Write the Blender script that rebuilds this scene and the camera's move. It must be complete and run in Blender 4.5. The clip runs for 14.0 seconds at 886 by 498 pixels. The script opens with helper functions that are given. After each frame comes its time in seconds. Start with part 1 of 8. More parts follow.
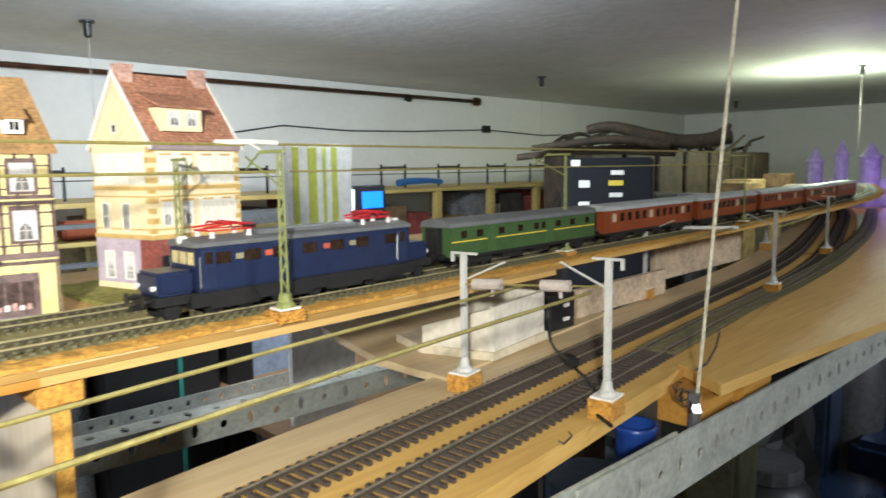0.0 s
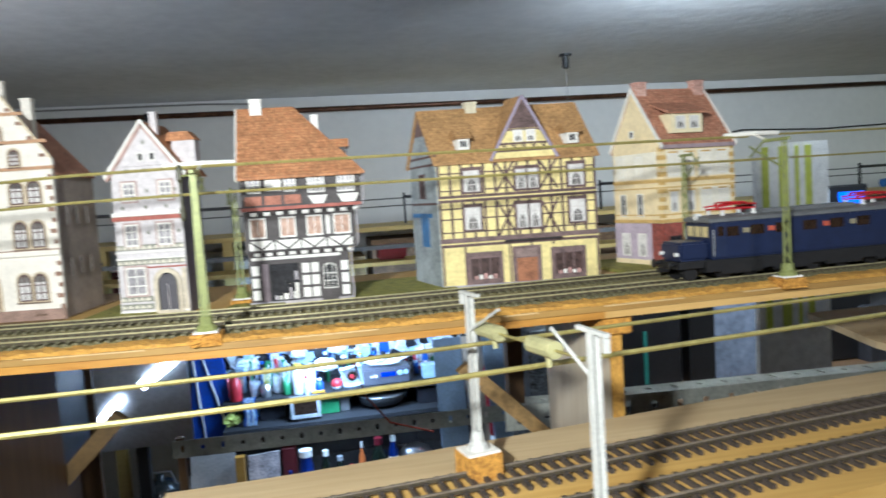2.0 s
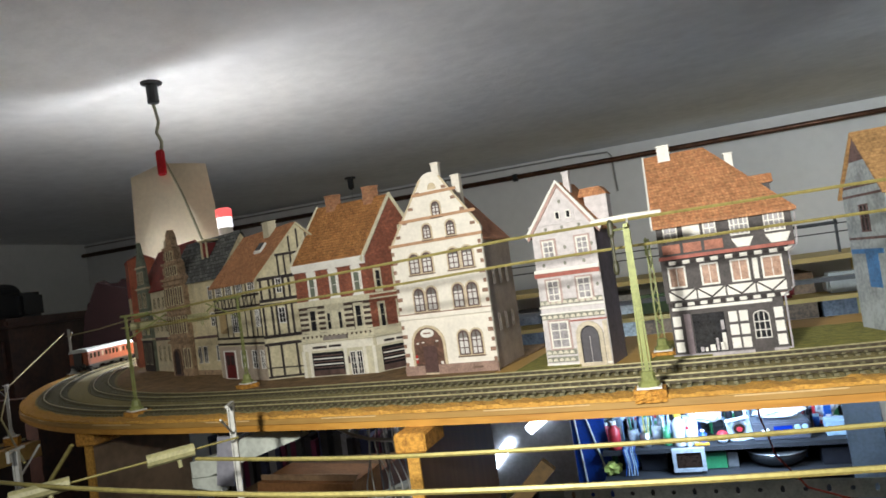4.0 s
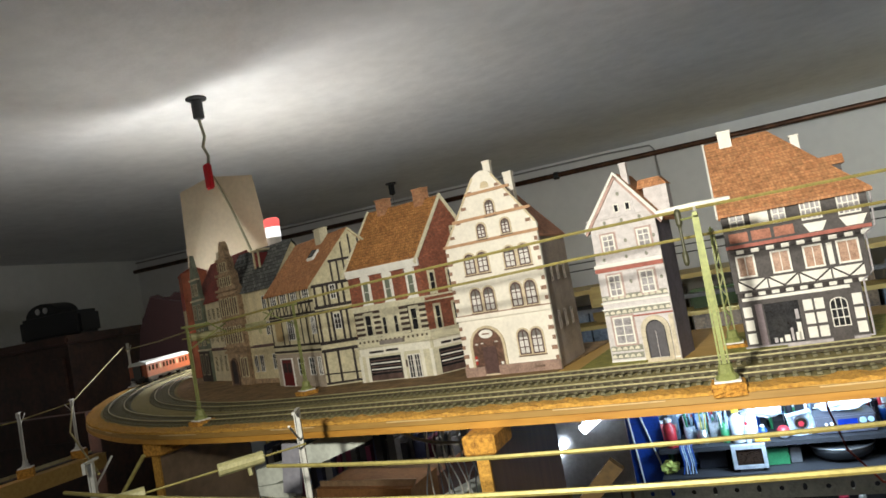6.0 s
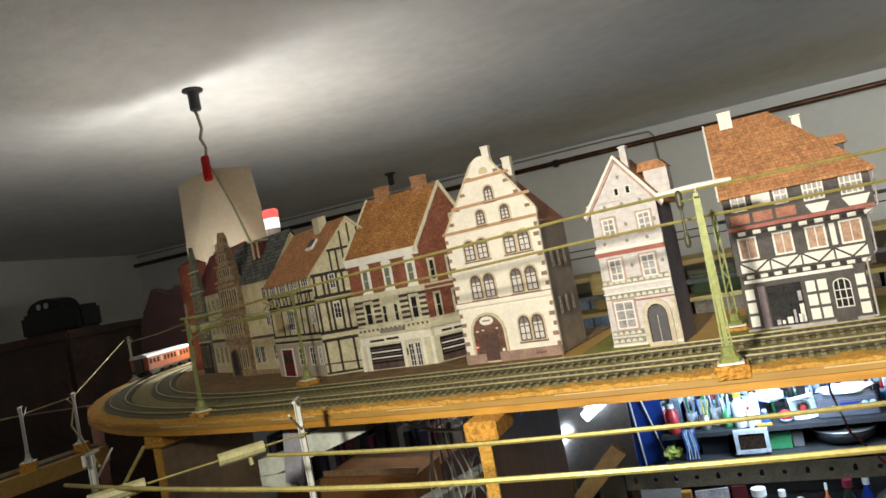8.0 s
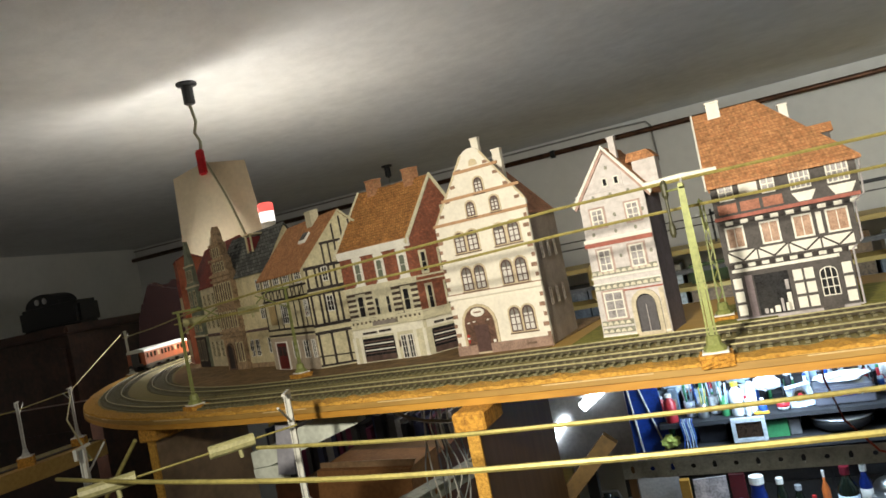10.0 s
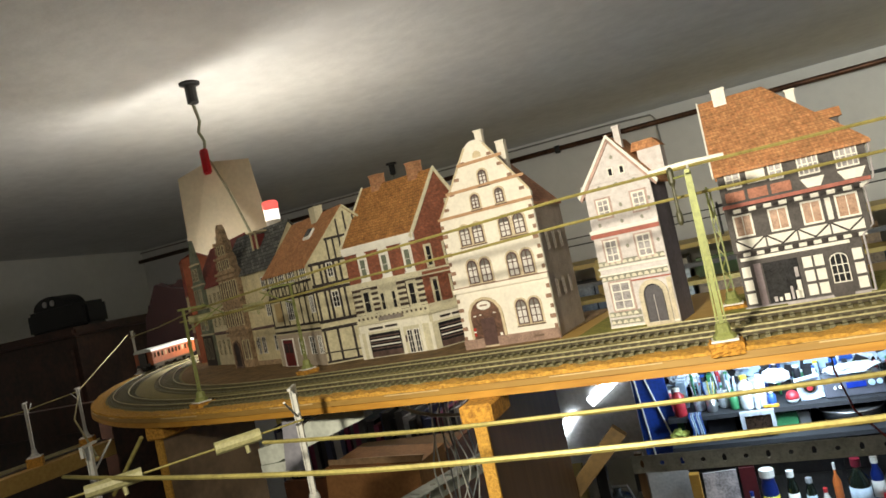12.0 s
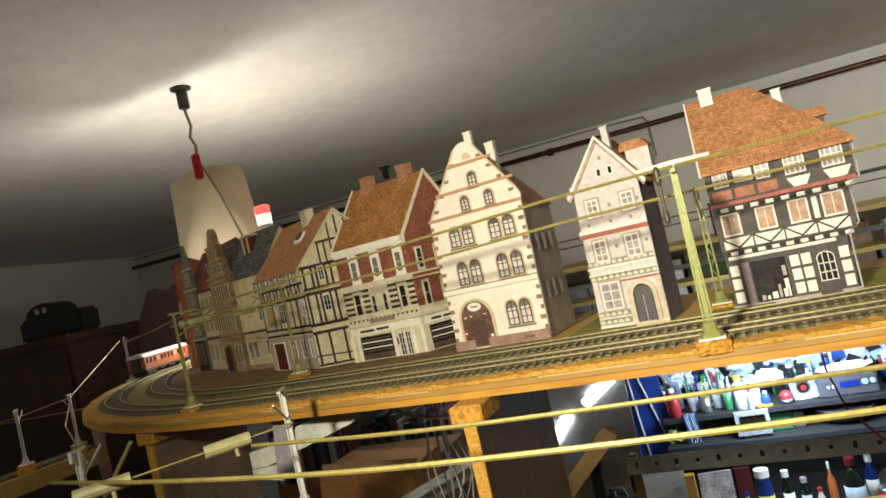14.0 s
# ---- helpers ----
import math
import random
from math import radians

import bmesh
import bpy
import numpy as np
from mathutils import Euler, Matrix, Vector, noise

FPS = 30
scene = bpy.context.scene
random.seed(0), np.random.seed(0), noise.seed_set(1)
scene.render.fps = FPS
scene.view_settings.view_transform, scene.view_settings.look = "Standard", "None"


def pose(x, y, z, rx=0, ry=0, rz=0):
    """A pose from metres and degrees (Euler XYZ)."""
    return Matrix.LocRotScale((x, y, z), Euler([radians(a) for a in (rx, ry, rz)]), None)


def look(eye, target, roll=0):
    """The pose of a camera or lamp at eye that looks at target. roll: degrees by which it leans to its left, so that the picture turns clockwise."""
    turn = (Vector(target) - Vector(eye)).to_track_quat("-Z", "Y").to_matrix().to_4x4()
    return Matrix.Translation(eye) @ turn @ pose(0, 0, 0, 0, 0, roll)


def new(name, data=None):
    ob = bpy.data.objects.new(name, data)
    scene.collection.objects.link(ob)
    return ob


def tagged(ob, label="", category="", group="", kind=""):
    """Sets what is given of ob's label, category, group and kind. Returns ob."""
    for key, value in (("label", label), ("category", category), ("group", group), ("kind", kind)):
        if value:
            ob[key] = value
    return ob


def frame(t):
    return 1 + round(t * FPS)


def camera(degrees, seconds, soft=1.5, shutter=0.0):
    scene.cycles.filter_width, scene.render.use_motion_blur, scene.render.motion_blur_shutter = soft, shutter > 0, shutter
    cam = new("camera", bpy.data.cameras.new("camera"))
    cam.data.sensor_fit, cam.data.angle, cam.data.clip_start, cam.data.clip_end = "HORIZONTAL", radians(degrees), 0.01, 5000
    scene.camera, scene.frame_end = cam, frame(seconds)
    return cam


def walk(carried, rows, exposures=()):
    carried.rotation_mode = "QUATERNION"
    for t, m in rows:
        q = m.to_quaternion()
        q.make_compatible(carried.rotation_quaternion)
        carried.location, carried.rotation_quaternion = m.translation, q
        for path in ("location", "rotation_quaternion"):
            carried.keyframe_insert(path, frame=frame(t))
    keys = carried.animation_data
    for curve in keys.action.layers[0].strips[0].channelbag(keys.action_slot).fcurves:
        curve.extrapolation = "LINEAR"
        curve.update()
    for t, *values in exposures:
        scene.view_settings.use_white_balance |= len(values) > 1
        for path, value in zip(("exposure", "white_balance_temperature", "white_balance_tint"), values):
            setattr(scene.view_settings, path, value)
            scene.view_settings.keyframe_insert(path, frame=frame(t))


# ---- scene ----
cam = camera(64.6, 14.0, 1.6, 0.35)
PATH = [
    (0, (0.1346, -0.3195, 1.7746), (0.7412, 0.2705, 1.6744), -0.7),
    (0.5, (0.1172, -0.3391, 1.7699), (0.6347, 0.3293, 1.6634), -1.5),
    (1, (0.0937, -0.3621, 1.766), (0.501, 0.3787, 1.6608), -1.9),
    (1.5, (0.0784, -0.3774, 1.7639), (0.3621, 0.4209, 1.6723), -2.8),
    (2, (0.0601, -0.3808, 1.7622), (0.2104, 0.4554, 1.6983), -3.8),
    (2.5, (0.0409, -0.3749, 1.7613), (0.0618, 0.4758, 1.7153), -4.8),
    (3, (0.0328, -0.3706, 1.7639), (-0.078, 0.4741, 1.743), -6.9),
    (3.5, (0.0256, -0.3723, 1.7673), (-0.1751, 0.4554, 1.772), -7.2),
    (4, (0.0196, -0.3732, 1.7699), (-0.2394, 0.4379, 1.8039), -8.0),
    (6.5, (0.006, -0.3698, 1.7694), (-0.2995, 0.4243, 1.8129), -10.3),
    (7, (0.006, -0.3685, 1.7669), (-0.2995, 0.426, 1.8061), -10.6),
    (7.5, (0.006, -0.3681, 1.7669), (-0.2991, 0.4269, 1.8035), -11.0),
    (8, (0.0055, -0.3672, 1.7673), (-0.3012, 0.4269, 1.801), -11.0),
    (10.5, (0.0128, -0.3647, 1.7648), (-0.2952, 0.4294, 1.7882), -11.9),
    (11, (0.0081, -0.3612, 1.7626), (-0.3016, 0.4324, 1.7865), -12.4),
    (11.5, (0.0055, -0.36, 1.7622), (-0.3101, 0.4311, 1.7843), -12.2),
    (12, (0.0106, -0.3625, 1.7626), (-0.3042, 0.429, 1.7852), -12.3),
    (12.5, (0.0128, -0.3625, 1.7609), (-0.2986, 0.4303, 1.7831), -12.7),
    (13, (0.0115, -0.3617, 1.7596), (-0.2995, 0.4315, 1.7822), -12.6),
    (13.5, (0.0132, -0.3621, 1.7609), (-0.2961, 0.4315, 1.7848), -12.9),
    (14, (0.0136, -0.3617, 1.7605), (-0.2944, 0.4324, 1.7861), -12.8),
]
LIGHT = [(0, 0.95, 5550, 11), (0.5, 0.74, 5450, 11), (1.5, 0.34, 5150, 11), (3, 0.0, 5350, 11), (3.5, -0.05, 5500, 12), (4.2, -0.02, 5750, 12), (6.5, -0.02, 6050, 10), (8, -0.02, 6250, 10), (12, 0.04, 6650, 9), (14, 0.06, 6900, 9)]
walk(cam, [(t, look(eye, target, roll)) for t, eye, target, roll in PATH], LIGHT)

# ---- world and lamps ----
world = bpy.data.worlds.new("world")
scene.world = world
world.use_nodes = True
world.node_tree.nodes["Background"].inputs[0].default_value = (0.55, 0.65, 0.8, 1)
world.node_tree.nodes["Background"].inputs[1].default_value = 0.004


def lamp(name, kind, m, watts, colour, **more):
    data = bpy.data.lights.new(name, kind)
    data.energy, data.color = watts, colour
    for key, value in more.items():
        if key == "size":
            data.shape, data.size = "DISK", value
        elif key == "cone":
            data.spot_size, data.spot_blend = radians(value[0]), value[1]
        elif key == "radius":
            data.shadow_soft_size = value
    ob = new(name, data)
    ob.matrix_world = m
    return ob


lamp("spot_lamp", "SPOT", look((-0.1, -0.5, 1.885), (0.14, 0.16, 1.71)), 23, (1, 0.91, 0.71), cone=(114, 1.0), radius=0.018)
# added fill spot, no known source: lifts the houses at the left end
lamp("left_fill_spot", "SPOT", look((-0.95, -0.75, 2.1), (-0.62, 0.42, 1.8)), 11, (1, 0.88, 0.68), cone=(40, 1.0), radius=0.03)
# added fill behind the viewer, unseen: lifts the aisle and right-hand boards
lamp("aisle_fill", "AREA", look((1.2, -1.3, 2.19), (1.2, -1.3, 0)), 13, (1, 0.97, 0.9), size=0.5)
# unseen fill added above the view to brighten the north wall
lamp("wall_fill", "AREA", look((0.95, 0.85, 2.19), (2.2, 2.6, 1.75)), 21, (0.97, 1, 0.93), size=0.3)
lamp("ceiling_lamp_left", "POINT", pose(-0.87, 0.775, 1.84), 9.6, (1, 0.95, 0.86), radius=0.07)
lamp("ceiling_lamp_right", "POINT", pose(3.9, 0.7, 2.05), 13, (0.95, 1, 0.6), radius=0.05)
lamp("violet_lamp", "POINT", pose(2.95, 0.25, 1.74), 0.7, (0.55, 0.25, 1), radius=0.02)
lamp("bench_lamp", "AREA", look((0.1, 1.72, 1.385), (0.1, 2.05, 1.12)), 6, (0.6, 0.8, 1), size=0.25)

# ---- materials ----
MATS = {}


def mat(name, colour, rough=0.6, metal=0.0, vary=0.12, scale=60.0, bump=0.05, second=None, coat=0.0):
    """A painted or natural surface: two scales of noise vary the colour, the gloss and the relief."""
    if name in MATS:
        return MATS[name]
    m = bpy.data.materials.new(name)
    m.use_nodes = True
    nt = m.node_tree
    n, l = nt.nodes, nt.links
    p = n["Principled BSDF"]
    p.inputs["Roughness"].default_value, p.inputs["Metallic"].default_value = rough, metal
    p.inputs["Coat Weight"].default_value = coat
    tc = n.new("ShaderNodeTexCoord")
    fine, broad = n.new("ShaderNodeTexNoise"), n.new("ShaderNodeTexNoise")
    fine.inputs["Scale"].default_value, broad.inputs["Scale"].default_value = scale * 6, scale
    fine.inputs["Detail"].default_value = 6
    broad.inputs["Detail"].default_value = 4
    for x in (fine, broad):
        l.new(tc.outputs["Object"], x.inputs["Vector"])
    add = n.new("ShaderNodeMath")
    add.operation = "MULTIPLY_ADD"
    add.inputs[1].default_value = 0.5
    half = n.new("ShaderNodeMath")
    half.operation = "MULTIPLY"
    half.inputs[1].default_value = 0.5
    l.new(broad.outputs["Fac"], half.inputs[0])
    l.new(fine.outputs["Fac"], add.inputs[0])
    l.new(half.outputs[0], add.inputs[2])
    ramp = n.new("ShaderNodeValToRGB")
    c = Vector(colour)
    d = Vector(second) if second else c * (1 - 2.2 * vary)
    ramp.color_ramp.elements[0].position, ramp.color_ramp.elements[1].position = 0.36, 0.6
    ramp.color_ramp.elements[0].color = (*[max(v, 0) for v in d], 1)
    ramp.color_ramp.elements[1].color = (*[min(v, 1) for v in c * (1 + 0.4 * vary)], 1)
    l.new(add.outputs[0], ramp.inputs["Fac"])
    l.new(ramp.outputs["Color"], p.inputs["Base Color"])
    if bump:
        b = n.new("ShaderNodeBump")
        b.inputs["Strength"].default_value, b.inputs["Distance"].default_value = bump, 0.3 / scale
        l.new(add.outputs[0], b.inputs["Height"])
        l.new(b.outputs["Normal"], p.inputs["Normal"])
    MATS[name] = m
    return m


# ---- mesh helpers ----
def box(bm, x0, x1, y0, y1, z0, z1, m=None):
    vs = [bm.verts.new((x, y, z)) for z in (z0, z1) for x, y in ((x0, y0), (x1, y0), (x1, y1), (x0, y1))]
    for f in ((0, 3, 2, 1), (4, 5, 6, 7), (0, 1, 5, 4), (1, 2, 6, 5), (2, 3, 7, 6), (3, 0, 4, 7)):
        bm.faces.new([vs[i] for i in f])
    if m is not None:
        for v in vs:
            v.co = m @ v.co
    return vs


def prism(bm, outline, axis, a, b, m=None):
    """Extrudes a closed outline of (u, v) along an axis from a to b."""
    def at(u, v, w):
        return {"x": (w, u, v), "y": (u, w, v), "z": (u, v, w)}[axis]
    lo, hi = [bm.verts.new(at(u, v, a)) for u, v in outline], [bm.verts.new(at(u, v, b)) for u, v in outline]
    n = len(outline)
    bm.faces.new(lo), bm.faces.new(hi)
    for i in range(n):
        bm.faces.new((lo[i], lo[(i + 1) % n], hi[(i + 1) % n], hi[i]))
    if m is not None:
        for v in lo + hi:
            v.co = m @ v.co
    return lo + hi


def tube(bm, points, r, sides=8, r_end=None):
    """A round bar along a line of points."""
    pts = [Vector(p) for p in points]
    rings = []
    for i, p in enumerate(pts):
        way = (pts[min(i + 1, len(pts) - 1)] - pts[max(i - 1, 0)]).normalized()
        side = way.orthogonal().normalized() if abs(way.z) > 0.9 else way.cross(Vector((0, 0, 1))).normalized()
        up = side.cross(way)
        rr = r if r_end is None else r + (r_end - r) * i / (len(pts) - 1)
        rings.append([bm.verts.new(p + rr * (math.cos(2 * math.pi * k / sides) * side + math.sin(2 * math.pi * k / sides) * up)) for k in range(sides)])
    for a, b in zip(rings, rings[1:]):
        for k in range(sides):
            bm.faces.new((a[k], a[(k + 1) % sides], b[(k + 1) % sides], b[k]))
    bm.faces.new(rings[0][::-1]), bm.faces.new(rings[-1])


def lathe(bm, profile, at=(0, 0, 0), sides=16):
    """Turns a profile of (radius, height) round the upright axis."""
    o = Vector(at)
    rings = [[bm.verts.new(o + Vector((r * math.cos(2 * math.pi * k / sides), r * math.sin(2 * math.pi * k / sides), z))) for k in range(sides)] for r, z in profile]
    for a, b in zip(rings, rings[1:]):
        for k in range(sides):
            bm.faces.new((a[k], a[(k + 1) % sides], b[(k + 1) % sides], b[k]))
    bm.faces.new(rings[0][::-1]), bm.faces.new(rings[-1])


def mesh_of(bm, name, smooth=False):
    bmesh.ops.recalc_face_normals(bm, faces=bm.faces)
    me = bpy.data.meshes.new(name)
    bm.to_mesh(me)
    bm.free()
    if smooth:
        for p in me.polygons:
            p.use_smooth = True
    return me


def part(name, bm, material, parent=None, label="", smooth=False):
    ob = new(name, mesh_of(bm, name, smooth))
    ob.data.materials.append(material)
    ob.parent = parent
    if label:
        ob["label"] = label
    return ob


def thing(name, label, category, group="", at=(0, 0, 0), turn=0.0, kind=""):
    ob = new(name)
    ob.empty_display_size = 0.01
    ob.matrix_basis = pose(*at, 0, 0, turn)
    return tagged(ob, label, category, group, kind)


def spline(points, step):
    """A smooth plan line through points, as places of even step with headings."""
    p = [Vector(q) for q in points]
    fine = []
    for i in range(len(p) - 1):
        a, b, c, d = p[max(i - 1, 0)], p[i], p[i + 1], p[min(i + 2, len(p) - 1)]
        for k in range(24):
            t = k / 24
            fine.append(0.5 * (2 * b + (c - a) * t + (2 * a - 5 * b + 4 * c - d) * t * t + (3 * b - a - 3 * c + d) * t ** 3))
    fine.append(p[-1])
    out, left = [fine[0]], step
    for a, b in zip(fine, fine[1:]):
        gap = (b - a).length
        while gap >= left:
            a = a + (b - a) * (left / gap)
            gap, left = (b - a).length, step
            out.append(a)
        left -= gap
    return out


def shifted(line, d):
    """The plan line moved sideways by d, to the right of its way."""
    out = []
    for i, p in enumerate(line):
        w = (line[min(i + 1, len(line) - 1)] - line[max(i - 1, 0)]).normalized()
        out.append(Vector((p.x + w.y * d, p.y - w.x * d)))
    return out


def strip(bm, line, d0, d1, z0, z1):
    """A board along a plan line, between two sideways distances and two heights."""
    a, b = shifted(line, d0), shifted(line, d1)
    rows = [[bm.verts.new((q.x, q.y, z)) for q, z in ((u, z0), (u, z1), (v, z1), (v, z0))] for u, v in zip(a, b)]
    for r, s in zip(rows, rows[1:]):
        for k in range(4):
            bm.faces.new((r[k], r[(k + 1) % 4], s[(k + 1) % 4], s[k]))
    bm.faces.new(rows[0]), bm.faces.new(rows[-1][::-1])


def ribbon(bm, line, profile):
    """A bar of any closed profile of (sideways, height) along a plan line."""
    n = len(profile)
    sides = [shifted(line, d) for d, _ in profile]
    rows = [[bm.verts.new((sides[k][i].x, sides[k][i].y, profile[k][1])) for k in range(n)] for i in range(len(line))]
    for r, s in zip(rows, rows[1:]):
        for k in range(n):
            bm.faces.new((r[k], r[(k + 1) % n], s[(k + 1) % n], s[k]))
    bm.faces.new(rows[0]), bm.faces.new(rows[-1][::-1])


# ---- the room ----
CEIL, WALL = 2.22, 2.69
PLASTER = mat("plaster", (0.74, 0.73, 0.7), 0.9, vary=0.025, scale=5, bump=0.08)
CEILING = mat("ceiling_paint", (0.72, 0.72, 0.71), 0.85, vary=0.05, scale=4, bump=0.08)
CONCRETE = mat("concrete", (0.09, 0.08, 0.07), 0.9, vary=0.2, scale=8)


def setting(name, label, *b, material):
    bm = bmesh.new()
    box(bm, *b)
    return tagged(part(name, bm, material), label, name.split("_")[0], kind="structure")


setting("floor", "grey concrete floor of the hobby room", -3.2, 6.7, -2.2, WALL + 0.1, -0.1, 0, material=CONCRETE)
setting("ceiling", "off-white painted low ceiling", -3.2, 6.7, -2.2, WALL + 0.1, CEIL, CEIL + 0.1, material=CEILING)
setting("wall_north", "off-white plastered long wall with a pipe", -3.1, 6.6, WALL, WALL + 0.1, 0, CEIL, material=PLASTER)
setting("wall_west", "off-white plastered end wall", -3.1, -3.0, -2.1, WALL, 0, CEIL, material=PLASTER)
setting("wall_east", "off-white plastered end wall", 6.5, 6.6, -2.1, WALL, 0, CEIL, material=PLASTER)
setting("wall_south", "dark wood-panelled wall behind the viewer", -3.1, 6.6, -2.2, -2.1, 0, CEIL, material=mat("dark_panelling", (0.12, 0.075, 0.04), 0.6, vary=0.25, scale=6))

# ---- the boards ----
def grain_wood(name, light, dark, along="x", scale=30.0, rough=0.55):
    """Sawn wood: stretched noise for the grain, a second noise for stains."""
    m = bpy.data.materials.new(name)
    m.use_nodes = True
    n, l = m.node_tree.nodes, m.node_tree.links
    p = n["Principled BSDF"]
    p.inputs["Roughness"].default_value = rough
    tc, mp = n.new("ShaderNodeTexCoord"), n.new("ShaderNodeMapping")
    mp.inputs["Scale"].default_value = (1, 14, 14) if along == "x" else (14, 14, 1)
    l.new(tc.outputs["Object"], mp.inputs["Vector"])
    a, b = n.new("ShaderNodeTexNoise"), n.new("ShaderNodeTexNoise")
    a.inputs["Scale"].default_value, a.inputs["Detail"].default_value = scale, 8
    b.inputs["Scale"].default_value, b.inputs["Detail"].default_value = scale * 0.6, 3
    l.new(mp.outputs["Vector"], a.inputs["Vector"])
    l.new(tc.outputs["Object"], b.inputs["Vector"])
    mix = n.new("ShaderNodeMath")
    mix.operation = "MULTIPLY_ADD"
    mix.inputs[1].default_value = 0.6
    half = n.new("ShaderNodeMath")
    half.operation = "MULTIPLY"
    half.inputs[1].default_value = 0.4
    l.new(b.outputs["Fac"], half.inputs[0])
    l.new(a.outputs["Fac"], mix.inputs[0])
    l.new(half.outputs[0], mix.inputs[2])
    ramp = n.new("ShaderNodeValToRGB")
    ramp.color_ramp.elements[0].position, ramp.color_ramp.elements[1].position = 0.36, 0.62
    ramp.color_ramp.elements[0].color, ramp.color_ramp.elements[1].color = (*dark, 1), (*light, 1)
    l.new(mix.outputs[0], ramp.inputs["Fac"])
    l.new(ramp.outputs["Color"], p.inputs["Base Color"])
    bump = n.new("ShaderNodeBump")
    bump.inputs["Strength"].default_value, bump.inputs["Distance"].default_value = 0.25, 0.001
    l.new(a.outputs["Fac"], bump.inputs["Height"])
    l.new(bump.outputs["Normal"], p.inputs["Normal"])
    return m


BOARD = grain_wood("board_face", (0.62, 0.4, 0.115), (0.5, 0.3, 0.075), scale=18)
PLYFACE = grain_wood("plywood_face", (0.6, 0.47, 0.27), (0.5, 0.37, 0.2), scale=14)
CHIP = mat("chipboard_edge", (0.58, 0.33, 0.055), 0.8, vary=0.3, scale=620, bump=1.0, second=(0.27, 0.12, 0.018))
LATH = grain_wood("lath", (0.5, 0.26, 0.042), (0.36, 0.165, 0.022), scale=26)
GREYLATH = grain_wood("grey_lath", (0.37, 0.225, 0.06), (0.28, 0.16, 0.04), scale=22)
EDGE = [(2.9, 0.3), (2.2, 0.12), (1.6, 0.045), (1.0, 0.018), (0.5, 0.004), (0.2, -0.005), (0.05, -0.006), (-0.08, 0.004), (-0.233, 0.026), (-0.42, 0.064), (-0.553, 0.125),
        (-0.68, 0.22), (-0.825, 0.377), (-0.93, 0.53), (-1.0, 0.72), (-1.02, 1.0), (-0.98, 1.4)]
edge = spline(EDGE, 0.01)
TOP, LOWTOP = 1.695, 1.631

board = thing("upper_board", "yellowish chipboard shelf with rough crumbly edge, carrying the upper tracks", "board", kind="structure")
bm = bmesh.new()
strip(bm, edge, 0.0, 0.27, TOP - 0.0046, TOP)
part("board_top", bm, BOARD, board)
bm = bmesh.new()
jag = random.Random(3)
fine_edge = spline([tuple(p) for p in edge[::4]], 0.004)
rims = [shifted(fine_edge, d) for d in (-0.0006, 0.004, 0.009, 0.0138)]
rows = []
for k in range(len(fine_edge)):
    rows.append([bm.verts.new((r[k].x + jag.uniform(-0.0007, 0.0007), r[k].y + jag.uniform(-0.0006, 0.0006), TOP + h + jag.uniform(-0.0003, 0.0013))) for r, h in zip(rims, (0.0004, 0.001, 0.0009, 0.0005))])
    rows[-1].append(bm.verts.new((rims[0][k].x, rims[0][k].y, TOP - 0.0009 + jag.uniform(-0.0005, 0.0003))))
for r, q in zip(rows, rows[1:]):
    for k in range(3):
        bm.faces.new((r[k], r[k + 1], q[k + 1], q[k]))
    bm.faces.new((r[4], r[0], q[0], q[4]))
part("chipped_margin", bm, CHIP, board, "crumbly orange chipboard margin before the track")
bm = bmesh.new()
strip(bm, [p for p in edge if p.x < 0.62], -0.0012, -0.0001, TOP - 0.0046, TOP - 0.0012)
part("lath", bm, GREYLATH, board, "tan planed lath along the board's edge")
bm = bmesh.new()
strip(bm, [p for p in edge if p.x < 0.225], -0.0016, 0.02, TOP - 0.0087, TOP - 0.0048)
part("lower_lath", bm, LATH, board, "orange-yellow lower edge strip")
bm = bmesh.new()
strip(bm, [p for p in edge if 0.215 < p.x < 0.6], -0.0014, 0.02, TOP - 0.0087, TOP - 0.0048)
part("lower_lath", bm, grain_wood("pale_lath", (0.6, 0.4, 0.14), (0.48, 0.29, 0.085), scale=26), board, "paler yellowish lower edge strip")
bm = bmesh.new()
strip(bm, [p for p in edge if p.x < -0.13], 0.1, 0.2695, TOP + 0.0002, TOP + 0.0007)
part("ground_mat", bm, mat("brown_ground_mat", (0.26, 0.16, 0.065), 0.9, vary=0.3, scale=120, bump=0.4), board, "brown ground mat before the houses")

glue = random.Random(41)
PALEGLUE = mat("pale_glue", (0.62, 0.45, 0.22), 0.5, vary=0.1, scale=200)
x0 = -0.62
while x0 < 0.5:
    x1 = x0 + glue.uniform(0.025, 0.07)
    bm = bmesh.new()
    strip(bm, [p for p in edge if x0 <= p.x <= x1], -0.0017, -0.0013, TOP - 0.0019, TOP - 0.0012)
    part("glue_line", bm, PALEGLUE, board, "thin pale line of dried glue")
    x0 = x1 + glue.uniform(0.02, 0.09)

LOW = [(3.0, 0.5), (2.3, 0.27), (1.6, 0.1), (1.18, 0.015), (0.81, -0.023), (0.53, -0.048), (0.34, -0.065), (0.18, -0.085), (0.05, -0.1), (-0.06, -0.103), (-0.16, -0.095), (-0.32, -0.06), (-0.5, 0.0), (-0.7, 0.12), (-0.9, 0.29), (-1.04, 0.5), (-1.12, 0.8)]
low = spline(LOW, 0.01)
board = thing("lower_board", "pale orange plywood board carrying the two lower tracks", "board", kind="structure")
bm = bmesh.new()
strip(bm, [p for p in low if p.x > -0.02], -0.062, 0.03, LOWTOP - 0.011, LOWTOP)
part("board_top", bm, BOARD, board)
bm = bmesh.new()
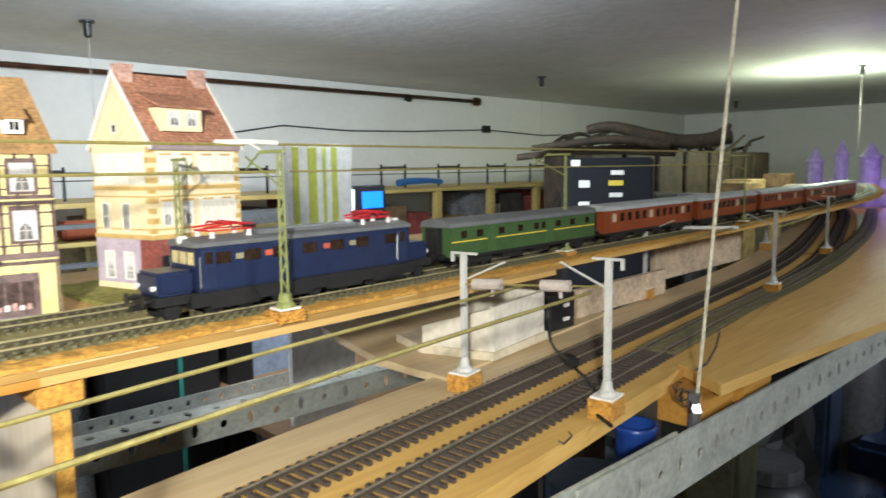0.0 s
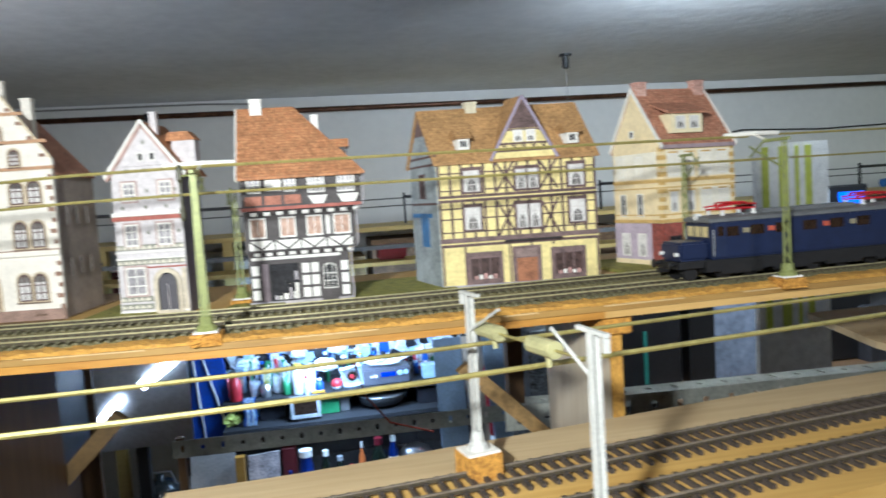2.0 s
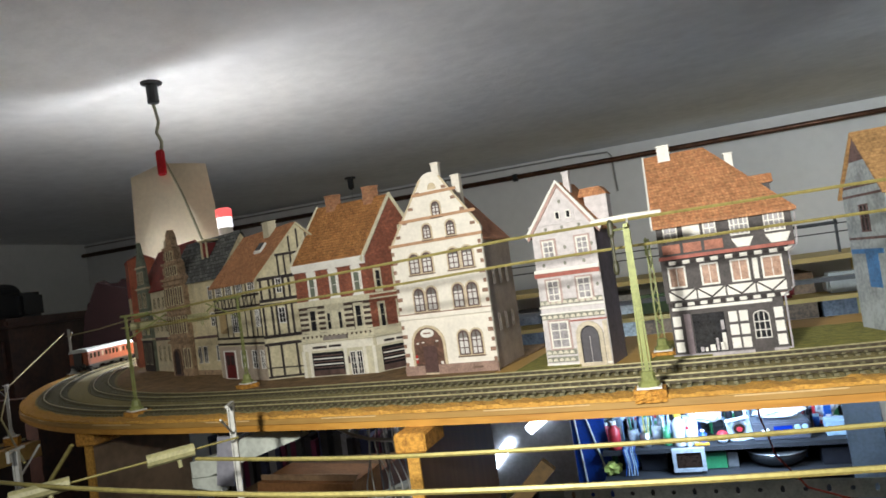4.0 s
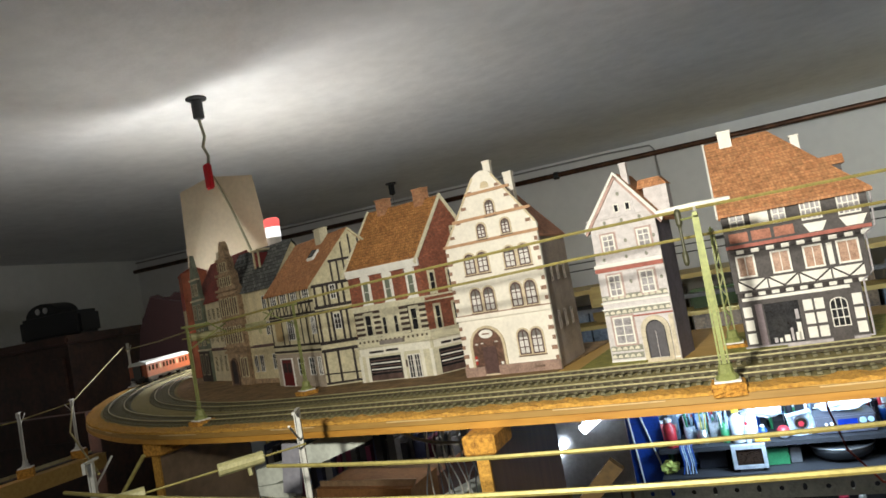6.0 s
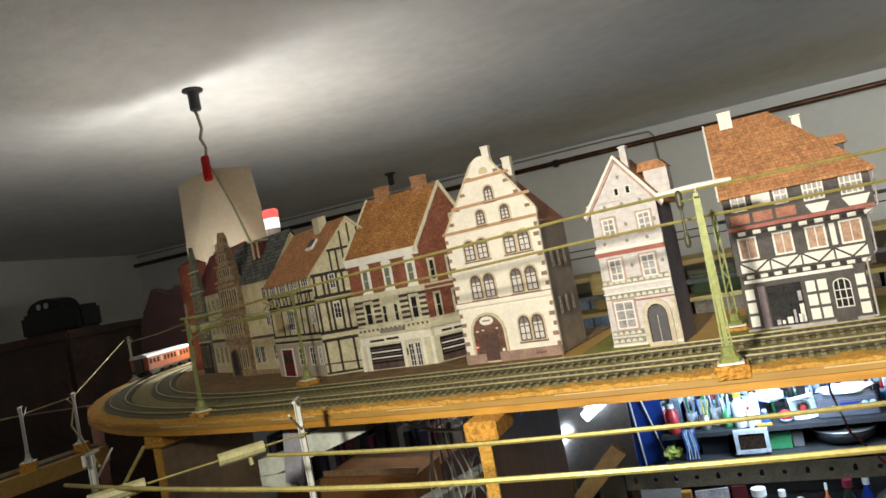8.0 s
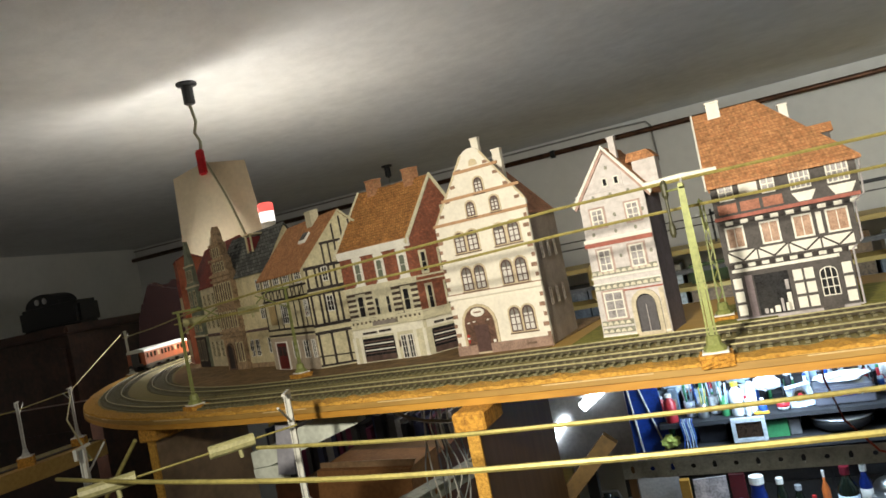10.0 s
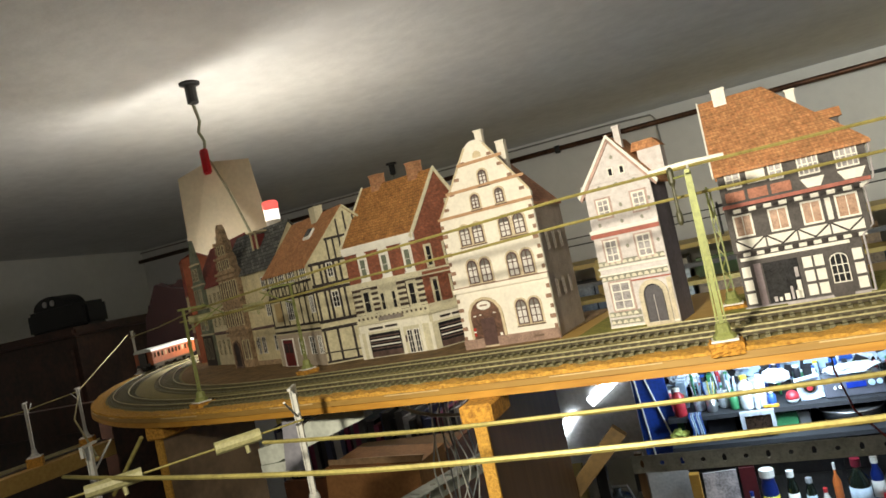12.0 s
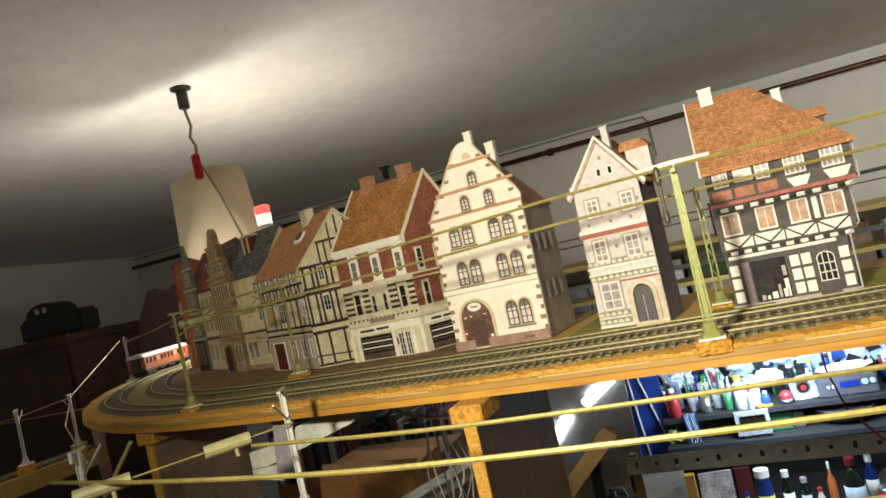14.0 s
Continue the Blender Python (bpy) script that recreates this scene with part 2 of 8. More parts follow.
strip(bm, [p for p in low if p.x > -0.02], 0.03, 0.066, LOWTOP - 0.012, LOWTOP - 0.0005)
part("back_strip", bm, PLYFACE, board, "bare greyish plywood strip along the back")
bm = bmesh.new()
prism(bm, [(0.572, -0.142), (0.69, -0.155), (0.845, -0.1755), (1.2, -0.2), (1.7, -0.19), (2.6, -0.12), (2.6, 0.2), (1.6, 0.045), (1.1, -0.04), (0.75, -0.088), (0.6, -0.1)], "z", LOWTOP - 0.006, LOWTOP + 0.0015)
tagged(part("plywood_sheet", bm, BOARD), "loose pale plywood sheet laid beside the lower tracks", "plywood sheet")
bm = bmesh.new()
strip(bm, spline([(-0.832, 0.345), (-0.835, 0.28), (-0.84, 0.2), (-0.88, -0.2)], 0.02), -0.033, 0.03, LOWTOP - 0.02, LOWTOP)
far_lower = spline([(-0.832, 0.345), (-0.835, 0.28), (-0.84, 0.2), (-0.88, -0.2)], 0.02)
tagged(part("far_lower_board", bm, BOARD), "narrow pale plank leading away under the bend", "board", kind="structure")

# ---- the tracks ----
RAIL = mat("rail_brass", (0.62, 0.57, 0.32), 0.35, 0.6, vary=0.15, scale=120, bump=0.05)
RAILWEB = mat("rail_web_rust", (0.075, 0.06, 0.035), 0.6, 0.2, vary=0.2, scale=150)
RAILDARK = mat("rail_steel", (0.32, 0.28, 0.23), 0.35, 0.5, vary=0.2, scale=120, bump=0.05)
SLEEPER = mat("sleeper_plastic", (0.17, 0.155, 0.08), 0.55, vary=0.3, scale=300)
SLEEPERLOW = mat("sleeper_brown", (0.07, 0.055, 0.045), 0.6, vary=0.3, scale=300)


def track(name, label, line, off, z, rail, sleeper, x0, x1, half=0.0012, pitch=0.0056):
    """Flexible track: two rails, and sleepers of which those between x0 and x1 are pieces of their own."""
    t = thing(name, label, "track", "tracks of the layout")
    mid = shifted(line, off)
    for d in (-0.00825, 0.00825):
        bm = bmesh.new()
        path = shifted(mid, d)
        ribbon(bm, path, [(-0.0008, z + 0.002), (0.0008, z + 0.002), (0.0008, z + 0.0024), (0.0003, z + 0.0026), (0.0003, z + 0.0036), (-0.0003, z + 0.0036), (-0.0003, z + 0.0026), (-0.0008, z + 0.0024)])
        web = part("rail", bm, RAILWEB, t)
        bm = bmesh.new()
        ribbon(bm, path, [(-0.0005, z + 0.0036), (0.0005, z + 0.0036), (0.0005, z + 0.0043), (-0.0005, z + 0.0043)])
        part("rail_head", bm, rail, web, "polished rail head")
    bm = bmesh.new()
    box(bm, -half, half, -0.0148, 0.0148, 0.0, 0.002)
    for d in (-0.00825, 0.00825):
        box(bm, -0.0009, 0.0009, d - 0.0021, d + 0.0021, 0.002, 0.0029)
    me = mesh_of(bm, "sleeper")
    me.materials.append(sleeper)
    rest = bmesh.new()
    ties = spline([tuple(p) for p in mid[::3]] + [tuple(mid[-1])], pitch)
    for i, p in enumerate(ties[:-1]):
        way = ties[i + 1] - p
        m = pose(p.x, p.y, z, 0, 0, math.degrees(math.atan2(way.y, way.x)) + random.uniform(-1.2, 1.2))
        if x0 < p.x < x1:
            ob = new("sleeper", me)
            ob.matrix_basis, ob.parent = m, t
        else:
            box(rest, -half, half, -0.0148, 0.0148, 0.0, 0.002, m)
    tagged(part("sleeper_rest", rest, sleeper, t), kind="stuff")
    return mid


bm = bmesh.new()
strip(bm, edge, 0.0135, 0.1, TOP + 0.0002, TOP + 0.0008)
tagged(part("track_bed", bm, mat("olive_track_bed", (0.27, 0.23, 0.09), 0.9, vary=0.35, scale=260, bump=0.6, second=(0.15, 0.13, 0.055))), "olive-brown felt bed under the upper tracks", "track bed", kind="structure")
front_mid = track("front_track", "olive-railed model track with dark sleepers along the board's edge", edge, 0.031, TOP, RAIL, SLEEPER, -0.68, 0.93)
track("back_track", "olive-railed model track with dark sleepers in front of the houses", edge, 0.082, TOP, RAIL, SLEEPER, -0.68, 0.93)
low_far = track("lower_back_track", "brown-railed model track on the lower board, next to the wall side", [p for p in low if p.x > -0.03], 0.012, LOWTOP, RAILDARK, SLEEPERLOW, -0.02, 1.2, 0.0011, 0.0069)
low_near = track("lower_front_track", "brown-railed model track on the lower board, next to the aisle", [p for p in low if p.x > -0.03], -0.032, LOWTOP, RAILDARK, SLEEPERLOW, -0.02, 1.2, 0.0011, 0.0069)
low_over, low_under = shifted(low, 0.012), shifted(low, -0.032)
SPUR = [(0.62, -0.085), (0.8, -0.07), (1.0, -0.06), (1.3, -0.03), (1.8, 0.05), (2.5, 0.2)]
track("siding", "dark model track branching off over the plywood sheet", spline(SPUR, 0.01), -0.012, LOWTOP + 0.0017, RAILDARK, SLEEPER, 0.75, 1.3)


MOSS = mat("olive_moss_mat", (0.32, 0.3, 0.06), 0.95, vary=0.4, scale=220, bump=0.9, second=(0.14, 0.14, 0.03))
for x0, x1 in ((-0.12, -0.06), (-0.02, 0.03), (0.07, 0.16), (0.28, 0.34), (0.39, 0.56)):
    bm = bmesh.new()
    strip(bm, [p for p in edge if x0 < p.x < x1], 0.1, 0.2, TOP + 0.0004, TOP + 0.0022)
    for v in bm.verts:
        v.co.y += random.uniform(-0.004, 0.004)
        v.co.x += random.uniform(-0.003, 0.003)
    tagged(part("moss_mat", bm, MOSS), "rough olive moss mat laid between the card houses", "scenery mat", "moss mats on the board")


# ---- overhead line ----
MASTGREEN = mat("mast_olive", (0.27, 0.3, 0.1), 0.5, 0.1, vary=0.15, scale=150)
MASTWHITE = mat("mast_pale_grey", (0.54, 0.54, 0.51), 0.5, 0.0, vary=0.1, scale=150)
WIRE = mat("contact_wire_brass", (0.38, 0.33, 0.11), 0.42, 0.35, vary=0.15, scale=90)
BLOCK = mat("cork_block", (0.6, 0.31, 0.045), 0.85, vary=0.35, scale=420, bump=1.0, second=(0.2, 0.08, 0.012))
CARDWHITE = mat("white_card", (0.8, 0.78, 0.72), 0.7, vary=0.08, scale=80)
INSUL = mat("olive_insulator", (0.42, 0.4, 0.2), 0.45, 0.0, vary=0.15, scale=120)


t = thing("far_track", "model track with brass rails on the far plank", "model track", "model tracks")
bm = bmesh.new()
strip(bm, far_lower, -0.016, 0.016, LOWTOP + 0.0003, LOWTOP + 0.0016)
part("track_bed", bm, SLEEPERLOW, t)
for d in (-0.0052, 0.0052):
    bm = bmesh.new()
    strip(bm, far_lower, d - 0.0007, d + 0.0007, LOWTOP + 0.0017, LOWTOP + 0.0042)
    part("rail", bm, RAIL, t)


def lattice_mast(x, y, z, h, turn, label, paint=MASTGREEN, block=0.007, reach=0.034, tip=False, cross=True):
    """A lattice mast on a wooden block: two uprights, cross struts, bracket arm and stay."""
    t = thing("catenary_mast", label, "catenary mast", "masts of the overhead line", at=(x, y, z), turn=turn)
    bm = bmesh.new()
    box(bm, -0.0078, 0.0078, -0.007, 0.008, -block, -0.0006)
    bmesh.ops.subdivide_edges(bm, edges=bm.edges[:], cuts=5, use_grid_fill=True)
    crumb = random.Random(int(x * 9000) + 5)
    for v in bm.verts:
        v.co += Vector((crumb.uniform(-0.0006, 0.0006), crumb.uniform(-0.0006, 0.0006), crumb.uniform(-0.0005, 0.0) if v.co.z > -block * 0.8 else 0))
    part("wooden_block", bm, BLOCK, t, "rough orange cork block")
    bm = bmesh.new()
    box(bm, -0.0062, 0.0062, -0.0055, 0.0055, -0.0006, 0.0004)
    part("base_card", bm, CARDWHITE, t)
    bm = bmesh.new()
    lathe(bm, [(0.0055, 0.0004), (0.0055, 0.002), (0.0038, 0.0035), (0.0034, 0.007), (0.0028, 0.008)], sides=8)
    part("foot", bm, paint, t)
    for s in (-1, 1):
        bm = bmesh.new()
        tube(bm, [(s * 0.0021, 0, 0.007), (s * 0.0011, 0, h)], 0.00065, 4)
        part("upright", bm, paint, t)
    if cross:
        bm = bmesh.new()
        n = 9
        for k in range(n):
            a, b = 0.009 + (h - 0.012) * k / n, 0.009 + (h - 0.012) * (k + 1) / n
            w0, w1 = 0.0021 - 0.001 * a / h, 0.0021 - 0.001 * b / h
            s = 1 if k % 2 else -1
            tube(bm, [(-s * w0, 0, a), (s * w1, 0, b)], 0.0005, 4)
        part("lattice", bm, paint, t)
    else:
        bm = bmesh.new()
        box(bm, -0.0011, 0.0011, -0.0004, 0.0004, 0.007, h)
        part("web", bm, paint, t)
    bm = bmesh.new()
    box(bm, -0.0012, 0.0012, -0.004, reach * 0.55, h - 0.0006, h + 0.0012)
    part("top_arm", bm, paint, t)
    bm = bmesh.new()
    tube(bm, [(0, 0, h - 0.018), (0, reach, h - 0.002)], 0.0006, 6)
    part("stay", bm, paint, t)
    bm = bmesh.new()
    tube(bm, [(0, reach * 0.5, h + 0.002), (0, reach, h - 0.009)], 0.0006, 6)
    part("steady_arm", bm, paint, t)
    if tip:
        # white bar that paints the wire's bright highlight beside the mast
        bm = bmesh.new()
        tube(bm, [(-0.02, reach * 0.9, h + 0.0055), (0.0, reach * 0.85, h + 0.0062), (0.018, reach * 0.9, h + 0.0058)], 0.0016, 8)
        part("wire_highlight", bm, CARDWHITE, t, "white bar standing in for the bright highlight on the wire")
        bm = bmesh.new()
        tube(bm, [(0, reach * 0.5, h + 0.001), (0, reach * 0.86, h + 0.0055)], 0.0007, 6)
        part("tip_stay", bm, CARDWHITE, t)
    return t


first = lattice_mast(0, 0, 1.7, 0.083, 0, "olive lattice catenary mast on a cork block by the board's edge", cross=False, tip=True)
bm = bmesh.new()
lathe(bm, [(0.0008, 0.058), (0.0016, 0.06), (0.0016, 0.064), (0.0008, 0.066), (0.0008, 0.078), (0.0017, 0.08), (0.0017, 0.086), (0.0008, 0.088)], (-0.0085, 0.012, 0), 10)
part("tensioning_weight", bm, mat("dark_olive_weight", (0.06, 0.06, 0.03), 0.5, scale=150), first, "dark tensioning weight")
bm = bmesh.new()
tube(bm, [(-0.0085, 0.012, 0.082), (0.0, 0.006, 0.082)], 0.0006, 6)
part("weight_arm", bm, MASTGREEN, first)
lattice_mast(0.341, 0, 1.7, 0.083, 0, "olive lattice catenary mast with a white highlight bar on its arm", tip=True)
lattice_mast(0.646, 0.029, 1.7, 0.083, 2, "olive lattice catenary mast beside the green coach")
lattice_mast(-0.394, 0.078, 1.7, 0.074, -22, "olive lattice catenary mast at the bend of the board")
lattice_mast(1.05, 0.03, 1.7, 0.083, 4, "olive lattice catenary mast far along the board")
lattice_mast(0.006, 0.128, 1.7, 0.075, 178, "slim olive lattice mast between two card houses", reach=0.03)
lattice_mast(0.3314, 0.1, 1.7, 0.08, 182, "slim olive lattice mast before the yellow corner house", reach=0.02)
lattice_mast(-0.3566, 0.175, 1.7, 0.078, 152, "slim olive lattice mast before the half-timbered corner house", reach=0.03)


def low_mast(x, y, h, turn, label, z=LOWTOP, block=0.012):
    """A pale H-section mast on a wooden block, with a hooked top and a diagonal tube."""
    t = thing("catenary_mast", label, "catenary mast", "masts of the overhead line", at=(x, y, z + block), turn=turn)
    bm = bmesh.new()
    prism(bm, [(-0.009, -0.0075), (0.009, -0.0075), (0.0078, 0.008), (-0.0085, 0.008)], "z", -block, -0.0008)
    part("wooden_block", bm, BLOCK, t, "sawn orange wooden block")
    bm = bmesh.new()
    box(bm, -0.008, 0.008, -0.007, 0.007, -0.0008, 0.0004)
    part("base_card", bm, CARDWHITE, t)
    bm = bmesh.new()
    lathe(bm, [(0.005, 0.0004), (0.0047, 0.0026), (0.0034, 0.004), (0.003, 0.0078), (0.0025, 0.009)], sides=12)
    part("foot", bm, MASTWHITE, t)
    bm = bmesh.new()
    prism(bm, [(-0.0017, -0.0017), (-0.001, -0.0017), (-0.001, -0.0003), (0.001, -0.0003), (0.001, -0.0017), (0.0017, -0.0017), (0.0017, 0.0017), (0.001, 0.0017), (0.001, 0.0003), (-0.001, 0.0003), (-0.001, 0.0017), (-0.0017, 0.0017)], "z", 0.008, h)
    part("post", bm, MASTWHITE, t)
    bm = bmesh.new()
    box(bm, -0.001, 0.001, -0.009, 0.01, h, h + 0.0014)
    box(bm, -0.0009, 0.0009, -0.009, -0.0072, h - 0.005, h - 0.0002)
    part("top_arm", bm, MASTWHITE, t)
    bm = bmesh.new()
    tube(bm, [(0, 0.001, h - 0.016), (0, 0.03, h - 0.003)], 0.0007, 6)
    part("stay", bm, MASTWHITE, t)
    return t


low_mast(0.127, -0.067, 0.073, 192, "pale grey catenary mast on a wooden block by the bulkhead")
low_mast(0.459, -0.022, 0.076, 190, "pale grey catenary mast on a wooden block before the tunnel box")
low_mast(0.478, -0.115, 0.078, 8, "pale grey catenary mast on a wooden block at the aisle edge")
low_mast(0.815, 0.042, 0.076, 188, "pale grey catenary mast beside a wooden wall")
low_mast(0.93, -0.05, 0.078, 8, "pale grey catenary mast standing between lower tracks")
low_mast(1.316, 0.005, 0.078, 8, "pale grey catenary mast far along the lower tracks")
low_mast(1.33, 0.1, 0.076, 188, "small pale grey catenary mast far along the wall side")
low_mast(-0.2356, -0.0217, 0.07, 205, "pale grey catenary mast holding weighted wires")
low_mast(0.147, -0.165, 0.075, 8, "pale grey catenary mast close to the aisle", z=LOWTOP - 0.004)
low_mast(-0.352, -0.065, 0.062, 25, "pale grey catenary mast close to the bend")
low_mast(-0.822, 0.322, 0.066, 215, "pale grey catenary mast on the far lower board")
low_mast(-0.815, 0.24, 0.066, 40, "pale grey catenary mast at the far lower board's edge")
low_mast(-0.915, 0.52, 0.07, 235, "pale grey catenary mast by the board's far rim", z=TOP, block=0.004)


def wire(label, pts, r):
    bm = bmesh.new()
    tube(bm, pts, r, 6)
    return tagged(part("contact_wire", bm, WIRE), label, "contact wire", "wires of the overhead line")


def along(mid, x0, x1, z, d=0.0, n=40):
    """Points over a track's middle between two places x."""
    pts = [p for p in shifted(mid, d) if x0 <= p.x <= x1]
    step = max(1, len(pts) // n)
    return [(p.x, p.y, z) for p in pts[::step]]


wire("brass-coloured upper contact wire over the front track", along(front_mid, 0.0, 0.34, 1.7875) + [(-0.07, 0.033, 1.7865), (-0.14, 0.045, 1.784), (-0.23, 0.063, 1.7812), (-0.32, 0.083, 1.777), (-0.41, 0.106, 1.772)], 0.00095)
wire("brass-coloured upper wire running on past the mast", along(front_mid, 0.34, 1.05, 1.788), 0.0008)
wire("brass-coloured lower contact wire over the front track", along(front_mid, 0.0, 0.36, 1.7725) + [(-0.07, 0.033, 1.7718), (-0.14, 0.045, 1.7695), (-0.23, 0.063, 1.768), (-0.32, 0.083, 1.765), (-0.41, 0.106, 1.762)], 0.0009)
wire("thin brass-coloured wire over the front track", along(front_mid, 0.36, 1.05, 1.7725), 0.0007)
wire("thin dark brass wire leading round the bend", [(-0.41, 0.106, 1.772), (-0.6, 0.26, 1.766), (-0.9, 0.5, 1.76)], 0.0007)
wire("brass-coloured contact wire over the lower back track", along(low_over, -0.23, 0.5, 1.6955), 0.001)
wire("brass-coloured contact wire over the lower front track", along(low_under, -0.36, 0.52, 1.694), 0.0011)
wire("thin contact wire over the far plank", [(-0.915, 0.51, 1.765), (-0.825, 0.325, 1.705), (-0.818, 0.24, 1.7), (-0.88, 0.0, 1.697)], 0.0008)
wire("thin contact wire slanting down to the far plank", [(-0.352, -0.06, 1.697), (-0.6, 0.13, 1.695), (-0.822, 0.322, 1.7)], 0.0008)
wire("pale stay rod slanting down by the weighted wires", [(-0.357, -0.05, 1.671), (-0.326, -0.05, 1.703)], 0.0012)
wire("bright contact wire catching the lamp light, far along", along(low_far, 0.8, 1.6, 1.7), 0.0009)
wire("bright contact wire, far along the aisle side", along(low_near, 0.93, 2.0, 1.702), 0.0009)


def tension_weight(label, a, b, paint=INSUL):
    """An insulated tensioner: a rod with two rounded olive blocks."""
    a, b = Vector(a), Vector(b)
    t = thing("wire_tensioner", label, "wire tensioner", "tensioners of the overhead line")
    bm = bmesh.new()
    tube(bm, [a, b], 0.0006, 6)
    part("rod", bm, WIRE, t)
    for k0, k1 in ((0.08, 0.3), (0.6, 0.8)):
        p, q = a.lerp(b, k0), a.lerp(b, k1)
        bm = bmesh.new()
        d = (q - p) * 0.14
        tube(bm, [p, p + d, q - d, q], 0.0036, 10)
        bmesh.ops.bevel(bm, geom=bm.edges, offset=0.0006, segments=1)
        part("insulator", bm, paint, t)
        bm = bmesh.new()
        c = p.lerp(q, 0.65)
        tube(bm, [c, c + Vector((0.001, 0, -0.0075))], 0.0012, 6)
        part("hanger", bm, paint, t)
    return t


tension_weight("olive tensioner with two insulator blocks on a sloping rod", (-0.315, -0.115, 1.69), (-0.23, -0.025, 1.695))
tension_weight("pale tensioner with insulator blocks by the bulkhead", (0.13, -0.06, 1.7), (0.149, -0.15, 1.702))
tension_weight("pale tensioner with insulator blocks before the tunnel box", (0.459, -0.022, 1.7), (0.48, -0.108, 1.705), mat("pinkish_grey_plastic", (0.5, 0.44, 0.4), 0.5, scale=90))
tension_weight("olive tensioner with insulator blocks at the board's bend", (-0.42, 0.1, 1.765), (-0.36, 0.165, 1.765))


def cross_span(label, a, b):
    """A white bar across the tracks between two masts."""
    bm = bmesh.new()
    tube(bm, [a, b], 0.0022, 8)
    return tagged(part("cross_span", bm, CARDWHITE), label, "cross span", "cross spans of the overhead line")


cross_span("white cross span bar over the lower tracks", (0.885, 0.082, 1.7), (0.945, -0.004, 1.7))
cross_span("white cross span bar far along the lower tracks", (1.49, 0.19, 1.7), (1.62, 0.12, 1.7))

# ---- card houses ----
def courses(name, one, two, joint, width, height, rough=0.75, bump=0.5):
    """Roof tiles, slates or bricks in courses of true size, laid by height on any wall or slope."""
    if name in MATS:
        return MATS[name]
    m = bpy.data.materials.new(name)
    m.use_nodes = True
    n, l = m.node_tree.nodes, m.node_tree.links
    p = n["Principled BSDF"]
    p.inputs["Roughness"].default_value = rough
    tc, sep, add, com = n.new("ShaderNodeTexCoord"), n.new("ShaderNodeSeparateXYZ"), n.new("ShaderNodeMath"), n.new("ShaderNodeCombineXYZ")
    l.new(tc.outputs["Object"], sep.inputs[0])
    l.new(sep.outputs["X"], add.inputs[0])
    l.new(sep.outputs["Y"], add.inputs[1])
    l.new(add.outputs[0], com.inputs["X"])
    l.new(sep.outputs["Z"], com.inputs["Y"])
    b = n.new("ShaderNodeTexBrick")
    b.inputs["Scale"].default_value = 1.0
    b.inputs["Brick Width"].default_value, b.inputs["Row Height"].default_value = width, height
    b.inputs["Mortar Size"].default_value, b.inputs["Mortar Smooth"].default_value = height * 0.1, 0.3
    b.inputs["Color1"].default_value, b.inputs["Color2"].default_value, b.inputs["Mortar"].default_value = (*one, 1), (*two, 1), (*joint, 1)
    l.new(com.outputs[0], b.inputs["Vector"])
    ns = n.new("ShaderNodeTexNoise")
    ns.inputs["Scale"].default_value, ns.inputs["Detail"].default_value = 420, 4
    l.new(tc.outputs["Object"], ns.inputs["Vector"])
    broad = n.new("ShaderNodeTexNoise")
    broad.inputs["Scale"].default_value, broad.inputs["Detail"].default_value = 70, 3
    l.new(tc.outputs["Object"], broad.inputs["Vector"])
    last = b.outputs["Color"]
    for source, low, high, weight in ((ns, 0.25, 0.75, 0.42), (broad, 0.3, 0.7, 0.16)):
        spread = n.new("ShaderNodeMapRange")
        spread.inputs["From Min"].default_value, spread.inputs["From Max"].default_value = low, high
        l.new(source.outputs["Fac"], spread.inputs["Value"])
        mx = n.new("ShaderNodeMix")
        mx.data_type, mx.blend_type = "RGBA", "OVERLAY"
        mx.inputs[0].default_value = weight
        l.new(last, mx.inputs[6])
        l.new(spread.outputs["Result"], mx.inputs[7])
        last = mx.outputs[2]
    l.new(last, p.inputs["Base Color"])
    bp = n.new("ShaderNodeBump")
    bp.inputs["Strength"].default_value, bp.inputs["Distance"].default_value, bp.invert = bump, 0.0006, True
    l.new(b.outputs["Fac"], bp.inputs["Height"])
    l.new(bp.outputs["Normal"], p.inputs["Normal"])
    MATS[name] = m
    return m


MM = 0.001
GLASS = mat("printed_glass", (0.03, 0.03, 0.035), 0.2, vary=0.3, scale=200, bump=0)
CURTAIN = mat("curtained_glass", (0.2, 0.19, 0.18), 0.3, vary=0.3, scale=60, bump=0, second=(0.07, 0.065, 0.065))
NETGLASS = mat("net_curtained_glass", (0.36, 0.34, 0.36), 0.4, vary=0.3, scale=160, bump=0, second=(0.16, 0.15, 0.16))
DRAPE = mat("printed_drape", (0.7, 0.68, 0.66), 0.6, vary=0.12, scale=150, bump=0)
REDCURTAIN = mat("ochre_curtained_glass", (0.46, 0.28, 0.19), 0.35, vary=0.3, scale=300, bump=0, second=(0.2, 0.1, 0.06))
WHITE = mat("printed_white", (0.82, 0.8, 0.75), 0.6, vary=0.06, scale=120)
TIMBER = mat("dark_timber", (0.04, 0.03, 0.03), 0.7, vary=0.3, scale=160)
BROWNTIMBER = mat("purple_brown_timber", (0.15, 0.095, 0.09), 0.7, vary=0.3, scale=160)
TILE_ORANGE = courses("orange_tiles", (0.5, 0.25, 0.11), (0.42, 0.18, 0.075), (0.3, 0.14, 0.065), 0.002, 0.002)
TILE_OCHRE = courses("ochre_tiles", (0.44, 0.21, 0.06), (0.33, 0.14, 0.04), (0.17, 0.075, 0.03), 0.0024, 0.0024)
